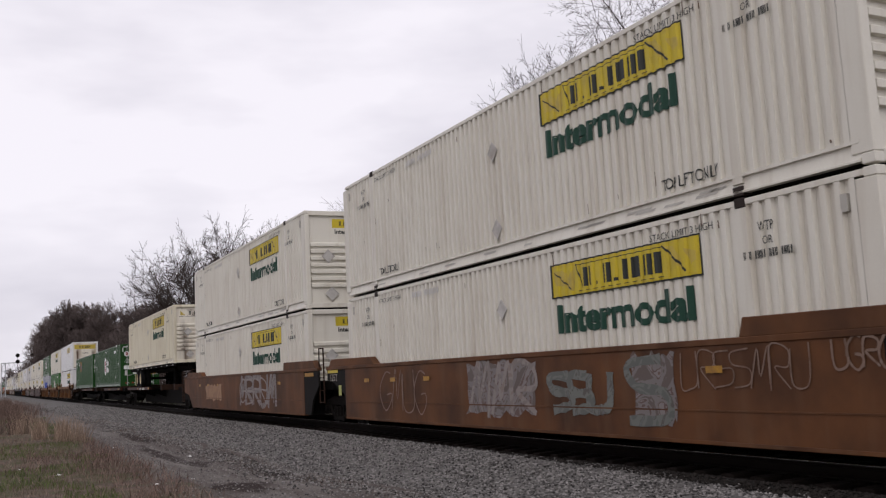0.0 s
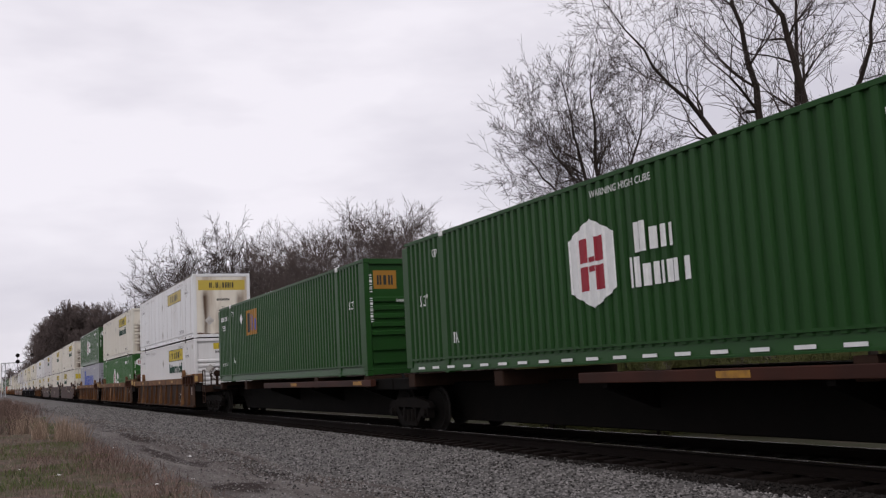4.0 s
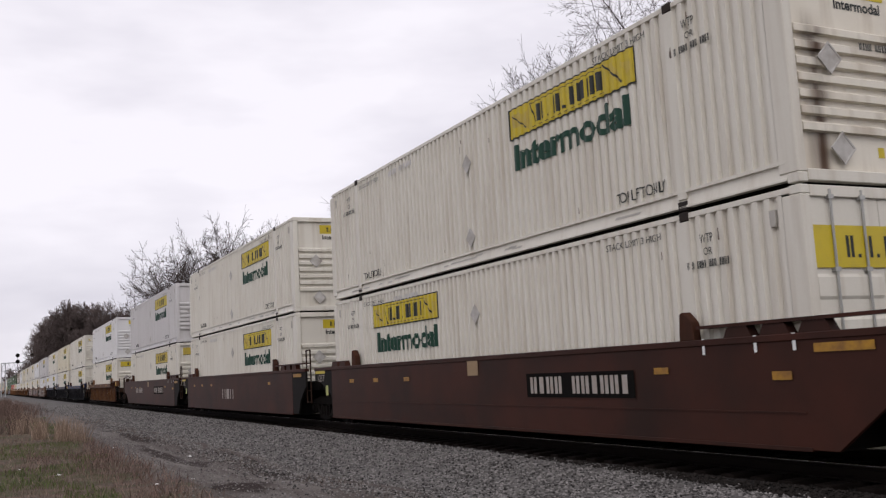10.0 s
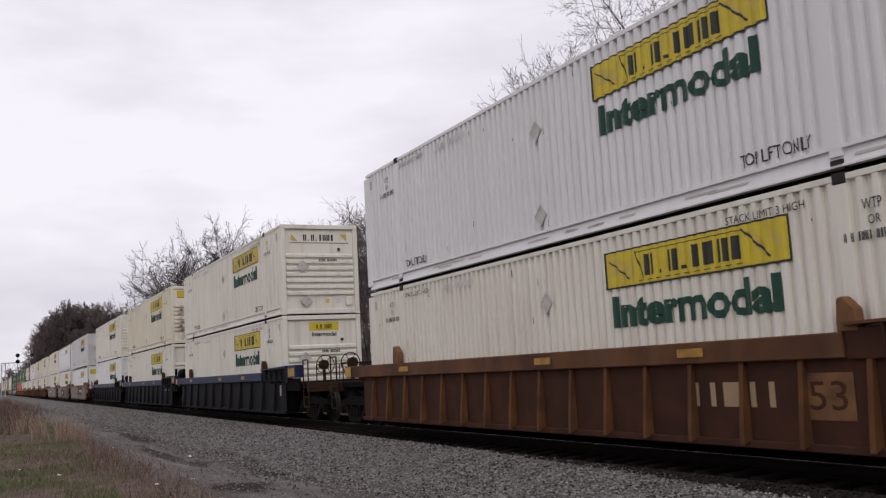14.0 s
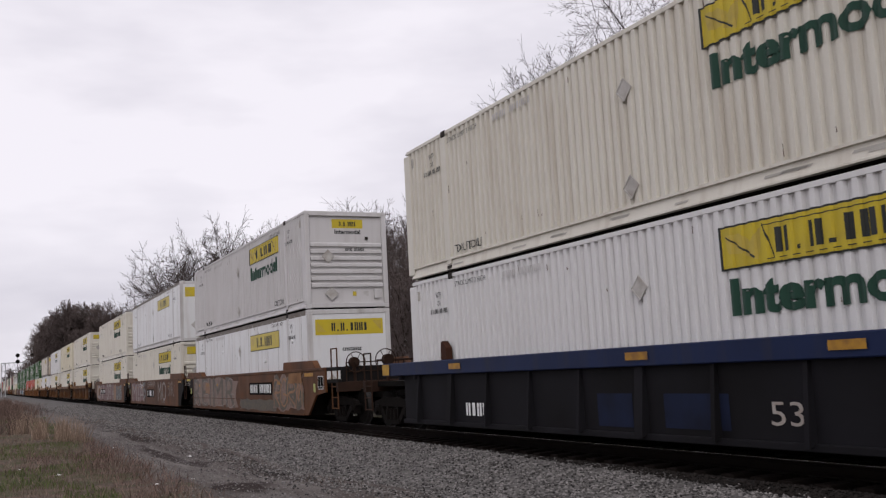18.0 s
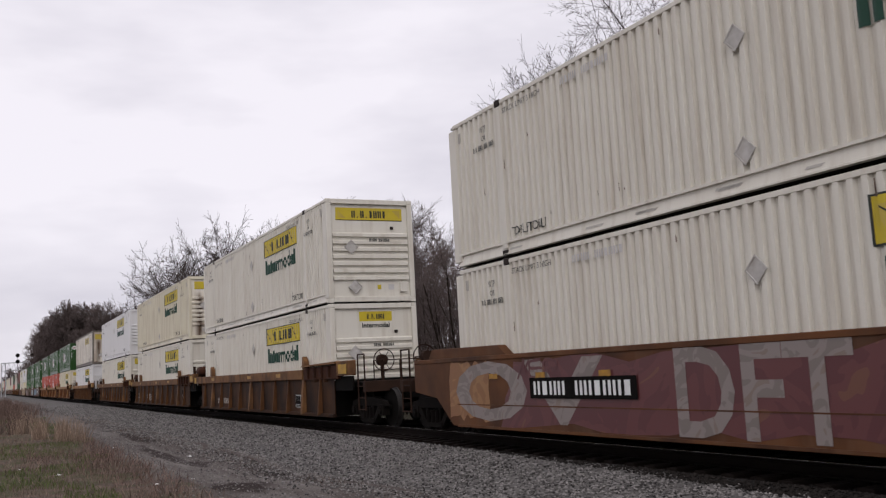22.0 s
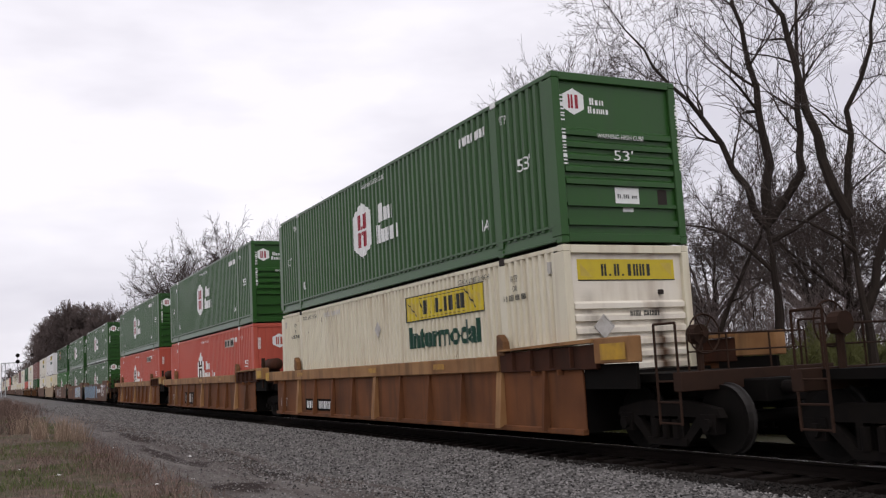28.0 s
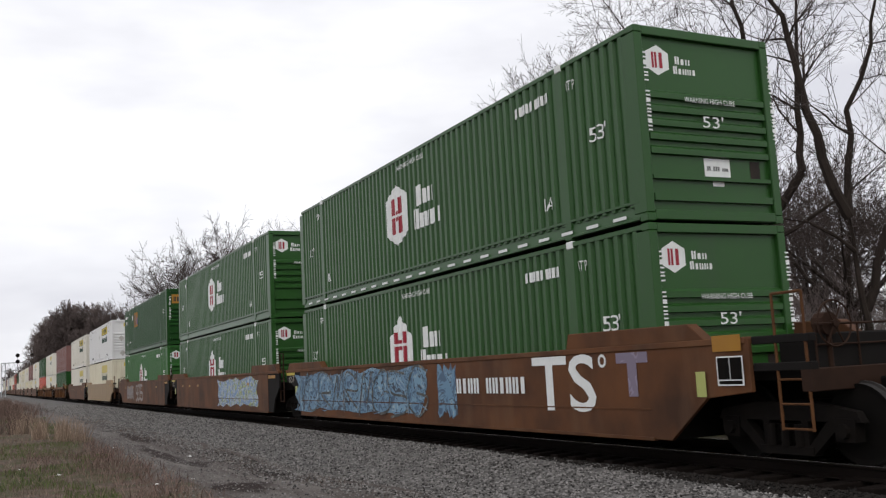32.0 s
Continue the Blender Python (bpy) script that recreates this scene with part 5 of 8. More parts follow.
G = {
    "blue": graffiti_mat("blue_graffiti", [(0.0, (0.04, 0.09, 0.16)), (0.40, (0.11, 0.22, 0.33)), (0.49, (0.02, 0.035, 0.06)), (0.535, (0.14, 0.27, 0.38)), (0.62, (0.30, 0.37, 0.40)), (0.645, (0.08, 0.17, 0.28))], 1.5),
    "grey": graffiti_mat("grey_graffiti", [(0.0, (0.09, 0.065, 0.055)), (0.42, (0.15, 0.13, 0.125)), (0.52, (0.09, 0.05, 0.04)), (0.57, (0.18, 0.155, 0.15)), (0.68, (0.11, 0.06, 0.045))], 1.6),
    "teal": graffiti_mat("grey_green_graffiti", [(0.0, (0.085, 0.090, 0.080)), (0.45, (0.12, 0.125, 0.11)), (0.56, (0.07, 0.06, 0.05)), (0.60, (0.10, 0.105, 0.10))], 2.0),
    "tan": graffiti_mat("brown_tan_graffiti", [(0.0, (0.10, 0.055, 0.035)), (0.42, (0.23, 0.13, 0.07)), (0.52, (0.30, 0.20, 0.13)), (0.56, (0.17, 0.075, 0.035)), (0.64, (0.09, 0.06, 0.05))], 0.9),
    "mixed": graffiti_mat("maroon_grey_graffiti", [(0.0, (0.13, 0.025, 0.03)), (0.40, (0.17, 0.05, 0.045)), (0.48, (0.36, 0.33, 0.31)), (0.56, (0.12, 0.03, 0.035)), (0.62, (0.30, 0.27, 0.26)), (0.68, (0.07, 0.05, 0.05))], 0.8),
    "lilac": graffiti_mat("lilac_spray", [(0.0, (0.18, 0.145, 0.20)), (0.5, (0.24, 0.20, 0.27)), (0.62, (0.15, 0.10, 0.12))], 2.0),
    "pale": graffiti_mat("pale_pinkish_spray", [(0.0, (0.17, 0.14, 0.125)), (0.45, (0.22, 0.185, 0.17)), (0.6, (0.19, 0.145, 0.12))], 1.5),
    "plum": graffiti_mat("plum_spray", [(0.0, (0.085, 0.020, 0.022)), (0.5, (0.105, 0.028, 0.028)), (0.66, (0.13, 0.05, 0.03))], 0.7),
    "orange": graffiti_mat("orange_brown_spray", [(0.0, (0.20, 0.085, 0.025)), (0.5, (0.25, 0.12, 0.04)), (0.66, (0.12, 0.05, 0.02))], 1.2),
    "inky": graffiti_mat("dark_blue_grey_graffiti", [(0.0, (0.03, 0.033, 0.03)), (0.46, (0.05, 0.05, 0.045)), (0.52, (0.23, 0.22, 0.2)), (0.545, (0.035, 0.04, 0.04)), (0.62, (0.05, 0.10, 0.14)), (0.70, (0.22, 0.16, 0.09))], 1.5),
    "camo": graffiti_mat("olive_camouflage_spray", [(0.0, (0.042, 0.030, 0.016)), (0.45, (0.065, 0.050, 0.025)), (0.55, (0.034, 0.025, 0.015)), (0.66, (0.08, 0.06, 0.028))], 1.8),
    "blush": graffiti_mat("dusty_pink_spray", [(0.0, (0.12, 0.07, 0.045)), (0.42, (0.17, 0.105, 0.075)), (0.56, (0.14, 0.075, 0.05)), (0.66, (0.19, 0.13, 0.10))], 0.9),
    "lime": graffiti_mat("blue_lime_graffiti", [(0.0, (0.12, 0.22, 0.40)), (0.45, (0.40, 0.46, 0.52)), (0.53, (0.05, 0.06, 0.10)), (0.57, (0.30, 0.36, 0.10)), (0.66, (0.16, 0.28, 0.45))], 2.2),
}


def ribbed_car(label, chord, panel, ribs, heavy, near_end, far_end, place, spec, group):
    """A well car unit with a deep top chord and outside ribs on the sides."""
    car = thing("well_car", label, "well car", group)
    y_near, y_far = -8.55, 8.35
    for s in (-1, 1):
        def xx(a, b):
            return tuple(sorted((s * a, s * b)))
        bm = bmesh.new()
        box(bm, *xx(1.33, 1.50), -6.05, 9.35, 1.22, 1.50)
        part("top_chord", bm, chord, car, bevel=0.015)
        bm = bmesh.new()
        prism(bm, [(-6.06, 1.20), (-6.06, 1.54), (-9.0, 1.58), (-9.0, 1.20)], "x", *xx(1.30, 1.46))
        part("end_chord", bm, M["rust"] if chord is not M["navy"] else M["navy_panel"], car, bevel=0.012)
        bm = bmesh.new()
        prism(bm, [(-6.10, 1.57), (-6.10, 1.60), (-9.0, 1.66), (-9.0, 1.60)], "x", *xx(1.18, 1.54))
        part("chord_lip", bm, chord, car)
        boxpart("end_block", (*xx(1.28, 1.50), -9.90, -9.01, 1.28, 1.66), chord, car, bevel=0.015)
        # Black plate added to keep the gap below the end block dark.
        boxpart("end_web", (*xx(1.32, 1.375), -9.85, -8.56, 0.90, 1.27), M["black"], car)
        for y in (-6.6, -7.2, -7.8, -8.4) if s < 0 else ():
            boxpart("gusset", (*xx(1.462, 1.53), y - 0.012, y + 0.012, 1.24, 1.56), M["rust"] if chord is not M["navy"] else M["navy_panel"], car)
        # Side panels take a darker tone than the chord above them.
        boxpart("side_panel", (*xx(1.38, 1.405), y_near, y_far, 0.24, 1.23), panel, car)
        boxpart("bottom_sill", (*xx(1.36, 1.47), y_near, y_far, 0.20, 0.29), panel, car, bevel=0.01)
        joined = bmesh.new()
        for y in ribs:
            bm = joined if s > 0 else bmesh.new()
            w = 0.09 if any(abs(y - h) < 0.1 for h in heavy) else 0.035
            prism(bm, [(1.405, 0.29), (1.545, 0.24), (1.535, 0.40), (1.455, 1.22), (1.405, 1.22)], "y", y - w, y + w) if s > 0 else prism(
                bm, [(-1.405, 0.29), (-1.545, 0.24), (-1.535, 0.40), (-1.455, 1.22), (-1.405, 1.22)], "y", y - w, y + w)
            if s < 0:
                part("rib", bm, panel if chord is M["navy"] else chord if w > 0.05 else M["tan_panel"] if panel is M["tan_panel"] else M["rib_brown"], car)
        if s > 0:
            tagged(part("rib_row", joined, panel, car), kind="stuff")
        else:
            joined.free()
        for y in (-6.1, 6.2):
            guide(car, s * 1.40, y, M["ochre_dull"] if chord is not M["navy"] else M["rust"], 0.36, 1.50)
        for y in (-8.0, -7.2, 7.6, 8.4) if s < 0 else ():
            boxpart("gusset", (*xx(1.30, 1.515), y - 0.02, y + 0.02, 1.13, 1.22), panel, car)
    floor_parts(car, panel)
    end_gear(car, 8.35, 11.80, chord, -1) if near_end == "E" else joint_gear(car, 8.35, 9.80, -1, True, True, M["black"] if chord is M["navy"] else M["rust"])
    end_gear(car, 8.35, 11.80, chord, 1) if far_end == "E" else joint_gear(car, 8.35, 9.80, 1)
    truck(car, -10.0 if near_end == "E" else -9.80, place)
    if far_end == "E":
        truck(car, 10.0, place)
    marks(car, [(k, *v) for k, *v in spec], -1.41)
    chord_marks = [("patch", y, 1.31, 0.50, 0.11, "reflector") for y in (5.9, 0.2, -3.4)] + [("patch", -9.2, 1.33, 0.62, 0.24, "end_yellow"), ("patch", 9.33, 1.24, 0.40, 0.24, "end_yellow")]
    marks(car, chord_marks, -1.516)
    return car


def smooth_car(label, paint, near_end, far_end, place, spec, group, pointed=False, sprays=(), plain=False):
    """A well car unit with flat side sheets that slope up at the ends."""
    car = thing("well_car", label, "well car", group)
    for s in (-1, 1):
        def xx(a, b):
            return tuple(sorted((s * a, s * b)))
        bm = bmesh.new()
        near = [(-9.95, 1.50), (-9.95, 0.86), (-9.15, 0.78), (-8.40, 0.22)] if near_end == "E" else [(-8.05, 1.50), (-8.05, 0.22)]
        far = [(8.20, 0.22), (8.90, 0.74), (9.95, 0.86), (9.95, 1.50)] if far_end == "E" else [(8.0, 0.22), (8.0, 1.50)]
        prism(bm, near + far, "x", *xx(1.40, 1.46))
        part("side_sheet", bm, paint, car, bevel=0.006)
        for at_end, outline in ((near_end, [(-8.052, 1.49), (-9.35, 1.49), (-9.35, 1.02), (-8.80, 0.62), (-8.60, 0.23), (-8.052, 0.23)]),
                                (far_end, [(8.002, 0.23), (8.10, 0.80), (9.05, 1.16), (9.40, 1.18), (9.40, 1.49), (8.002, 1.49)])):
            if at_end == "A":
                bm = bmesh.new()
                prism(bm, outline, "x", *xx(1.40, 1.455))
                part("end_sheet", bm, M["end_grey"], car, "dark grimy end sheet", bevel=0.005)
        boxpart("top_chord", (*xx(1.34, 1.48), -9.9 if near_end == "E" else -9.35, 9.9 if far_end == "E" else 9.4, 1.44, 1.525), paint, car, bevel=0.01)
        boxpart("bottom_sill", (*xx(1.34, 1.475), -8.04, 7.98, 0.205, 0.25), paint, car)
        bm = bmesh.new()
        prism(bm, [(-8.0, 0.62), (7.95, 0.62), (7.95, 0.64), (-8.0, 0.64)], "x", *xx(1.455, 1.47))
        part("sheet_seam", bm, paint, car)
        if pointed:
            for y in (-6.1, 6.3):
                guide(car, s * 1.40, y, M["rust"], 0.36, 1.52)
            for y in (-7.0, -7.6, -8.2, 7.2, 7.8):
                bm = bmesh.new()
                prism(bm, [(y - 0.24, 1.52), (y + 0.24, 1.52), (y + 0.16, 1.66), (y - 0.16, 1.66)], "x", *xx(1.30, 1.44))
                part("gusset", bm, paint, car)
            for a, b in ((-9.2, -6.3),):
                boxpart("end_cap", (*xx(1.26, 1.46), a, b, 1.66, 1.70), paint, car)
        else:
            bm = bmesh.new()
            prism(bm, [(-6.02, 1.52), (-6.10, 1.76), (-8.9, 1.74), (-9.2, 1.52)], "x", *xx(1.30, 1.475))
            part("end_cap", bm, paint, car, bevel=0.01)
            bm = bmesh.new()
            prism(bm, [(5.95, 1.52), (6.25, 1.70), (9.0, 1.72), (9.2, 1.52)], "x", *xx(1.30, 1.475))
            part("end_cap", bm, paint, car, bevel=0.01)
    if near_end == "E" and not plain:
        for s in (-1, 1):
            for z in (1.10, 1.42):
                boxpart("end_beam", (*sorted((s * 1.30, s * 1.42)), -10.85, -9.96, z, z + 0.10), M["end_grey"], car, bevel=0.01)
        boxpart("equipment_box", (-1.05, 1.05, -10.62, -10.02, 1.10, 1.52), M["end_grey"], car, "dark equipment box on the end platform", bevel=0.02)
    floor_parts(car, paint)
    if plain:
        boxpart("truck", (-1.05, 1.05, -11.0, -8.7, 0.0, 0.85), M["truck"], car, bevel=0.1)
        return car
    end_gear(car, 8.35, 11.80, paint, -1, True, "rib_brown", 2.0) if near_end == "E" else joint_gear(car, 8.35, 9.80, -1)
    end_gear(car, 8.35, 11.80, paint, 1) if far_end == "E" else joint_gear(car, 8.35, 9.80, 1)
    truck(car, -10.0 if near_end == "E" else -9.80, place)
    if far_end == "E":
        truck(car, 10.0, place)
    for i, (fn, *v) in enumerate(sprays):
        lift = 0.0012 * i
        if fn == "spray":
            y, z, w, h, g, seed = v
            spray(car, y, z, w, h, G[g], seed, -1.462 - lift)
        elif fn == "letters":
            text, y, z, w, h, ink, bold = v
            on_side("graffiti_letters", words(text, w, h, G[ink] if ink in G else M[ink], bold), car, -1.4645 - lift, y, z, "sprayed graffiti letters")
        else:
            y, z, w, h, n, ink, seed, thick = v
            strokes(car, y, z, w, h, n, G[ink] if ink in G else M[ink], seed, -1.462 - lift, thick)
    marks(car, spec, -1.472 - 0.0012 * len(sprays))
    if far_end == "A":
        marks(car, [("patch", 9.34, 1.36, 0.8, 0.13, "yellow"), ("words", "125T", 9.12, 1.15, 0.55, 0.18, "dull_ink"), ("patch", 8.5, 0.78, 0.2, 0.26, "lime")], -1.460)
    return car


def spine_car(label, near_end, far_end, place, deck, spec):
    """A skeleton flat car: one deep centre sill, container saddles and part decks."""
    car = thing("spine_car", label, "spine car", "spine cars")
    bm = bmesh.new()
    prism(bm, [(-9.6, 0.70), (-8.2, 0.62), (-7.7, 0.20), (7.7, 0.20), (8.2, 0.62), (9.6, 0.70), (9.6, 1.02), (-9.6, 1.02)], "x", -0.32, 0.32)
    part("centre_sill", bm, M["black"], car, bevel=0.02)
    for y in (-7.9, -4.0, 4.0, 7.9):
        boxpart("saddle", (-1.28, 1.28, y - 0.16, y + 0.16, 0.96, 1.24), M["grab"], car, bevel=0.015)
    a, b = deck
    for s in (-1, 1):
        xs = tuple(sorted((s * 1.22, s * 1.36)))
        boxpart("side_beam", (*xs, a, b, 0.99, 1.15), M["maroon"], car, bevel=0.01)
        for y in (a + 0.6, (a + b) / 2, b - 0.6):
            bm = bmesh.new()
            prism(bm, [(s * 0.32, 0.55), (s * 0.32, 0.99), (s * 1.3, 0.99), (s * 1.3, 0.92)], "y", y - 0.06, y + 0.06)
            part("outrigger", bm, M["black"], car)
        boxpart("deck_plate", (*sorted((s * 0.5, s * 1.22)), a, b, 1.10, 1.14), M["black"], car)
    end_gear(car, 8.0, 11.80 if near_end == "E" else 0, M["maroon"], -1, False) if near_end == "E" else joint_gear(car, 8.4, 9.4, -1, False)
    end_gear(car, 8.0, 11.80, M["maroon"], 1, False) if far_end == "E" else joint_gear(car, 8.4, 9.4, 1, False)
    truck(car, -10.0 if near_end == "E" else -9.9, place)
    if far_end == "E":
        truck(car, 10.0, place)
    marks(car, spec, -1.362)
    return car


def trailer_chassis():
    t = thing("trailer_chassis", "black steel highway trailer chassis with cream wheel rims", "trailer")
    for x in (-0.5, 0.5):
        boxpart("frame_rail", (x - 0.07, x + 0.07, -7.9, 7.9, -0.30, 0.0), M["black"], t)
    for y in (-7.6, -5.0, -2.0, 1.0, 3.8, 6.4, 7.8):
        boxpart("cross_member", (-1.22, 1.22, y - 0.08, y + 0.08, -0.16, 0.0), M["black"], t)
    for x in (-1.20, 1.16):
        boxpart("bolster_rail", (x, x + 0.05, -8.0, 8.0, -0.10, 0.0), M["black"], t)
    for y in (3.65, 4.95):
        bm = bmesh.new()
        rod(bm, (-0.95, y, -0.62), (0.95, y, -0.62), 0.07, 8)
        part("axle", bm, M["black"], t)
        for s in (-1, 1):
            bm = bmesh.new()
            for o in (0.98, 0.66):
                lathe(bm, [(s * (o + 0.10), 0.295), (s * (o + 0.255), 0.30), (s * (o + 0.26), 0.46), (s * (o + 0.22), 0.505), (s * (o + 0.04), 0.505), (s * o, 0.46), (s * o, 0.30)], "x", 26, (0, y, -0.62), False)
            w = part("tyre", bm, M["tyre"], t, smooth=False)
            bm = bmesh.new()
            lathe(bm, [(s * 1.235, 0.315), (s * 1.225, 0.27), (s * 1.12, 0.25), (s * 1.10, 0.12), (s * 1.18, 0.11), (s * 1.22, 0.08), (s * 1.22, 0.001)], "x", 22, (0, y, -0.62), False)
            part("rim", bm, M["rim"], w, "cream painted wheel rim", smooth=False)
    for x in (-0.72, 0.60):
        bm = bmesh.new()
        box(bm, x, x + 0.13, -5.05, -4.92, -1.02, -0.12)
        box(bm, x - 0.06, x + 0.19, -5.14, -4.83, -1.10, -1.02)
        part("landing_leg", bm, M["black"], t)
    bm = bmesh.new()
    rod(bm, (-0.66, -4.98, -0.7), (0.66, -4.98, -0.3), 0.03)
    rod(bm, (-0.66, -4.98, -0.3), (0.66, -4.98, -0.7), 0.03)
    part("leg_brace", bm, M["black"], t)
    for x in (-1.22, 0.62):
        boxpart("mud_flap", (x, x + 0.6, 5.75, 5.77, -1.02, -0.30), M["lime"] if x < 0 else M["tyre"], t, "yellow green mud flap" if x < 0 else "")
    for k in range(9):
        on_side("reflector", flat([(0, 0), (0.3, 0), (0.3, 0.05), (0, 0.05)], M["white_ink"]), t, -1.206, -7.0 + k * 1.7, -0.075)
    # front hitch stand of the car that holds the kingpin
    bm = bmesh.new()
    prism(bm, [(-7.30, -1.13), (-6.90, -1.13), (-7.02, -0.32), (-7.20, -0.32)], "x", -0.30, 0.30)
    part("hitch_stand", bm, M["black"], t)
    return t


# ---- ground, track and surroundings ----
def height(x, y):
    """The lie of the land: grass bank, dirt road, ballast toe, the line, and the field behind."""
    n = noise.noise((x * 0.35, y * 0.22, 3.1)) * 0.07 + noise.noise((x * 1.3, y * 0.9, 7.7)) * 0.025
    if x < 3.2:
        z = -0.30 + 0.10 * min(1.0, max(0.0, (2.6 - x) / 3.0)) + n * 1.3
    elif x < 5.6:
        z = -0.40 + n * 0.8 - 0.04 * math.exp(-((x - 4.2) / 0.35) ** 2)
    elif x < 13.5:
        z = -0.42 + n * 0.4
    else:
        z = -0.42 - min(0.35, (x - 13.5) * 0.2) + n * 1.5 + max(0.0, x - 22.0) * 0.012
    return z if abs(x) < 200 else 0.0


def ground_material():
    m = bpy.data.materials.new("earth_grass_and_road")
    m.use_nodes = True
    nt = m.node_tree
    L = nt.links
    bsdf = nt.nodes["Principled BSDF"]
    bsdf.inputs["Specular IOR Level"].default_value = 0.15
    pos = nt.nodes.new("ShaderNodeNewGeometry").outputs["Position"]
    sep = nt.nodes.new("ShaderNodeSeparateXYZ")
    L.new(pos, sep.inputs[0])

    def noise_at(scale, stretch=(1, 1, 1), detail=6.0, rough=0.6):
        mp = nt.nodes.new("ShaderNodeMapping")
        mp.inputs["Scale"].default_value = stretch
        L.new(pos, mp.inputs["Vector"])
        n = nt.nodes.new("ShaderNodeTexNoise")
        n.inputs["Scale"].default_value, n.inputs["Detail"].default_value, n.inputs["Roughness"].default_value = scale, detail, rough
        L.new(mp.outputs[0], n.inputs["Vector"])
        return n.outputs["Fac"]

    def ramp(value, lo, hi, a=0.0, b=1.0):
        r = nt.nodes.new("ShaderNodeMapRange")
        r.inputs["From Min"].default_value, r.inputs["From Max"].default_value = lo, hi
        r.inputs["To Min"].default_value, r.inputs["To Max"].default_value = a, b
        L.new(value, r.inputs["Value"])
        return r.outputs[0]

    def mix(fac, a, b):
        x = nt.nodes.new("ShaderNodeMix")
        x.data_type = "RGBA"
        for i, v in ((0, fac), (6, a), (7, b)):
            if isinstance(v, tuple):
                x.inputs[i].default_value = rgba(v)
            elif isinstance(v, (int, float)):
                x.inputs[i].default_value = v
            else:
                L.new(v, x.inputs[i])
        return x.outputs[2]

    def math_(op, a, b):
        x = nt.nodes.new("ShaderNodeMath")
        x.operation = op
        for i, v in ((0, a), (1, b)):
            if isinstance(v, (int, float)):
                x.inputs[i].default_value = v
            else:
                L.new(v, x.inputs[i])
        return x.outputs[0]

    grit = noise_at(26.0, detail=6.0, rough=0.75)
    edge = noise_at(0.8)
    gravel = mix(ramp(grit, 0.35, 0.65), (0.050, 0.044, 0.041), (0.20, 0.180, 0.168))
    rut = ramp(noise_at(0.75, (2.6, 0.10, 1), 10.0, 0.72), 0.52, 0.64)
    tone = mix(ramp(noise_at(1.1, (2.0, 0.16, 1), 10.0, 0.74), 0.40, 0.60), (0.205, 0.186, 0.176), (0.066, 0.052, 0.046))
    road = mix(rut, mix(0.55, gravel, tone), mix(ramp(grit, 0.3, 0.7), (0.030, 0.022, 0.018), (0.075, 0.056, 0.047)))
    # a strip of dark silt and dead weeds along the foot of the stones
    silt = math_("MULTIPLY", ramp(sep.outputs[0], 4.2, 4.75), ramp(noise_at(1.0, (1.6, 0.22, 1), 8.0, 0.7), 0.42, 0.58))
    road = mix(math_("MULTIPLY", silt, 0.8), road, (0.055, 0.040, 0.034))
    ragged = noise_at(1.8, (1, 0.4, 1), 6.0)
    for sx, sy, lx, ly in ((3.98, 24.4, 0.26, 4.0), (4.15, 20.9, 0.26, 1.0), (3.82, 15.5, 0.56, 1.1), (4.5, 33.0, 0.25, 4.0), (4.8, 17.5, 0.26, 2.4)):
        off = nt.nodes.new("ShaderNodeVectorMath")
        off.operation = "SUBTRACT"
        off.inputs[1].default_value = (sx, sy, 0)
        L.new(pos, off.inputs[0])
        squash = nt.nodes.new("ShaderNodeVectorMath")
        squash.operation = "MULTIPLY"
        squash.inputs[1].default_value = (1 / lx, 1 / ly, 0)
        L.new(off.outputs[0], squash.inputs[0])
        far = nt.nodes.new("ShaderNodeVectorMath")
        far.operation = "LENGTH"
        L.new(squash.outputs[0], far.inputs[0])
        rim = math_("ADD", far.outputs["Value"], math_("MULTIPLY", ragged, 2.2))
        road = mix(ramp(rim, 1.75, 2.15, 0.9, 0.0), road, (0.019, 0.010, 0.008))
    dry = mix(ramp(noise_at(5.0), 0.35, 0.65), (0.150, 0.108, 0.085), (0.062, 0.043, 0.036))
    green = mix(ramp(noise_at(1.1), 0.47, 0.60, 0.0, 0.8), dry, (0.050, 0.062, 0.022))
    x_soft = math_("ADD", sep.outputs[0], math_("MULTIPLY", math_("SUBTRACT", edge, 0.5), 2.4))
    left = mix(ramp(x_soft, 2.5, 3.3), green, road)
    both = mix(ramp(x_soft, 12.5, 14.5), left, mix(ramp(noise_at(0.5), 0.4, 0.6), (0.026, 0.028, 0.013), (0.040, 0.032, 0.022)))
    L.new(both, bsdf.inputs["Base Color"])
    wet = math_("MULTIPLY", rut, ramp(x_soft, 2.6, 3.4))
    L.new(ramp(wet, 0.0, 1.0, 0.92, 0.55), bsdf.inputs["Roughness"])
    b = nt.nodes.new("ShaderNodeBump")
    b.inputs["Strength"].default_value, b.inputs["Distance"].default_value = 0.6, 0.03
    L.new(grit, b.inputs["Height"])
    L.new(b.outputs[0], bsdf.inputs["Normal"])
    return m


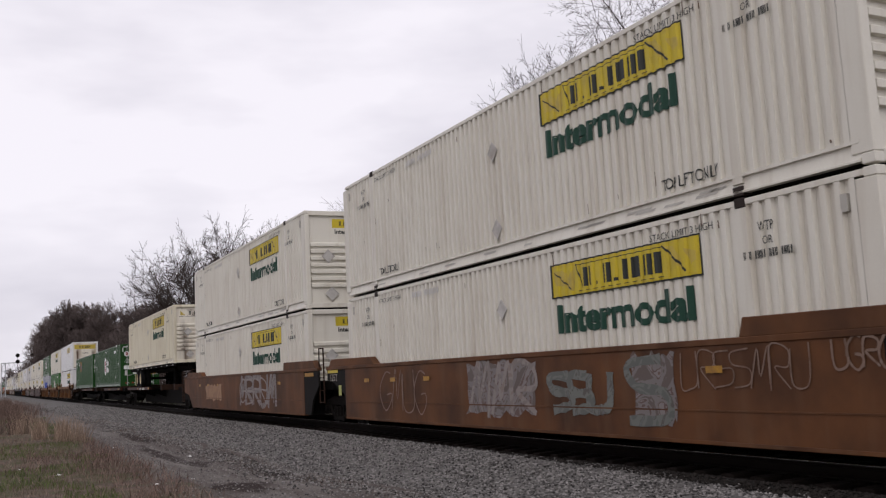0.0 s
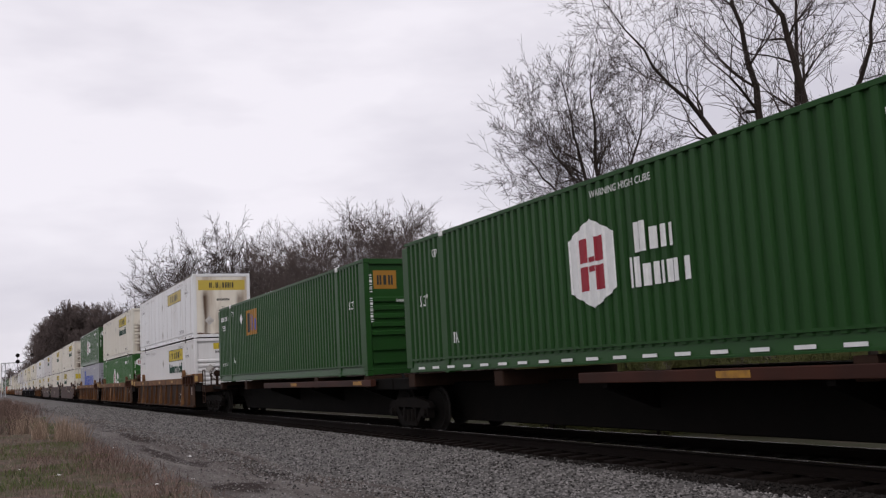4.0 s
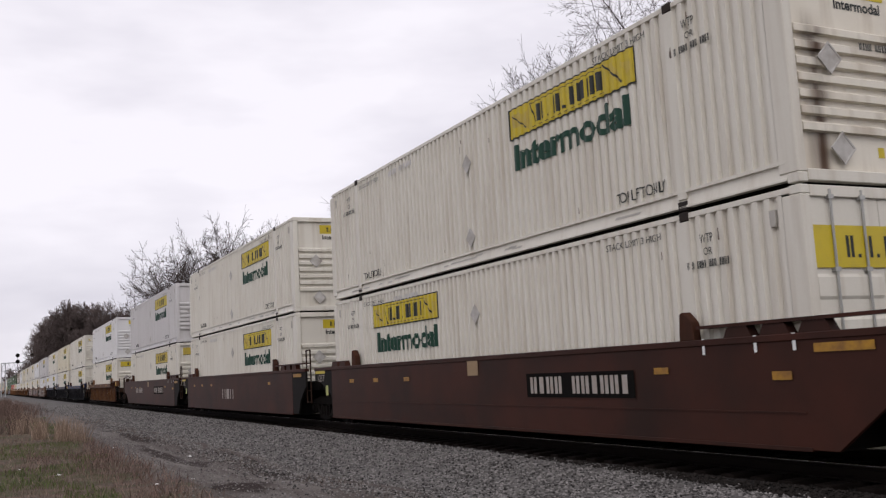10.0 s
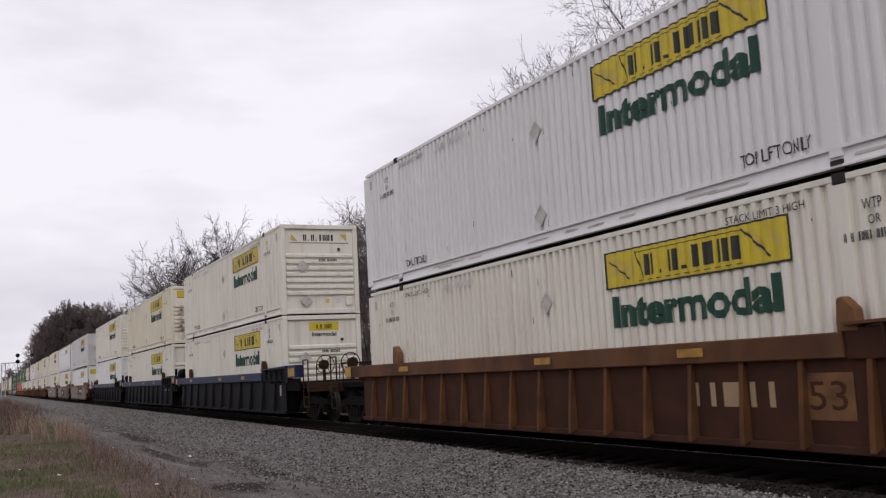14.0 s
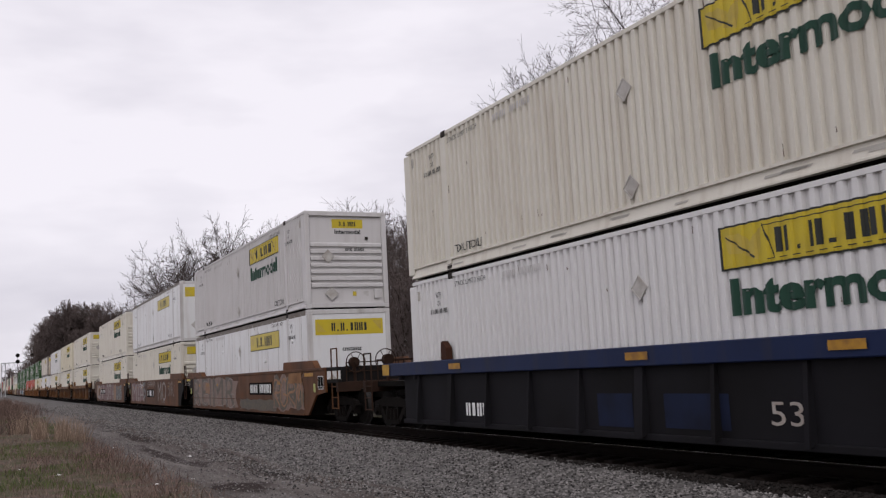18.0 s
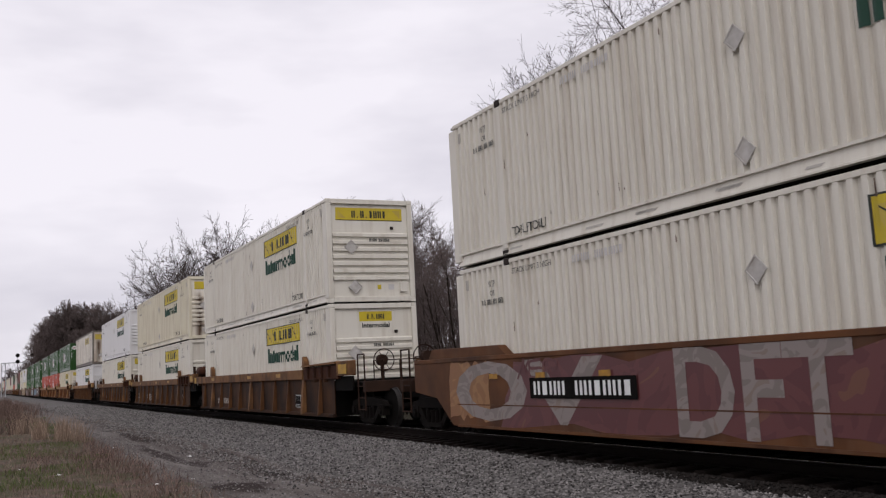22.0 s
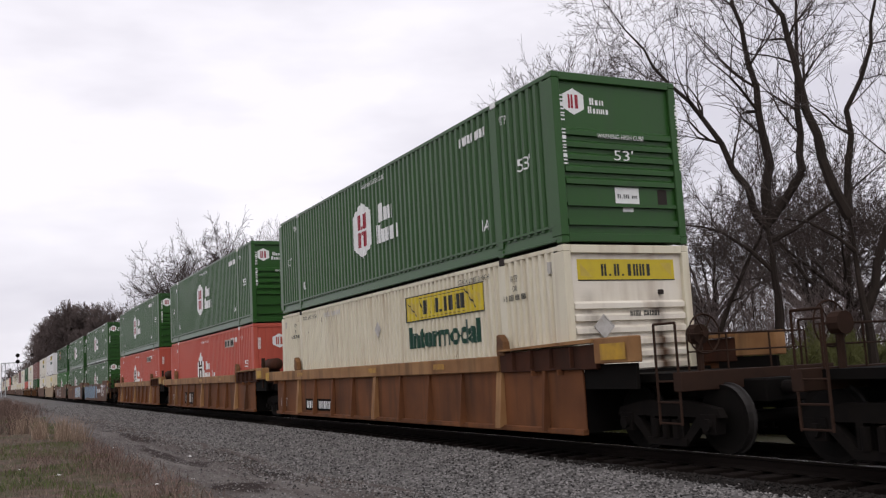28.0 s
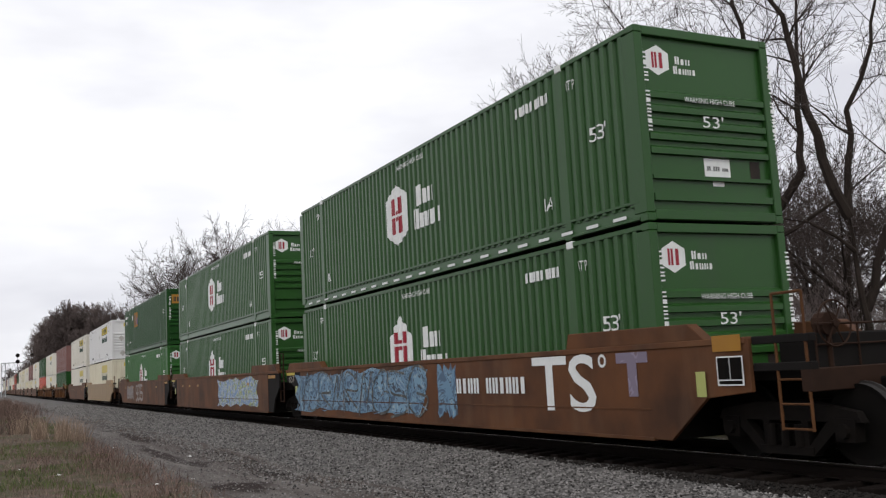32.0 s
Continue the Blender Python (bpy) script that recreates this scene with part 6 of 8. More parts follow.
def make_ground():
    def steps(points):
        out = []
        for (a, b, n) in points:
            out += [a + (b - a) * i / n for i in range(n)]
        return out + [points[-1][1]]
    xs = steps([(-900, -60, 8), (-60, -8, 10), (-8, 16, 110), (16, 60, 40), (60, 900, 10)])
    ys = steps([(-500, -10, 8), (-10, 6, 10), (6, 40, 130), (40, 120, 90), (120, 400, 40), (400, 2500, 12)])
    verts = [(x, y, height(x, y)) for y in ys for x in xs]
    nx = len(xs)
    faces = [(j * nx + i, j * nx + i + 1, (j + 1) * nx + i + 1, (j + 1) * nx + i) for j in range(len(ys) - 1) for i in range(nx - 1)]
    me = bpy.data.meshes.new("ground")
    me.from_pydata(verts, [], faces)
    for p in me.polygons:
        p.use_smooth = True
    me.materials.append(ground_material())
    tagged(new("ground", me), "grass bank, muddy gravel road and brushy field", "ground", kind="structure")


make_ground()

BALLAST = mat("grey_crushed_stone", (0.125, 0.118, 0.113), (0.075, 0.070, 0.066), 0.9, scale=1.2, amount=0.7, fine=24, bump=1.0, spread=0.45, world_space=True)
# Dark bed tone: oil on the stone plus the train's shade in the colour.
OILY_SHADED = mat("oily_train_shaded_stone", (0.013, 0.011, 0.010), (0.009, 0.008, 0.007), 0.9, scale=2, fine=20, bump=1.0, spread=0.5, world_space=True)


def stone_mat(name, lo, hi):
    """Loose stones: each island takes its own tone."""
    m = bpy.data.materials.new(name)
    m.use_nodes = True
    nt = m.node_tree
    b = nt.nodes["Principled BSDF"]
    b.inputs["Roughness"].default_value = 0.85
    b.inputs["Specular IOR Level"].default_value = 0.1
    g = nt.nodes.new("ShaderNodeNewGeometry")
    r = nt.nodes.new("ShaderNodeValToRGB")
    r.color_ramp.elements[0].color, r.color_ramp.elements[1].color = rgba(lo), rgba(hi)
    nt.links.new(g.outputs["Random Per Island"], r.inputs[0])
    nt.links.new(r.outputs[0], b.inputs["Base Color"])
    return m


STONE = stone_mat("crushed_stone", (0.026, 0.0245, 0.0235), (0.270, 0.255, 0.245))
# Same mix of oil and painted train shade for the loose stones.
DARK_STONE = stone_mat("oily_shaded_crushed_stone", (0.007, 0.006, 0.005), (0.026, 0.022, 0.020))


def toe(y):
    """Where the foot of the stone slope meets the road; it wanders along the line."""
    return 5.25 + 0.32 * noise.noise((y * 0.13, 1.7, 0)) + 0.16 * noise.noise((y * 0.7, 4.2, 0)) + 0.25 * math.exp(-((y - 11) / 3.0) ** 2)


def bed_height(x, y):
    a = toe(y)
    if x < 8.15:
        t = min(1.0, max(0.0, (x - a) / (8.15 - a)))
        return -0.44 + 0.26 * t ** 0.8
    if x < 8.35:
        return -0.18 - (x - 8.15) * 0.3
    if x < 11.1:
        return -0.24
    if x < 11.3:
        return -0.18
    return max(-0.9, -0.18 - (x - 11.3) * 0.35)


def make_ballast():
    ys = [-20 + i * 1.0 for i in range(26)] + [6 + i * 0.4 for i in range(160)] + [70 + i * 6 for i in range(40)] + [310 + 40 * i for i in range(30)]
    xs = [0.0, 0.08, 0.2, 0.35, 0.5, 0.65, 0.8, 0.9, 1.0]
    verts, faces = [], []
    row = xs + [8.6, 9.7, 10.8, 11.3, 12.0, 13.3]
    for y in ys:
        a = toe(y) - 0.05
        for k in row:
            x = a + (8.15 - a) * k if k <= 1.0 else k
            z = bed_height(x, y) + (0.02 * noise.noise((x * 3, y * 3, 0)))
            verts.append((x, y, z))
    n = len(row)
    faces = [(j * n + i, j * n + i + 1, (j + 1) * n + i + 1, (j + 1) * n + i) for j in range(len(ys) - 1) for i in range(n - 1)]
    me = bpy.data.meshes.new("ballast_bed")
    me.from_pydata(verts, [], faces)
    me.materials.append(BALLAST)
    me.materials.append(OILY_SHADED)
    # The near-black strip also stands for shade from the passing train.
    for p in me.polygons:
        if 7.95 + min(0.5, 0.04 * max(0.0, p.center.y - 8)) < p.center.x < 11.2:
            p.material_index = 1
    tagged(new("ballast_bed", me), "grey crushed stone bed under the track", "ballast", kind="structure")


make_ballast()


def make_stones():
    """Loose crushed stone on the slope, thick near the camera, as one scatter."""
    rnd = np.random.RandomState(4)
    ico = [(0, 0, 1), (0.9, 0, 0.2), (0.28, 0.85, 0.2), (-0.72, 0.53, 0.25), (-0.72, -0.53, 0.1), (0.28, -0.85, 0.2), (0, 0, -0.7)]
    tri = [(0, 1, 2), (0, 2, 3), (0, 3, 4), (0, 4, 5), (0, 5, 1), (6, 2, 1), (6, 3, 2), (6, 4, 3), (6, 5, 4), (6, 1, 5)]
    base, tri = np.array(ico), np.array(tri)

    def scatter(name, spots, size, material, label):
        spots, size = np.array(spots), np.array(size)
        n = len(spots)
        a = rnd.uniform(0, math.tau, n)
        k = base[None] * rnd.uniform(0.6, 1.25, (n, 7, 3)) * size[:, None, None] * np.array([1.2, 0.85, 0.8])
        c, sn = np.cos(a)[:, None], np.sin(a)[:, None]
        k = np.stack([k[:, :, 0] * c - k[:, :, 1] * sn, k[:, :, 0] * sn + k[:, :, 1] * c, k[:, :, 2]], 2)
        k += spots[:, None, :]
        k[:, :, 2] += 0.25 * size[:, None]
        me = bpy.data.meshes.new(name)
        me.from_pydata(k.reshape(-1, 3).tolist(), [], (tri[None] + 7 * np.arange(n)[:, None, None]).reshape(-1, 3).tolist())
        me.materials.append(material)
        tagged(new(name, me), label, "gravel", kind="stuff")

    def slope():
        y = 5.5 + 90 * rnd.uniform() ** 2.25
        a = toe(y)
        x = a + rnd.normal(0, 0.38) if rnd.uniform() < 0.22 else a - 0.05 + (8.45 - a) * rnd.uniform() ** 0.85
        return x, y, max(bed_height(x, y), height(x, y) if x < a else -9)
    slope_spots = [slope() for _ in range(62000)]
    # Stones past this line take the dark tone, painting the train's shade outwards.
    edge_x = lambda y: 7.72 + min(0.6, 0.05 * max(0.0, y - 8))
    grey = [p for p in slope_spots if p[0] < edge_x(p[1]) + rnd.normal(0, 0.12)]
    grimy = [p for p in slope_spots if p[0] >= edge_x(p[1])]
    scatter("shoulder_stones", grimy, [0.018 + 0.016 * rnd.uniform() for _ in grimy], DARK_STONE, "oily stone beside the ties, darkened further for the train's shade")
    scatter("ballast_stones", grey, [0.014 + 0.014 * rnd.uniform() + 0.0002 * p[1] for p in grey], STONE, "loose grey crushed stone on the slope")

    def between():
        y = 4.5 + 50 * rnd.uniform() ** 1.5
        x = 8.25 + 3.0 * rnd.uniform()
        return x, y, bed_height(x, y)
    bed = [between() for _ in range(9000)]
    scatter("track_stones", bed, [0.022 + 0.02 * rnd.uniform() for _ in bed], DARK_STONE, "oily stone between the ties, with the train's shade in its colour")

    def road():
        y = 11 + 40 * rnd.uniform() ** 1.6
        x = 2.4 + 3.0 * rnd.uniform() ** 0.8
        return x, y, height(x, y) - 0.004
    grit = [road() for _ in range(16000)]
    scatter("road_gravel", grit, [0.006 + 0.020 * rnd.uniform() ** 4 for _ in grit], STONE, "fine loose gravel on the dirt road")


make_stones()

# Tie and rail colours are lowered to include the shade under the train.
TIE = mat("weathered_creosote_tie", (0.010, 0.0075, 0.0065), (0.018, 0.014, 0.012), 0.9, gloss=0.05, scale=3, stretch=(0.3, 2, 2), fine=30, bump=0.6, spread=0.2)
RAIL = mat("rusty_shaded_rail_steel", (0.009, 0.0065, 0.0055), (0.006, 0.005, 0.0045), 0.85, 0.0, scale=4, gloss=0.05)
RAILHEAD = mat("polished_rail_head", (0.62, 0.61, 0.60), (0.5, 0.49, 0.48), 0.22, 0.95, scale=2, stretch=(1, 0.05, 1))


def make_track():
    track = thing("railway_track", "steel rails on dark wooden ties", "track", kind="structure")
    for x in (TRACK_X - 0.7555, TRACK_X + 0.7555):
        bm = bmesh.new()
        prism(bm, [(x - 0.075, -0.17), (x + 0.075, -0.17), (x + 0.075, -0.155), (x + 0.012, -0.13), (x + 0.012, -0.045), (x + 0.036, -0.035), (x + 0.036, -0.004),
                   (x - 0.036, -0.004), (x - 0.036, -0.035), (x - 0.012, -0.045), (x - 0.012, -0.13), (x - 0.075, -0.155)], "y", -60, 1600)
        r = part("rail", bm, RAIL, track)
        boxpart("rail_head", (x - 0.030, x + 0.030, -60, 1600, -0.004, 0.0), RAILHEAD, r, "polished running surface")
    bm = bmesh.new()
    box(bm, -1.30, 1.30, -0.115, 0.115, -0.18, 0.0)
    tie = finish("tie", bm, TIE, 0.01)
    bm = bmesh.new()
    for s in (-0.7555, 0.7555):
        box(bm, s - 0.18, s + 0.18, -0.095, 0.095, 0.0, 0.012)
    plate = finish("tie_plate", bm, RAIL)
    rnd = random.Random(2)
    for i in range(115):
        y = 3.2 + 0.51 * i
        t = part("tie", tie, None, track, at=pose(TRACK_X + rnd.uniform(-0.05, 0.05), y, -0.170, 0, 0, rnd.uniform(-1, 1)))
        part("tie_plate", plate, None, t, at=pose(0, 0, 0))
    bm = bmesh.new()
    for i in range(300):
        y = 3.2 + 0.51 * (115 + i)
        box(bm, TRACK_X - 1.3, TRACK_X + 1.3, y - 0.11, y + 0.11, -0.35, -0.17)
    tagged(part("tie_row", bm, TIE, track), "distant wooden ties", kind="stuff")


make_track()


# ---- grass and weeds ----
def make_grass():
    rnd = np.random.RandomState(9)

    def blades(name, n, place, hgt, wid, material, label, lean=0.35, seg=2):
        vs, fs = [], []
        k = 0
        for i in range(n):
            x, y = place()
            z = height(x, y) - 0.01
            h, w = hgt(x, y), wid()
            a = rnd.uniform(0, math.tau)
            dx, dy = math.cos(a) * w, math.sin(a) * w
            lx, ly = rnd.normal(0, lean, 2) * h
            vs += [(x - dx, y - dy, z), (x + dx, y + dy, z), (x + dx * 0.7 + lx * 0.35, y + dy * 0.7 + ly * 0.35, z + 0.55 * h), (x - dx * 0.7 + lx * 0.35, y - dy * 0.7 + ly * 0.35, z + 0.55 * h), (x + lx, y + ly, z + h)]
            fs += [(k, k + 1, k + 2, k + 3), (k + 3, k + 2, k + 4)]
            k += 5
        me = bpy.data.meshes.new(name)
        me.from_pydata(vs, [], fs)
        me.materials.append(material)
        tagged(new(name, me), label, "grass", kind="stuff")

    def bank():
        while True:
            y = 11 + 50 * rnd.uniform() ** 1.8
            x = rnd.uniform(-3.5, 3.2)
            if x < 2.9 + 0.6 * noise.noise((y * 0.4, x * 0.4, 0)):
                return x, y

    def patch(lo):
        def f():
            while True:
                x, y = bank()
                if noise.noise((x * 0.55, y * 0.30, 5.0)) > lo:
                    return x, y
        return f
    blades("green_grass", 26000, patch(0.0), lambda x, y: 0.05 + 0.07 * rnd.uniform(), lambda: 0.006, stone_mat("fresh_grass", (0.055, 0.078, 0.024), (0.13, 0.155, 0.060)), "short green grass on the bank")
    blades("dry_grass", 17000, bank, lambda x, y: 0.06 + 0.14 * rnd.uniform() ** 2, lambda: 0.005, stone_mat("dry_grass_straw", (0.085, 0.060, 0.048), (0.27, 0.20, 0.158)), "short dry straw coloured grass on the bank", 0.6)

    def clumps(spots, sx, sy):
        def f():
            cx, cy = spots[rnd.randint(len(spots))]
            return cx + rnd.normal(0, sx), cy + rnd.normal(0, sy)
        return f

    def along(n, x0, x1, y0, y1):
        return [(rnd.uniform(x0, x1), rnd.uniform(y0, y1)) for _ in range(n)]
    straw = along(3, 1.45, 1.7, 31.5, 34) + along(5, 2.0, 2.65, 29.5, 33) + along(2, 0.9, 1.4, 34, 37)
    blades("straw_clumps", 760, clumps(straw, 0.11, 0.30), lambda x, y: 0.88 * (0.35 + 0.65 * rnd.uniform()), lambda: 0.008, stone_mat("pale_straw_stalk", (0.15, 0.105, 0.078), (0.40, 0.30, 0.225)), "tall clumps of pale dry straw", 0.30)
    brush = along(16, -1.5, 1.3, 37, 46) + along(24, -1.5, 3.0, 46, 75) + along(50, -2.0, 3.4, 75, 160)
    blades("dead_brush", 5200, clumps(brush, 0.30, 0.8), lambda x, y: (1.15 if y < 75 else 0.9) * (0.3 + 0.7 * rnd.uniform()), lambda: 0.011, stone_mat("dead_reddish_stalk", (0.055, 0.038, 0.032), (0.21, 0.145, 0.118)), "dead reddish brown brush", 0.35)
    weeds = along(26, 1.7, 2.9, 17.5, 26) + along(10, 2.2, 2.9, 13.5, 18) + along(8, 2.5, 3.0, 26, 31) + along(12, -0.5, 1.6, 20, 30)
    blades("tall_weeds", 3200, clumps(weeds, 0.20, 0.55), lambda x, y: 0.26 * (0.25 + 0.9 * rnd.uniform() ** 1.8), lambda: 0.0055, stone_mat("dry_weed_stalk", (0.050, 0.033, 0.030), (0.25, 0.172, 0.142)), "dry reddish weeds along the road's edge", 0.5)
    sprigs = along(40, 4.5, 5.5, 14, 50)
    blades("road_weeds", 900, clumps(sprigs, 0.18, 0.5), lambda x, y: 0.05 + 0.10 * rnd.uniform(), lambda: 0.004, stone_mat("dead_sprig", (0.04, 0.03, 0.025), (0.15, 0.11, 0.085)), "sparse dead sprigs at the foot of the stones", 0.8)
    paper = mat("weathered_white_paper", (0.62, 0.61, 0.60), (0.45, 0.44, 0.42), 0.8, scale=9)
    for x, y, w in ((1.23, 18.9, 0.11), (4.38, 23.0, 0.13), (3.35, 17.3, 0.07), (2.55, 16.2, 0.06), (0.62, 20.4, 0.06), (3.1, 26.5, 0.09)):
        bm = bmesh.new()
        grid = [[bm.verts.new((w * (i - 1.5) / 3, w * 0.8 * (j - 1) / 2, 0.02 + 0.035 * rnd.uniform())) for i in range(4)] for j in range(3)]
        for j in range(2):
            for i in range(3):
                bm.faces.new((grid[j][i], grid[j][i + 1], grid[j + 1][i + 1], grid[j + 1][i]))
        ob = new("paper_scrap", finish("paper_scrap", bm, paper))
        ob.matrix_basis = pose(x, y, height(x, y), 0, 0, 90 * rnd.uniform())
        tagged(ob, "crumpled white scrap of paper on the ground", "litter", "paper scraps")


make_grass()

# ---- bare trees ----
BARK = mat("grey_brown_bark", (0.024, 0.018, 0.015), (0.042, 0.033, 0.027), 0.9, scale=4, stretch=(2, 2, 0.4), fine=30, bump=0.5, spread=0.2, gloss=0.1)
TWIG = mat("fine_twigs", (0.045, 0.034, 0.030), (0.065, 0.049, 0.043), 0.9, scale=2, bump=0)
PALE_TWIG = mat("pale_grey_brown_twigs", (0.085, 0.066, 0.060), (0.11, 0.088, 0.08), 0.9, scale=2, bump=0)
OLIVE_TWIG = mat("yellow_green_shoots", (0.085, 0.090, 0.028), (0.12, 0.115, 0.045), 0.9, scale=3, bump=0)
# Brown lightened so that distance haze sits in the colour; nearer thickets share it.
HAZE_TWIG = mat("hazed_brown_twigs", (0.110, 0.086, 0.080), (0.14, 0.11, 0.102), 0.9, scale=2, bump=0)


def bare_tree(name, seed, tall, label, trunk_r=0.2, bole=0.25, limbs=9, reach=0.36, rise=0.5, depth=4, lean=(0, 0), twig_mat=None, stems=1, min_r=0.006, forks=(), droop=0.0, density=1.0):
    """A leafless tree: a tapered trunk that carries limbs all the way up, each limb side branches, each of these twigs.
    bole: bare share of the trunk; reach: limb length as a share of the height; rise: how steeply limbs climb; forks: (height share, lean x, lean y, length share)."""
    rnd = random.Random(seed)
    solid, fine = ([], []), ([], [])

    def seg(store, p, q, r0, r1, sides):
        vs, fs = store
        d = q - p
        u = d.orthogonal().normalized()
        w = d.normalized().cross(u)
        k = len(vs)
        for c, r in ((p, r0), (q, r1)):
            for i in range(sides):
                a = i * math.tau / sides
                vs.append(c + (u * math.cos(a) + w * math.sin(a)) * r)
        for i in range(sides):
            fs.append((k + i, k + (i + 1) % sides, k + sides + (i + 1) % sides, k + sides + i))

    def branch(p, d, length, r, level, bare=0.25):
        n = (9, 7, 5, 4, 3)[min(level, 4)]
        store, sides = (solid, 8 if level == 0 else 5) if level < 2 else (fine, 4 if level == 2 else 3)
        step = length / n
        spin = rnd.uniform(0, math.tau)
        for i in range(n):
            f = (i + 1) / n
            wob = (0.035, 0.12, 0.14, 0.15, 0.16)[min(level, 4)]
            d = (d + Vector((rnd.gauss(0, wob), rnd.gauss(0, wob), rnd.gauss(0, wob * 0.7))) + Vector((0, 0, (0.10 * rise if level else 0.02) - droop * f * 0.1 * level))).normalized()
            q = p + d * step
            r1 = max(min_r, r * (1 - 0.8 / n) if level else r * (1 - 0.62 / n))
            seg(store, p, q, r, r1, sides)
            p, r = q, r1
            if f <= bare or level >= depth:
                continue
            count = (limbs / n if level == 0 else (1.5, 1.7, 1.5)[min(level - 1, 2)] * density)
            for _ in range(int(count) + (rnd.random() < count % 1)):
                spin += 2.4 + rnd.uniform(-0.5, 0.5)
                side = d.orthogonal().normalized()
                side.rotate(Matrix.Rotation(spin, 3, d))
                if level == 0:
                    tilt = 1.25 - 0.6 * rise - 0.35 * f
                    ln = tall * reach * (1.15 - 0.55 * f) * rnd.uniform(0.75, 1.2)
                else:
                    tilt = rnd.uniform(0.45, 0.85)
                    ln = length * (0.62 - 0.28 * f) * rnd.uniform(0.7, 1.25)
                branch(p, (d * math.cos(tilt) + side * math.sin(tilt)).normalized(), ln, max(min_r, r * (0.50 if level == 0 else 0.58)), level + 1, 0.12)

    for s in range(stems):
        a = math.tau * s / stems
        off = 0.25 if stems > 1 else 0.0
        d = Vector((lean[0] + off * math.cos(a) * rnd.uniform(0.5, 1.5), lean[1] + off * math.sin(a) * rnd.uniform(0.5, 1.5), 1)).normalized()
        start = Vector((off * math.cos(a), off * math.sin(a), -0.3))
        branch(start, d, tall * (0.86 if stems == 1 else rnd.uniform(0.6, 0.9)), trunk_r, 0, bole)
        for f, lx, ly, ls in forks:
            q = start + d * tall * 0.86 * f
            seg(solid, q - d * 0.3, q, trunk_r * 0.5, trunk_r * 0.62, 6)
            branch(q, Vector((lx, ly, 1)).normalized(), tall * ls, trunk_r * 0.62, 0, 0.2)
    tree = thing(name, label, "tree", "bare trees")
    for nm, (vs, fs), m in (("trunk", solid, BARK), ("crown", fine, twig_mat or TWIG)):
        me = bpy.data.meshes.new(nm)
        me.from_pydata([tuple(v) for v in vs], [], fs)
        me.materials.append(m)
        part(nm, me, None, tree)
    return tree


def limb_tree(name, seed, label, limbs, twig_mat=None, min_r=0.005, shoot=1.0, spacing=0.55, levels=5, gnarl=0.16, lift=0.10):
    """A leafless tree with drawn limbs: each limb is (radius at its foot, its line); side branches fork again and again down to twigs.
    shoot: length of the side branches; spacing: metres between them; lift: how strongly shoots turn up."""
    rnd = random.Random(seed)
    solid, fine = ([], []), ([], [])

    def seg(p, q, r0, r1):
        store, sides = (solid, 7) if r0 > 0.05 else (solid, 5) if r0 > 0.028 else (fine, 3)
        vs, fs = store
        d = q - p
        u = d.orthogonal().normalized()
        w = d.normalized().cross(u)
        k = len(vs)
        for c, r in ((p, r0), (q, r1)):
            for i in range(sides):
                a = i * math.tau / sides
                vs.append(c + (u * math.cos(a) + w * math.sin(a)) * r)
        for i in range(sides):
            fs.append((k + i, k + (i + 1) % sides, k + sides + (i + 1) % sides, k + sides + i))

    def aside(d, tilt, spin):
        side = d.orthogonal().normalized()
        side.rotate(Matrix.Rotation(spin, 3, d))
        return (d * math.cos(tilt) + side * math.sin(tilt)).normalized()

    def grow(p, d, length, r, level):
        n = 3 if level < 4 else 2
        for i in range(n):
            d = (d + Vector((rnd.gauss(0, gnarl), rnd.gauss(0, gnarl), rnd.gauss(0, gnarl * 0.7) + lift))).normalized()
            q = p + d * (length / n)
            r1 = max(min_r, r * 0.87)
            seg(p, q, r, r1)
            p, r = q, r1
            for _ in range(rnd.choice((0, 1, 1, 2)) if 0 < level < levels else 0):
                grow(p, aside(d, rnd.uniform(0.5, 0.95), rnd.uniform(0, math.tau)), length * rnd.uniform(0.45, 0.75), max(min_r, r * 0.42), max(level + 2, levels - 1))
        if level < levels:
            spin = rnd.uniform(0, math.tau)
            grow(p, aside(d, rnd.uniform(0.10, 0.34), spin), length * rnd.uniform(0.72, 0.9), max(min_r, r * 0.82), level + 1)
            grow(p, aside(d, rnd.uniform(0.42, 0.80), spin + math.pi + rnd.uniform(-0.6, 0.6)), length * rnd.uniform(0.55, 0.8), max(min_r, r * 0.66), level + 1)

    for radius, points, bare in limbs:
        ctrl = [Vector(points[0])] + [Vector(p) for p in points] + [Vector(points[-1]) * 2 - Vector(points[-2])]
        line = []
        for k in range(1, len(ctrl) - 2):
            p0, p1, p2, p3 = ctrl[k - 1:k + 3]
            m = max(2, int((p2 - p1).length / 0.6))
            for j in range(m):
                t = j / m
                c = 0.5 * (2 * p1 + (p2 - p0) * t + (2 * p0 - 5 * p1 + 4 * p2 - p3) * t * t + (3 * p1 - p0 - 3 * p2 + p3) * t ** 3)
                line.append(c + Vector((rnd.gauss(0, 0.05), rnd.gauss(0, 0.05), 0)) * (1 if line else 0))
        line.append(ctrl[-2])
        total = sum((q - p).length for p, q in zip(line, line[1:]))
        far, due = 0.0, total * bare
        for p, q in zip(line, line[1:]):
            f0, far = far / total, far + (q - p).length
            f1 = far / total
            seg(p, q, max(min_r, radius * (1 - 0.88 * f0 ** 0.8)), max(min_r, radius * (1 - 0.88 * f1 ** 0.8)))
            while far > due:
                due += spacing * rnd.uniform(0.6, 1.4)
                r = max(min_r, radius * (1 - 0.88 * f1 ** 0.8) * rnd.uniform(0.30, 0.55))
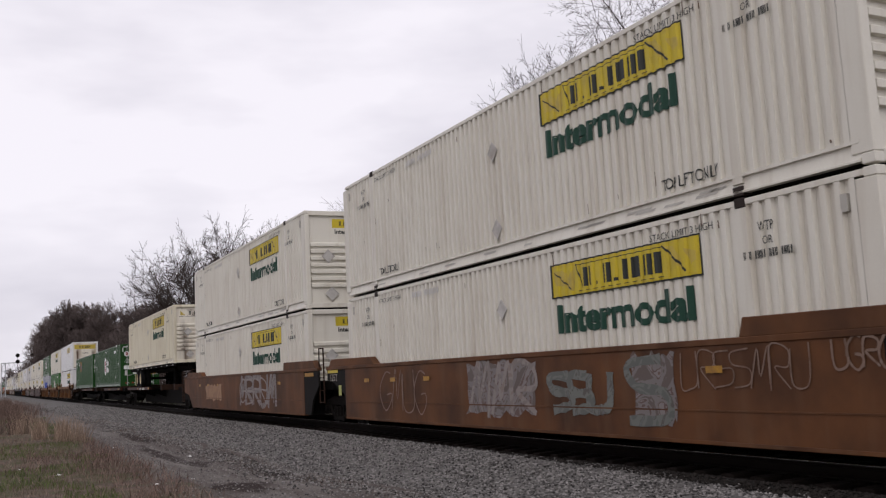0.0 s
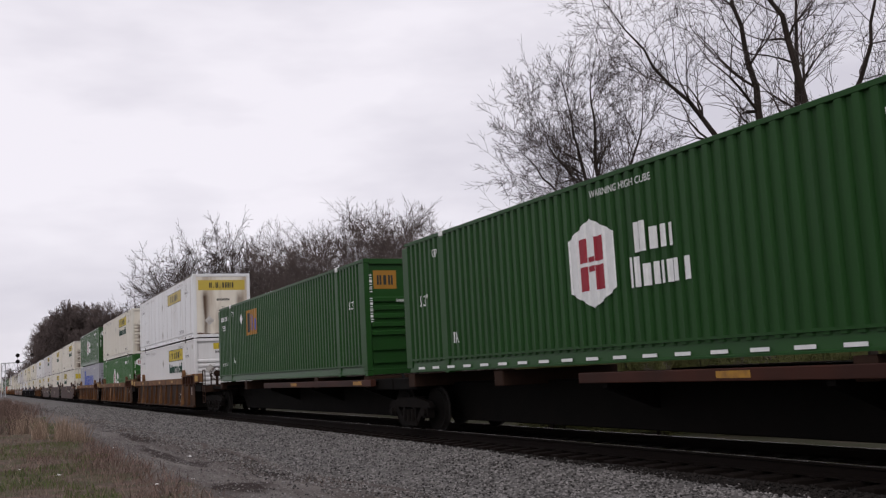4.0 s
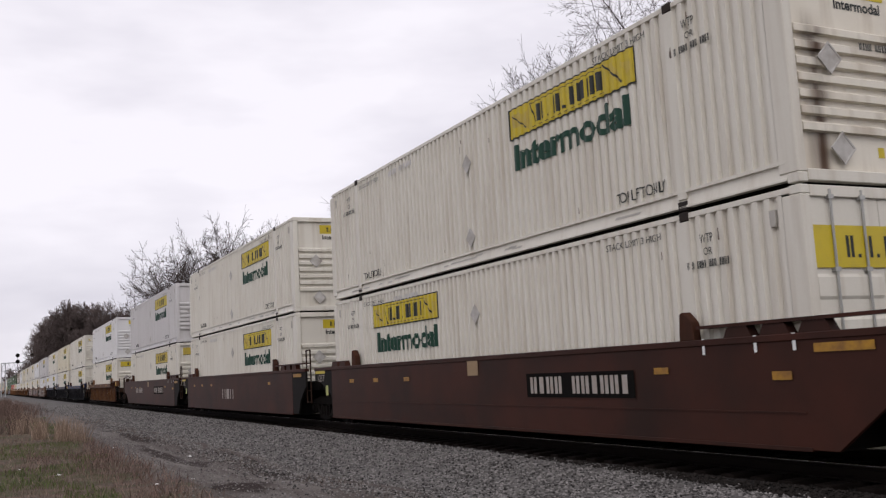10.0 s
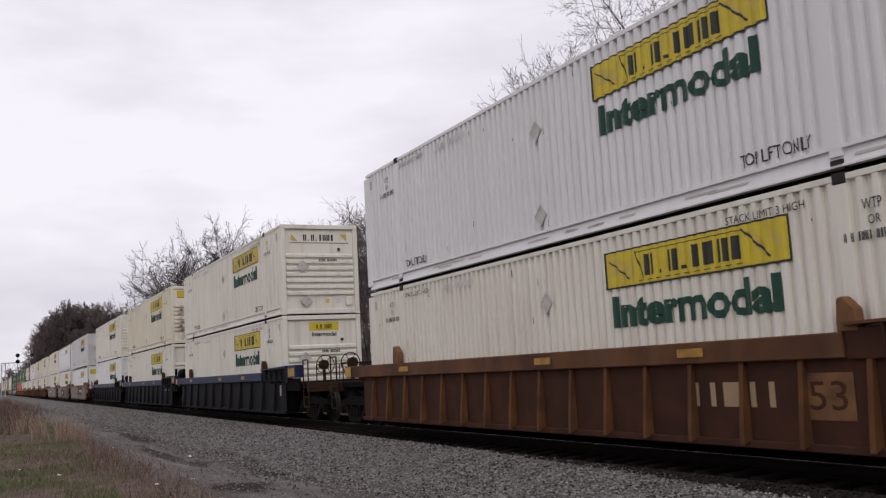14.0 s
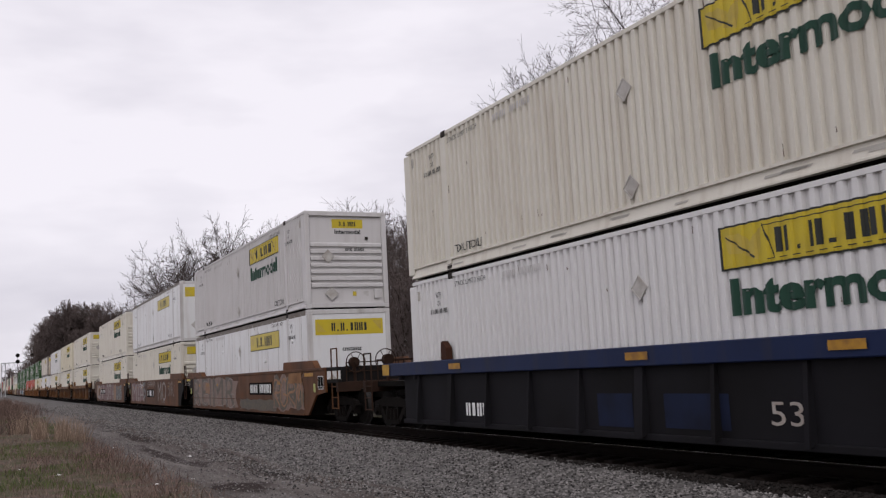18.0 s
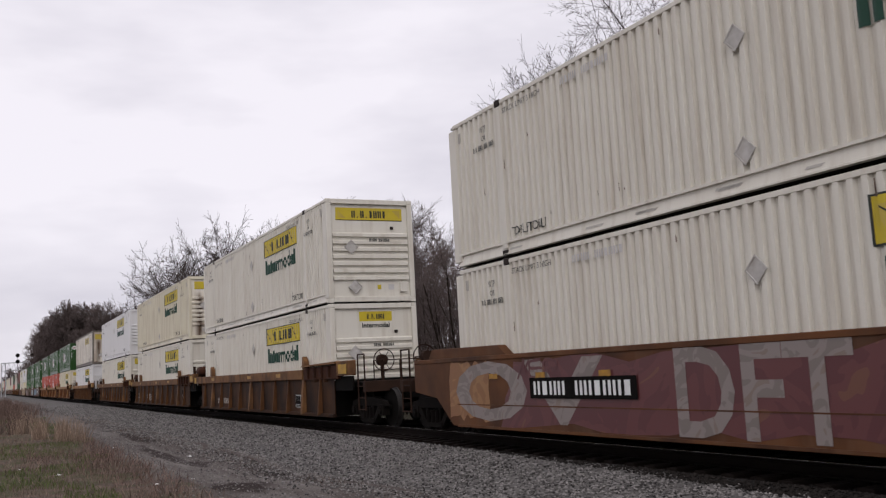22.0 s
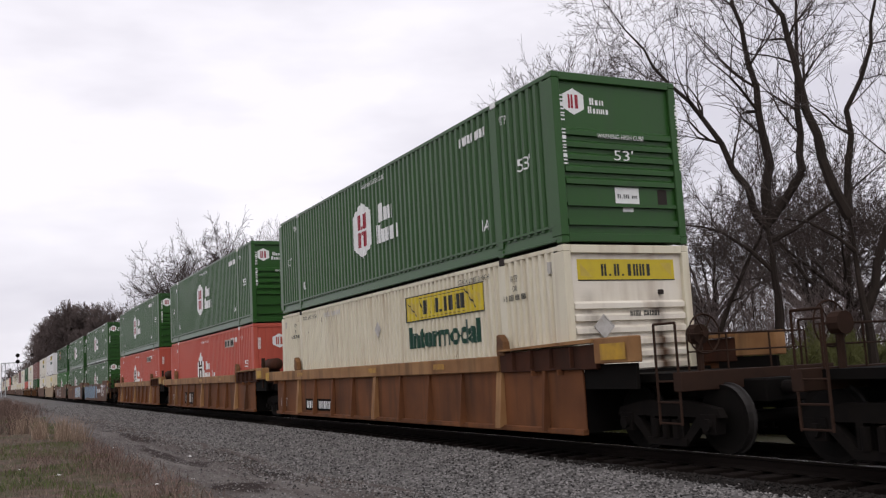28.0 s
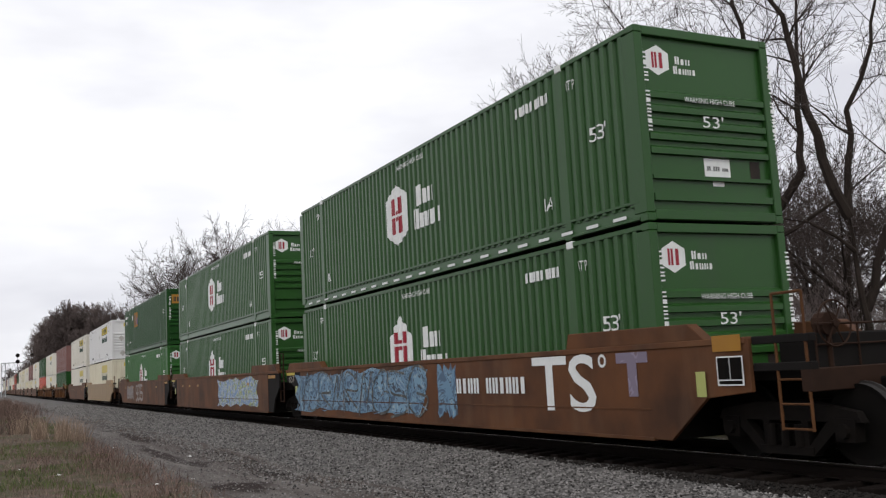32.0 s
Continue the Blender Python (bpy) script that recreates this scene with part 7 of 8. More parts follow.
                grow(q, aside((q - p).normalized(), rnd.uniform(0.6, 1.15), rnd.uniform(0, math.tau)), shoot * rnd.uniform(0.6, 1.15) * (1.1 - 0.45 * f1), r, rnd.choice((1, 1, 2)))
        grow(line[-1], (line[-1] - line[-2]).normalized(), shoot * 0.8, max(min_r, radius * 0.12), 2)
    tree = thing(name, label, "tree", "bare trees")
    for nm, (vs, fs), m in (("trunk", solid, BARK), ("crown", fine, twig_mat or TWIG)):
        me = bpy.data.meshes.new(nm)
        me.from_pydata([tuple(v) for v in vs], [], fs)
        me.materials.append(m)
        part(nm, me, None, tree)
    return tree


def fan_limbs(seed, tall, spread, clear, count, radius):
    """Limbs of a round crowned tree: a short trunk that opens into a fan."""
    rnd = random.Random(seed)
    out = [(radius, [(0, 0, -0.3), (rnd.uniform(-0.2, 0.2), rnd.uniform(-0.2, 0.2), clear), (rnd.uniform(-0.6, 0.6), rnd.uniform(-0.6, 0.6), tall * 0.80)], clear / tall * 1.3)]
    for i in range(count):
        a = math.tau * i / count + rnd.uniform(-0.3, 0.3)
        reach, top, start = spread * rnd.uniform(0.6, 0.95), tall * rnd.uniform(0.60, 0.80), clear * rnd.uniform(0.7, 1.25)
        ca, sa = math.cos(a), math.sin(a)
        out.append((radius * rnd.uniform(0.45, 0.65), [(0, 0, start), (reach * 0.42 * ca, reach * 0.42 * sa, start + (top - start) * 0.35), (reach * 0.8 * ca, reach * 0.8 * sa, start + (top - start) * 0.72), (reach * ca, reach * sa, top)], 0.3))
    return out


def plant(tree, x, y, turn=0, scale=1.0, first=False):
    m = Matrix.Translation((x, y, height(x, y) - 0.05)) @ Matrix.Rotation(radians(turn), 4, "Z")
    if first:
        tree.matrix_basis = m @ Matrix.Scale(scale, 4)
        return tree
    c = copy_thing(tree, m)
    c.scale = (scale, scale, scale)
    return c


def make_trees():
    # two tall trees close behind the line
    plant(limb_tree("tree", 3, "tall bare tree with a thick trunk and wide limbs", [
        (0.27, [(0, 0, -0.3), (0.05, 0.0, 3.0), (0.05, 0.0, 6.2)], 0.95),
        (0.13, [(0.0, 0.0, 5.6), (-0.55, 0.55, 7.4), (-1.1, 1.05, 9.0), (-2.3, 2.1, 11.3), (-2.9, 2.7, 12.8)], 0.22),
        (0.16, [(0.05, 0.0, 6.0), (0.12, -0.1, 8.3), (0.0, 0.05, 10.4), (-0.25, 0.25, 12.3), (-0.4, 0.3, 15.0)], 0.25),
        (0.15, [(0.05, 0.0, 5.8), (0.75, -0.75, 7.1), (0.80, -0.80, 9.6), (1.1, -1.1, 13.5)], 0.25),
        (0.08, [(0.0, 0.0, 4.4), (-0.9, 0.9, 5.6), (-2.3, 2.2, 6.1)], 0.2),
        (0.09, [(0.0, 0.0, 5.2), (1.2, -1.0, 6.0), (2.6, -2.2, 7.4)], 0.3)], min_r=0.0042, shoot=1.45, spacing=0.34, gnarl=0.16, lift=0.05), 20.0, 19.6, 0, 1, True)
    plant(limb_tree("tree", 8, "tall bare tree with a leaning forked trunk", [
        (0.20, [(0, 0, -0.3), (0.05, -0.02, 2.6), (-0.1, 0.08, 5.4)], 0.95),
        (0.15, [(-0.08, 0.06, 5.2), (-0.35, 0.40, 6.7), (-0.45, 0.52, 7.9), (-0.68, 0.78, 9.8), (-1.0, 1.1, 11.6), (-1.3, 1.4, 14.0)], 0.3),
        (0.10, [(-0.1, 0.06, 5.3), (0.12, -0.1, 7.8), (0.45, -0.55, 9.3), (0.8, -0.9, 12.5)], 0.2),
        (0.12, [(0.05, 0, 3.0), (0.4, -0.55, 5.0), (0.8, -1.1, 7.6), (1.0, -1.4, 11.0)], 0.3),
        (0.06, [(-0.05, 0.04, 4.4), (-0.7, 0.7, 5.2), (-1.6, 1.5, 5.4)], 0.3)], min_r=0.0042, shoot=1.25, spacing=0.42, gnarl=0.16, lift=0.05), 18.45, 15.35, 0, 1, True)
    plant(limb_tree("tree", 12, "bare round crowned tree with two stems and fine branches", [
        (0.30, [(0, 0, -0.3), (0.0, 0.0, 3.2), (-0.05, 0.05, 5.7)], 0.95),
        (0.19, [(-0.04, 0.05, 5.4), (-0.36, 0.30, 7.3), (-1.0, 0.76, 9.9), (-1.35, 1.0, 12.6), (-1.6, 1.2, 14.6)], 0.25),
        (0.20, [(0.0, 0.0, 5.4), (-0.36, 0.30, 8.9), (-0.62, 0.5, 11.0), (-0.6, 0.45, 15.2)], 0.28),
        (0.10, [(-0.5, 0.4, 8.0), (-1.9, 1.3, 9.4), (-3.1, 2.1, 11.2), (-3.7, 2.5, 12.3)], 0.2),
        (0.11, [(-0.3, 0.25, 8.4), (0.4, -0.4, 10.6), (1.0, -0.8, 12.4), (1.2, -0.9, 14.0)], 0.2),
        (0.08, [(-0.1, 0.1, 6.6), (0.9, -0.6, 8.2), (1.8, -1.3, 10.2)], 0.2),
        (0.08, [(-0.9, 0.7, 9.6), (-2.1, 1.6, 11.6), (-2.7, 2.0, 14.0)], 0.15),
        (0.06, [(-0.2, 0.2, 6.4), (-1.6, 1.0, 7.1), (-3.3, 2.2, 8.3)], 0.2)], min_r=0.0068, shoot=1.38, spacing=0.21, gnarl=0.11, lift=0.03), 25.9, 34.3, 0, 1.0, True)
    # a bent young tree and a dead standing trunk beside them
    plant(limb_tree("tree", 14, "small bare tree with a bent leaning trunk", [(0.13, [(-0.6, 0.6, -0.3), (-0.3, 0.3, 2.8), (0.1, -0.1, 4.3), (0.7, -0.6, 5.6), (1.1, -0.9, 8.0)], 0.35)], min_r=0.005, shoot=1.1, spacing=0.3), 20.6, 21.8, 0, 1, True)
    snag = thing("tree", "dead standing trunk without branches", "tree", "bare trees")
    bm = bmesh.new()
    for k in range(6):
        rod(bm, (0.02 * math.sin(2.0 * k), 0.02 * math.cos(1.7 * k), 1.2 * k), (0.02 * math.sin(2.0 * k + 2), 0.02 * math.cos(1.7 * k + 1.7), 1.2 * k + 1.2), 0.135 - 0.006 * k, 7, 0.129 - 0.006 * k)
    part("trunk", bm, BARK, snag)
    plant(snag, 20.86, 29.35, 0, 1.0, True)
    wide = limb_tree("tree", 21, "bare spreading tree in the row beyond the line", fan_limbs(5, 15.4, 5.6, 4.4, 8, 0.32), min_r=0.0125, shoot=1.75, spacing=0.55, gnarl=0.15, lift=0.05)
    plant(wide, 17.0, 84.0, 60, 1.02, True)
    slim = limb_tree("tree", 33, "slim pale bare tree in the row beyond the line", fan_limbs(9, 12.8, 3.0, 3.2, 5, 0.14), twig_mat=PALE_TWIG, min_r=0.0075, shoot=1.35, spacing=0.55, gnarl=0.18, lift=0.06)
    plant(slim, 22.0, 56.0, 0, 1.06, True)
    bush = bare_tree("thicket", 44, 5.0, "bare multi-stemmed thicket behind the track", 0.040, 0.1, 7, 0.34, 0.8, 3, stems=6, twig_mat=HAZE_TWIG, min_r=0.0055, density=0.8)
    plant(bush, 19.0, 27.0, 0, 0.7, True)
    far = bare_tree("tree", 55, 18.0, "dense brown bare tree far down the line", 0.3, 0.1, 20, 0.42, 0.6, 3, twig_mat=HAZE_TWIG, min_r=0.045, density=1.45)
    plant(far, 24.0, 305.0, 0, 1.25, True)
    shrub = bare_tree("shrub", 66, 2.6, "low yellow green shrub behind the track", 0.03, 0.05, 9, 0.40, 0.5, 3, stems=8, twig_mat=OLIVE_TWIG, min_r=0.007, density=1.25)
    plant(shrub, 18.6, 17.6, 0, 1.0, True)
    for x, y, s in ((15.6, 22.0, 0.7), (17.0, 21.0, 0.8), (16.6, 24.0, 0.85), (19.0, 24.5, 1.0), (20.5, 27.5, 1.1), (17.2, 27.0, 0.9), (21.5, 23.5, 1.0), (19.8, 18.2, 0.9), (17.8, 18.6, 0.8), (20.6, 17.2, 1.0), (22.5, 20.0, 1.1), (16.2, 25.6, 1.2), (18.4, 23.4, 1.2), (17.6, 25.2, 1.25), (19.6, 22.4, 1.1)):
        plant(shrub, x, y, 70 * x, s)
    rnd = random.Random(7)
    for x, y, s, turn in ((20.0, 83.5, 1.08, 200), (22.2, 84.5, 0.95, 310), (24.0, 92, 1.0, 20), (17.2, 100, 0.86, 120), (20.5, 118, 0.80, 250), (18.0, 136, 0.74, 40), (21.5, 140, 0.82, 170)):
        plant(wide, x, y, turn, s)
    for x, y, s in ((19.3, 67.5, 0.98), (21.0, 70, 1.05), (19.4, 62.0, 1.0), (22.5, 66, 1.08), (19.9, 56.8, 0.93), (21.3, 58.6, 0.98), (24.5, 60, 1.1), (23.6, 54.5, 0.98), (22.8, 52.8, 0.88), (25.5, 57, 1.05), (21.6, 48.5, 0.78), (24.5, 50, 0.86), (23.5, 76, 1.1), (27, 63, 1.1)):
        plant(slim, x, y, rnd.uniform(0, 360), s)
    for x, y, s in ((21, 33, 0.75), (20.1, 43.6, 1.55), (20.2, 39.2, 1.6), (20.6, 36.7, 1.5), (22.4, 38.0, 1.5), (21.5, 45.5, 1.6), (22.8, 44, 1.7), (19.2, 47, 1.2), (18.6, 42, 0.9), (18.0, 36, 0.6), (27, 25, 0.8), (30, 29, 1.0), (22, 24.5, 0.6), (28, 33, 1.1), (33, 34, 1.2), (16.8, 21, 0.4), (17.5, 24, 0.45),
                    (19, 55, 1.3), (18.5, 66, 1.5), (18, 80, 1.5), (17, 95, 1.6), (34, 29, 1.1), (38, 33, 1.2), (31, 24, 0.7), (36, 40, 1.3), (25.5, 31, 0.7), (27, 33, 0.8), (28.5, 30, 0.75), (32, 29, 0.8), (29.5, 35, 0.9), (28, 37.5, 0.85), (26, 30, 0.8), (24, 21, 0.45), (20, 22, 0.4), (21, 60, 1.5), (20, 72, 1.6), (19, 88, 1.6), (17.6, 73, 1.4), (16.4, 84, 1.5), (23, 50, 1.4), (20, 51, 1.3), (16.0, 100, 1.7), (15.6, 112, 1.8), (18, 108, 1.9), (30, 36, 1.2), (40, 40, 1.4), (44, 36, 1.4), (27, 45, 1.4)):
        plant(bush, x, y, rnd.uniform(0, 360), s)
    for x, y, s in ((35, 30, 0.80), (38, 42, 0.8), (46, 42, 0.9), (50, 46, 1.0)):
        plant(wide, x, y, rnd.uniform(0, 360), s)
    for x, y, s in ((16.5, 292, 1.02), (19.5, 300, 1.22), (22.5, 296, 1.28), (26.0, 300, 1.26), (29.0, 296, 1.24), (32, 292, 1.22), (18.0, 312, 1.1), (24.0, 320, 1.3), (28, 318, 1.28), (33, 300, 1.2), (36, 280, 1.1), (34, 250, 1.0), (32, 226, 0.92), (30, 200, 0.84), (27, 182, 0.78), (25, 166, 0.74),
                    (20, 430, 0.72), (24, 460, 0.8), (17, 480, 0.7), (30, 520, 0.9), (22, 600, 0.9), (36, 560, 1.0), (15, 700, 0.8), (42, 420, 0.9)):
        plant(far, x, y, rnd.uniform(0, 360), s)


make_trees()


# ---- house beyond the trees, signal bridge far down the line ----
def make_house():
    wall, roof = mat("white_siding", (0.52, 0.52, 0.50), (0.44, 0.44, 0.42), 0.7, scale=2), mat("grey_shingles", (0.16, 0.155, 0.155), (0.12, 0.115, 0.11), 0.85, scale=6)
    h = thing("house", "small white house with a grey roof behind the trees", "house")
    bm = bmesh.new()
    prism(bm, [(-4.0, 0.0), (4.0, 0.0), (4.0, 3.3), (0.0, 5.9), (-4.0, 3.3)], "x", -7, 7)
    part("wall", bm, wall, h)
    for s in (-1, 1):
        bm = bmesh.new()
        prism(bm, [(s * 4.45, 2.98), (s * 4.45, 3.14), (0.0, 6.12), (0.0, 5.92)], "x", -7.4, 7.4)
        part("roof", bm, roof, h)
    for x in (-3.5, 0.5, 3.8):
        w = boxpart("window", (x, x + 1.0, -4.03, -3.96, 1.0, 2.1), mat("dark_pane", (0.03, 0.035, 0.04), None, 0.1), h)
        bm = bmesh.new()
        for a in (0, 0.48, 0.95):
            box(bm, x + a - 0.02, x + a + 0.06, -4.06, -4.0, 0.95, 2.15)
        part("frame", bm, wall, w)
    h.matrix_basis = pose(34.0, 50.0, -0.6, 0, 0, -34)


make_house()


def make_signals():
    steel = mat("galvanised_steel", (0.42, 0.43, 0.44), (0.34, 0.35, 0.36), 0.5, 0.6)
    g = thing("signal_bridge", "galvanised steel signal bridge over the line", "signal")
    for a in (-5.2, 5.6):
        bm = bmesh.new()
        for dx in (0, 1.1):
            rod(bm, (a + dx, 0, -1), (a + dx, 0, 9.6), 0.14, 6)
        for k in range(9):
            rod(bm, (a, 0, k * 1.05), (a + 1.1, 0, k * 1.05 + 1.05), 0.06, 4)
        part("leg", bm, steel, g)
    bm = bmesh.new()
    for z in (7.3, 9.6):
        for dy in (0, 1.2):
            rod(bm, (-5.2, dy, z), (6.7, dy, z), 0.12, 6)
    for k in range(9):
        a = -5.2 + k * 1.32
        rod(bm, (a, 0, 7.3), (a + 0.66, 0, 9.6), 0.07, 4)
        rod(bm, (a + 0.66, 0, 9.6), (a + 1.32, 0, 7.3), 0.07, 4)
    part("truss", bm, steel, g)
    for x in (-0.85, 3.2):
        for z in (9.9, 11.7):
            bm = bmesh.new()
            lathe(bm, [(-0.35, 0.1), (-0.3, 0.60), (-0.22, 0.60), (-0.22, 0.26), (0.3, 0.26)], "y", 18, (x, -0.3, z))
            part("signal_head", bm, M["black"], g, "round black signal head")
        bm = bmesh.new()
        rod(bm, (x, 0, 7.3), (x, 0, 12.2), 0.09, 6)
        part("mast", bm, steel, g)
    g.matrix_basis = pose(9.708, 308, 0)


make_signals()


# ---- the train: far end of each load along the line at the clip's start, its boxes and its car ----
def train():
    movers = []
    EVEN = [-7.5 + 1.5 * i for i in range(11)]
    CLOSE = [-8.2 + 0.93 * i for i in range(18)]
    HEAVY = (-6.0, 0.0, 6.0)
    R1 = [("patch", -7.9, 0.75, 0.18, 0.32, "dull_ink"), ("bars", "BBBB BBBBBB", 5.3, 0.44, 2.2, 0.2, "dull_ink")]
    R2 = [("bars", "BBB", 3.9, 0.42, 2.0, 0.36, "dull_ink"), ("frame", -5.1, 0.42, 0.5, 0.36)]
    R3 = [("words", "53", -0.8, 0.44, 0.45, 0.24, "rust"), ("bars", "BBBB BBBBBB", 5.28, 0.44, 2.2, 0.2, "dull_ink"), ("words", "125-T", 7.05, 0.52, 0.80, 0.28, "dull_ink"), ("words", "53", 4.75, 0.52, 0.62, 0.42, "casting")]
    dash = [("patch", y, 1.10, 0.30, 0.09, "reflector") for y in (6.6, 5.0, 3.2, -5.4)] + [("patch", -8.2, 1.30, 0.8, 0.10, "reflector")]
    S1 = dash + [("plate", "BBBB BBBBBB", -2.1, 0.84, 2.75, 0.27, "dull_ink"), ("patch", 0.15, 1.17, 0.42, 0.34, "tan"), ("patch", -7.55, 1.0, 0.3, 0.1, "reflector")] + [
        ("patch", y, 1.33, 0.05, 0.2, "white_ink") for y in (-6.4, -7.3, -7.9)]
    S2 = dash + [("plate", "BBB", 1.2, 0.66, 2.3, 0.3, "white_ink")]
    S3 = dash + [("plate", "BBBB BBBBBB", -2.05, 0.84, 2.65, 0.28, "white_ink"), ("frame", -9.4, 0.94, 0.46, 0.36), ("patch", -9.0, 0.86, 0.18, 0.24, "lime"), ("patch", -6.6, 1.12, 1.3, 0.3, "ochre")]

    def ochre(near, far, place, spec, label="ochre and brown ribbed well car with darker dirt streaked panels"):
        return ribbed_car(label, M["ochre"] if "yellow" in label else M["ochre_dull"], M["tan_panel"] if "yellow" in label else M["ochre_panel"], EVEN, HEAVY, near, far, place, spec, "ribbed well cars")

    def blue(near, far, place, spec):
        return ribbed_car("navy blue ribbed well car with dark panels", M["navy"], M["navy_panel"], EVEN, HEAVY, near, far, place, spec, "blue well cars")

    def flatcar(near, far, place, spec, paint="brown", pointed=False, sprays=(), label="brown smooth sided well car with graffiti"):
        return smooth_car(label, M[paint], near, far, place, spec, "smooth well cars", pointed, sprays)

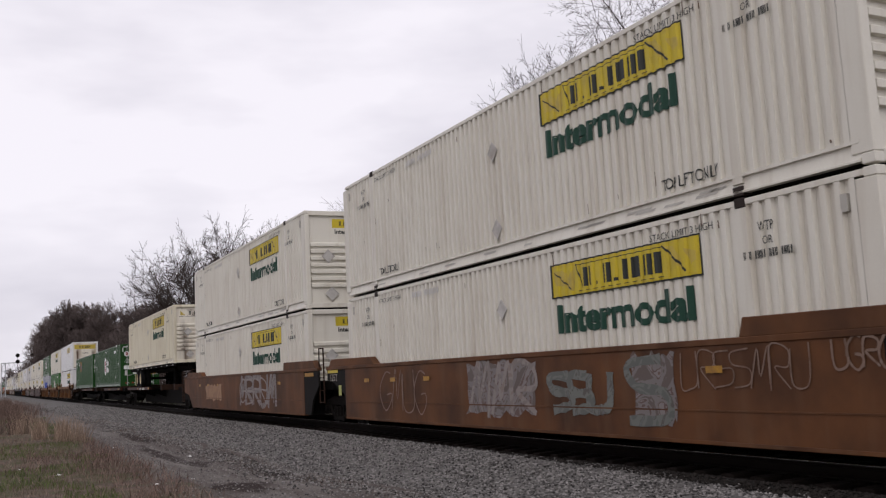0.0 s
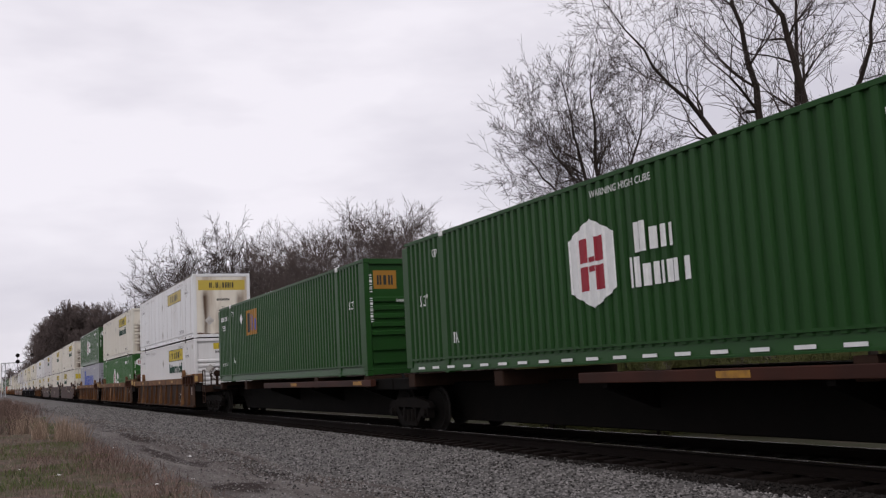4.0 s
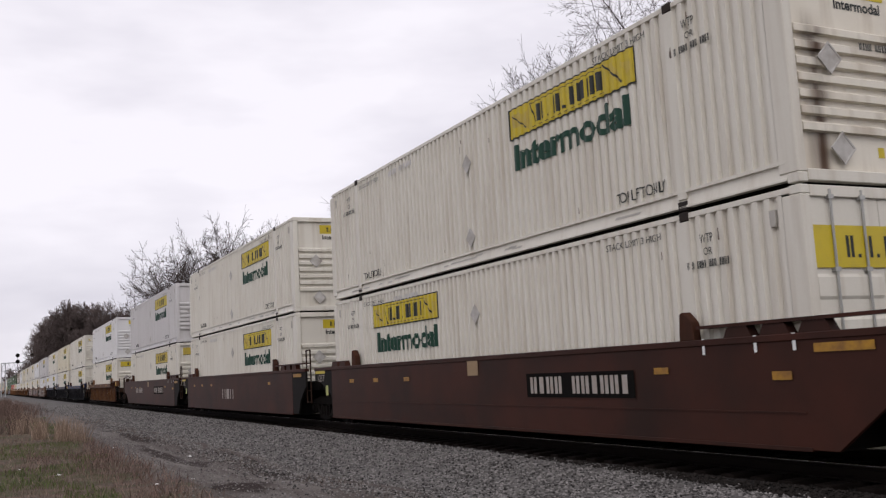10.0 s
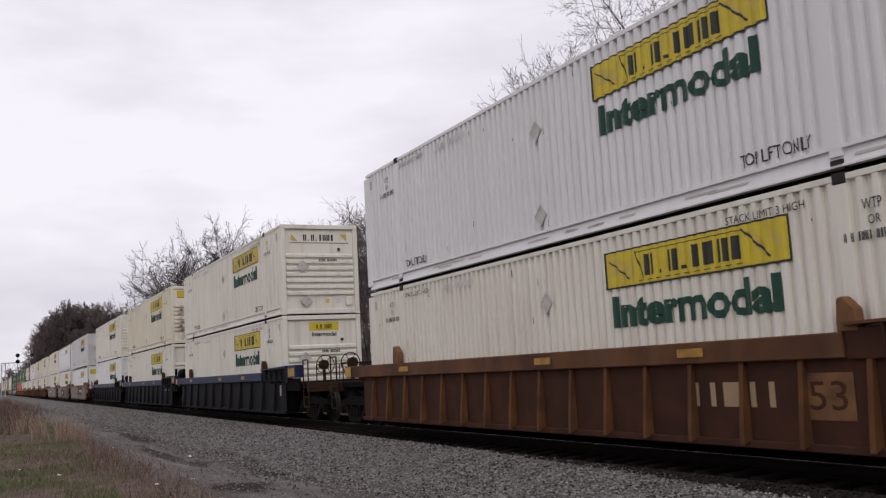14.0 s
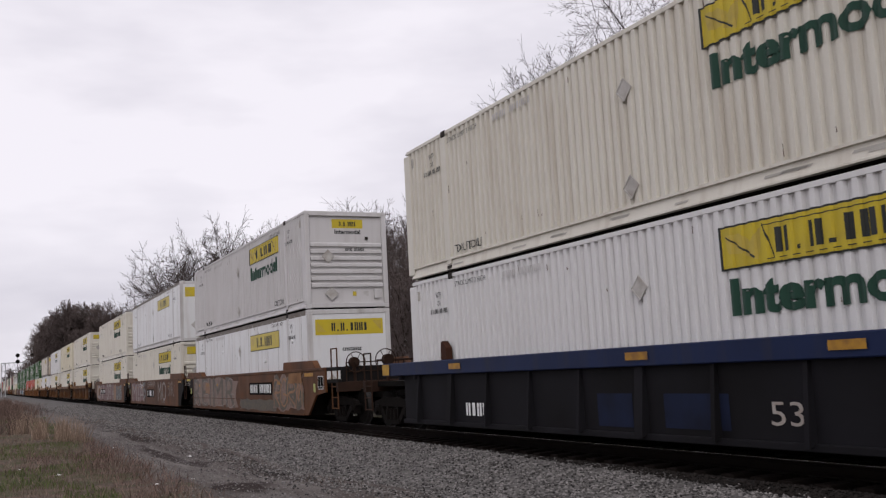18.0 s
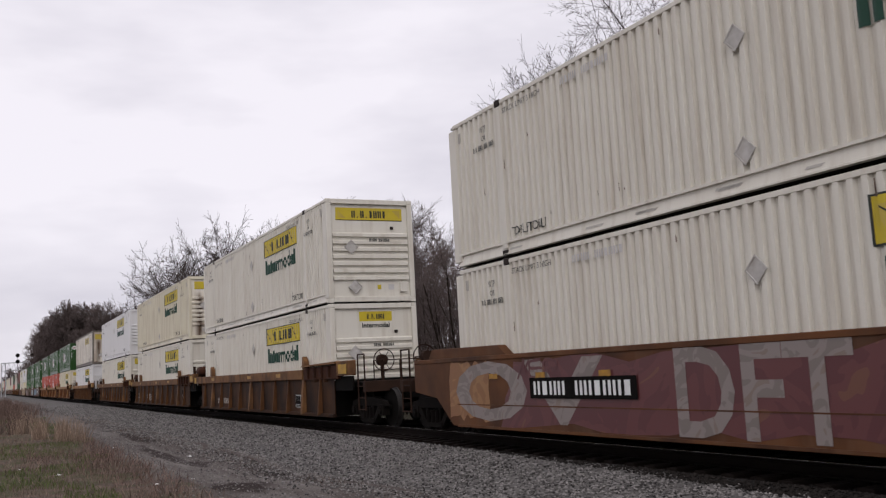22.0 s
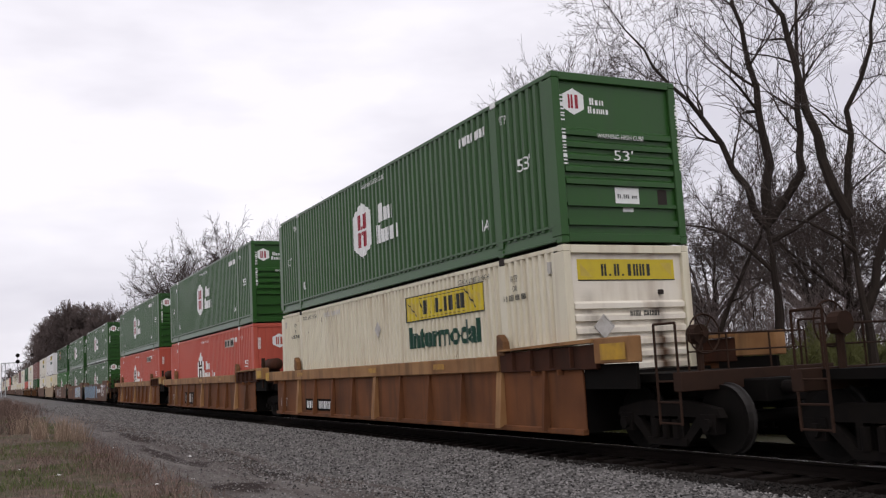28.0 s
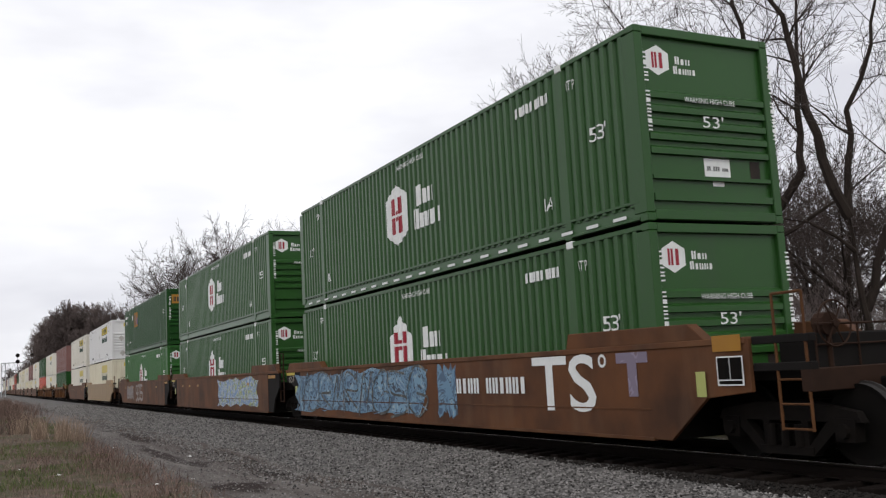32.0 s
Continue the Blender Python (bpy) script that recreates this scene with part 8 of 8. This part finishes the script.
    plan = [
        # place, upper, lower, car
        (22.81, "jb_s", "jb_s", lambda p: flatcar("A", "A", p, dash, sprays=[("spray", 1.36, 0.40, 2.64, 1.08, "grey", 3), ("strokes", 1.2, 0.45, 2.4, 0.95, 3, "pale", 13, 0.10), ("strokes", -1.7, 0.60, 1.6, 0.55, 3, "teal", 9, 0.16), ("spray", -3.85, 0.36, 0.95, 1.10, "grey", 10), ("strokes", -3.75, 0.45, 0.8, 0.9, 1, "teal", 12, 0.14), ("strokes", 5.6, 0.45, 2.5, 0.9, 4, "blush", 4, 0.03), ("strokes", -4.9, 0.9, 2.2, 0.5, 7, "blush", 6, 0.02), ("strokes", -7.4, 1.1, 1.0, 0.35, 5, "blush", 5, 0.03)])),
        (42.32, "jb_s", "jb_s", lambda p: flatcar("A", "E", p, dash, sprays=[("strokes", -0.4, 0.42, 4.7, 1.0, 5, "grey", 7, 0.20), ("strokes", -0.5, 0.5, 4.4, 0.85, 5, "pale", 8, 0.06), ("spray", 5.4, 0.5, 3.0, 0.7, "orange", 5)])),
        (124.07, "plate_a", "jb_b", lambda p: ochre("E", "A", p, R2[1:] + R1[:1])),
        (143.71, "jb_ws", "hub_l", lambda p: ochre("A", "A", p, [("patch", 2.95, 0.34, 1.4, 0.82, "ochre"), ("bars", "BB", 2.5, 0.44, 0.9, 0.55, "red"), ("patch", -7.4, 0.8, 0.2, 0.2, "dull_ink")])),
        (163.26, "hub", "matson", lambda p: ochre("A", "E", p, R1)),
        (187.01, "jb_cs", "jb_rev", lambda p: flatcar("E", "A", p, S1, "maroon", True, label="dark maroon smooth sided well car")),
        (206.63, "jb_s", "jb_s", lambda p: flatcar("A", "A", p, dash + [("bars", "BBB", 1.2, 0.62, 1.9, 0.36, "dull_ink")], "maroon", True, label="dark maroon smooth sided well car")),
        (226.13, "jb_p", "jb_g", lambda p: flatcar("A", "E", p, S1 + [("bars", "BBBB BBBBBB", 4.68, 0.84, 2.6, 0.27, "dull_ink")], "maroon", True, label="dark maroon smooth sided well car")),
        (249.73, "jb_b", "jb_w", lambda p: ribbed_car("rust brown well car with closely spaced ribs", M["brown"], M["rust"], CLOSE, HEAVY, "E", "E", p,
                                                      [("patch", -5.42, 0.55, 0.66, 0.52, "ochre_dull"), ("words", "53", -5.46, 0.66, 0.52, 0.32, "rust"), ("bars", "BBB", -3.5, 0.68, 1.5, 0.3, "tan")], "ribbed well cars")),
        (273.26, "jb_wo", "jb_s", lambda p: blue("E", "A", p, R1[:1])),
        (292.85, "jb_c", "jb_s", lambda p: blue("A", "A", p, [("words", "53", -2.38, 0.47, 0.5, 0.28, "dull_ink"), ("patch", 1.1, 0.36, 0.85, 0.48, "navy_dim"), ("bars", "bbbbbbbbbbbb", -6.4, 0.95, 1.4, 0.1, "dull_ink")])),
        (312.47, "jb_s", "jb_b", lambda p: blue("A", "E", p, [("bars", "BBBB", 5.47, 0.42, 0.9, 0.24, "white_ink"), ("words", "53", -2.38, 0.47, 0.5, 0.28, "dull_ink"), ("patch", 1.1, 0.36, 0.85, 0.48, "navy_dim"), ("patch", -0.45, 0.38, 1.25, 0.46, "navy_dim")])),
        (335.99, "jb_p", "plate_b", lambda p: flatcar("E", "A", p, S3, sprays=[("spray", 7.95, 0.24, 8.2, 1.22, "blush", 11), ("letters", "REIMR", 7.75, 0.30, 7.5, 1.12, "camo", 0.0), ("strokes", 7.7, 0.34, 7.4, 1.0, 5, "pale", 15, 0.03), ("letters", "53", 7.62, 0.52, 0.72, 0.36, "camo", 0.03), ("spray", 5.4, 0.78, 0.9, 0.5, "orange", 16), ("spray", -0.4, 0.24, 4.9, 0.42, "camo", 17), ("spray", -4.8, 0.26, 3.3, 1.16, "blush", 12), ("strokes", -4.9, 0.46, 3.0, 0.78, 4, "camo", 18, 0.24), ("strokes", -4.9, 0.44, 3.0, 0.82, 4, "orange", 19, 0.07)])),
        (355.62, "plate_b", "jb_w", lambda p: flatcar("A", "A", p, S2, sprays=[("spray", 7.5, 0.26, 5.2, 1.2, "plum", 24), ("letters", "MIA", 7.3, 0.36, 4.9, 1.0, "pale", 0.0), ("strokes", 4.3, 1.12, 1.6, 0.38, 4, "white_ink", 23, 0.025), ("strokes", 2.7, 0.55, 0.65, 0.8, 1, "inky", 25, 0.20), ("strokes", 1.2, 1.15, 2.6, 0.3, 5, "pale", 26, 0.04), ("letters", "MO", -2.3, 0.42, 2.5, 0.98, "pale", 0.0), ("strokes", -2.9, 0.36, 1.6, 0.5, 3, "camo", 28, 0.05), ("strokes", -5.4, 0.72, 1.7, 0.62, 5, "pale", 27, 0.03)])),
        (375.01, "jb_s", "jb_s", lambda p: flatcar("A", "E", p, S3[:5] + [("plate", "BBBB BBBBBB", 5.1, 0.82, 2.7, 0.22, "white_ink")], sprays=[("spray", 6.3, 0.24, 9.2, 1.24, "plum", 31), ("spray", 8.3, 0.26, 1.7, 1.2, "orange", 35), ("letters", "OV", 8.0, 0.34, 4.9, 1.08, "pale", 0.03), ("letters", "DFT", 1.5, 0.28, 2.9, 1.18, "pale", 0.02), ("letters", "46", -1.85, 0.28, 1.7, 1.12, "pale", 0.035), ("strokes", 5.6, 1.1, 1.2, 0.3, 3, "plum", 36, 0.05), ("spray", -2.75, 0.26, 1.5, 1.2, "orange", 37), ("spray", -3.95, 0.28, 3.2, 1.12, "inky", 33), ("strokes", -4.1, 0.36, 2.9, 0.95, 3, "pale", 34, 0.03)])),
        (398.84, "jb_w", "jb_s", lambda p: ochre("E", "A", p, R2[1:] + R1[1:])),
        (418.41, "jb_c", "jb_s", lambda p: ochre("A", "A", p, R2[:1] + [("words", "125-T", 7.05, 0.52, 0.80, 0.28, "dull_ink"), ("words", "53", 4.75, 0.52, 0.62, 0.42, "casting"), ("plate", "bbbb", -6.9, 0.5, 0.6, 0.4, "dull_ink")])),
        (437.97, "jb_sm", "jb_w", lambda p: ochre("A", "E", p, R3)),
        (461.53, "plate_c", "jb_b", lambda p: ribbed_car("ochre brown well car with closely spaced ribs", M["ochre"], M["ochre_panel"], CLOSE, HEAVY, "E", "E", p, R1[:1], "ribbed well cars")),
        (485.12, "hub", "jb_c", lambda p: ochre("E", "A", p, [("plate", "BBBB BBBBBB", 5.4, 0.42, 2.35, 0.2, "white_ink"), ("words", "125T", 8.0, 0.44, 0.72, 0.25, "dull_ink")], "ochre ribbed well car with yellow brown chord")),
        (504.79, "hub", "hub_r", lambda p: ochre("A", "A", p, [("plate", "BBB", 3.9, 0.42, 2.2, 0.38, "dull_ink"), ("words", "125-T", 7.05, 0.50, 0.75, 0.26, "dull_ink")], "ochre ribbed well car with yellow brown chord")),
        (524.53, "hub", "hub_r", lambda p: ochre("A", "E", p, R3, "ochre ribbed well car with yellow brown chord")),
        (548.13, "hub_d", "hub_h", lambda p: flatcar("E", "A", p, [("bars", "BBBB BBBBBB", -2.1, 0.84, 2.65, 0.28, "white_ink"), ("frame", -9.4, 0.94, 0.46, 0.36), ("patch", -9.0, 0.80, 0.18, 0.32, "lime"), ("patch", -9.35, 1.36, 0.5, 0.2, "orange_ink")],
                                                   sprays=[("spray", 8.6, 0.28, 9.4, 1.18, "blue", 41), ("spray", -1.2, 0.34, 0.9, 1.1, "blue", 42), ("letters", "TS", -4.95, 0.56, 1.80, 0.88, "white_ink", 0.012), ("letters", "o", -6.85, 1.22, 0.20, 0.20, "white_ink", 0.01), ("letters", "T", -7.3, 0.80, 0.72, 0.62, "lilac", 0.05), ("strokes", 8.3, 0.36, 9.0, 1.0, 9, "inky", 45, 0.06), ("strokes", 8.3, 0.40, 9.0, 0.95, 9, "blue", 47, 0.03)])),
        (567.70, "hub", "hub_h", lambda p: flatcar("A", "A", p, dash, sprays=[("spray", -0.6, 0.28, 6.4, 1.15, "lime", 51)])),
        (587.25, "emp", "hub_l", lambda p: flatcar("A", "E", p, dash, sprays=[("strokes", 2.0, 0.4, 2.6, 0.9, 4, "pale", 61, 0.16), ("spray", 6.0, 0.4, 3.0, 0.9, "grey", 62)])),
        (610.80, "jb_b", "far_c", lambda p: flatcar("E", "A", p, dash, "tan", label="tan smooth sided well car")),
        (630.40, "jb_s", "far_w", lambda p: flatcar("A", "E", p, dash, label="brown smooth sided well car")),
        (653.90, "far_m", "far_g", lambda p: ochre("E", "E", p, R1)),
        (677.00, "far_w", "far_w", lambda p: ochre("E", "A", p, R1)),
        (696.60, "far_g", "far_r", lambda p: ochre("A", "E", p, R1)),
    ]
    for i, (place, up, low, make) in enumerate(plan):
        y = place - HL
        movers.append((make(place), y, 0.0))
        movers.append((get_container(low), y, 0.336))
        movers.append((get_container(up), y, 3.260))
    # the skeleton cars with a trailer and two single boxes
    for place, ne, fe, deck in ((63.85, "E", "A", (-0.4, 8.4)), (84.38, "A", "A", (-8.4, 1.3)), (102.93, "A", "E", (-8.4, 1.3))):
        spec = [("patch", d, 1.03, 0.5, 0.09, "reflector") for d in (4.1, -0.0)] + ([("bars", "BBBB  BBBBBB", 3.2, 1.01, 2.0, 0.12, "white_ink")] if place < 70 else [])
        if deck[0] < -1:
            spec = [("patch", d, 1.03, 0.6, 0.09, "reflector") for d in (-1.8, -7.2)]
        movers.append((spine_car("dark maroon skeleton flat car with deep centre sill", ne, fe, place, deck, spec), place - HL, 0.0))
    movers.append((trailer_chassis(), 63.85 - HL, 2.27))
    movers.append((get_container("jb_o"), 63.85 - HL, 2.275))
    movers.append((get_container("hub_door"), 84.38 - HL, 1.245))
    movers.append((get_container("emp"), 102.93 - HL, 1.245))
    # the rest of the train, far down the line
    place = 720.2
    base = smooth_car("brown smooth sided well car far down the train", M["brown"], "A", "A", place, [], "far well cars", plain=True)
    movers.append((base, place - HL, 0.0))
    pool = ["far_w", "far_w", "far_w", "far_c", "far_w", "far_g", "far_c", "far_m", "far_p", "far_w", "far_r"]
    for k in range(17):
        if k:
            place += 19.6 if k % 3 else 23.6
            movers.append((copy_thing(base, Matrix.Identity(4)), place - HL, 0.0))
        movers.append((get_container(pool[(3 * k) % 11]), place - HL, 0.336))
        movers.append((get_container(pool[(5 * k + 2) % 11]), place - HL, 3.260))
    return movers


MOVERS = train()


# ---- what moves: the train rolls past at about 59 km/h ----
def travelled(t):
    return 16.302 * t + float(np.interp(t, (0, 8, 11, 19, 22, 32), (0, 0.02, 0.20, 0.22, -0.17, -0.14)))


def motions():
    times = [float(t) for t in range(0, 33, 2)]
    for ob, y, z in MOVERS:
        walk(ob, [(t, pose(TRACK_X, y - travelled(t), z)) for t in times])
    # wheels turn with the way they have rolled while they are near
    for wheel, y, place in SPINNING:
        y0 = place - HL + y
        t0, t1 = (y0 - 55.0) / 16.3, (y0 - 3.0) / 16.3
        if t1 < 0.2 or t0 > CLIP:
            continue
        base = Matrix.Translation(wheel.matrix_basis.translation)
        first, final = max(0, math.ceil(t0 * FPS)), min(int(CLIP * FPS), math.floor(t1 * FPS))
        frames = ([0] if first > 0 else []) + list(range(first, final + 1)) + ([int(CLIP * FPS)] if final < int(CLIP * FPS) else [])
        start = travelled(first / FPS)
        end_roll = travelled(final / FPS) - start
        rows = []
        for k in frames:
            roll = min(max(travelled(k / FPS) - start, 0.0), end_roll)
            rows.append((k / FPS, base @ Matrix.Rotation(roll / WHEEL_R, 4, "X")))
        walk(wheel, rows)


motions()
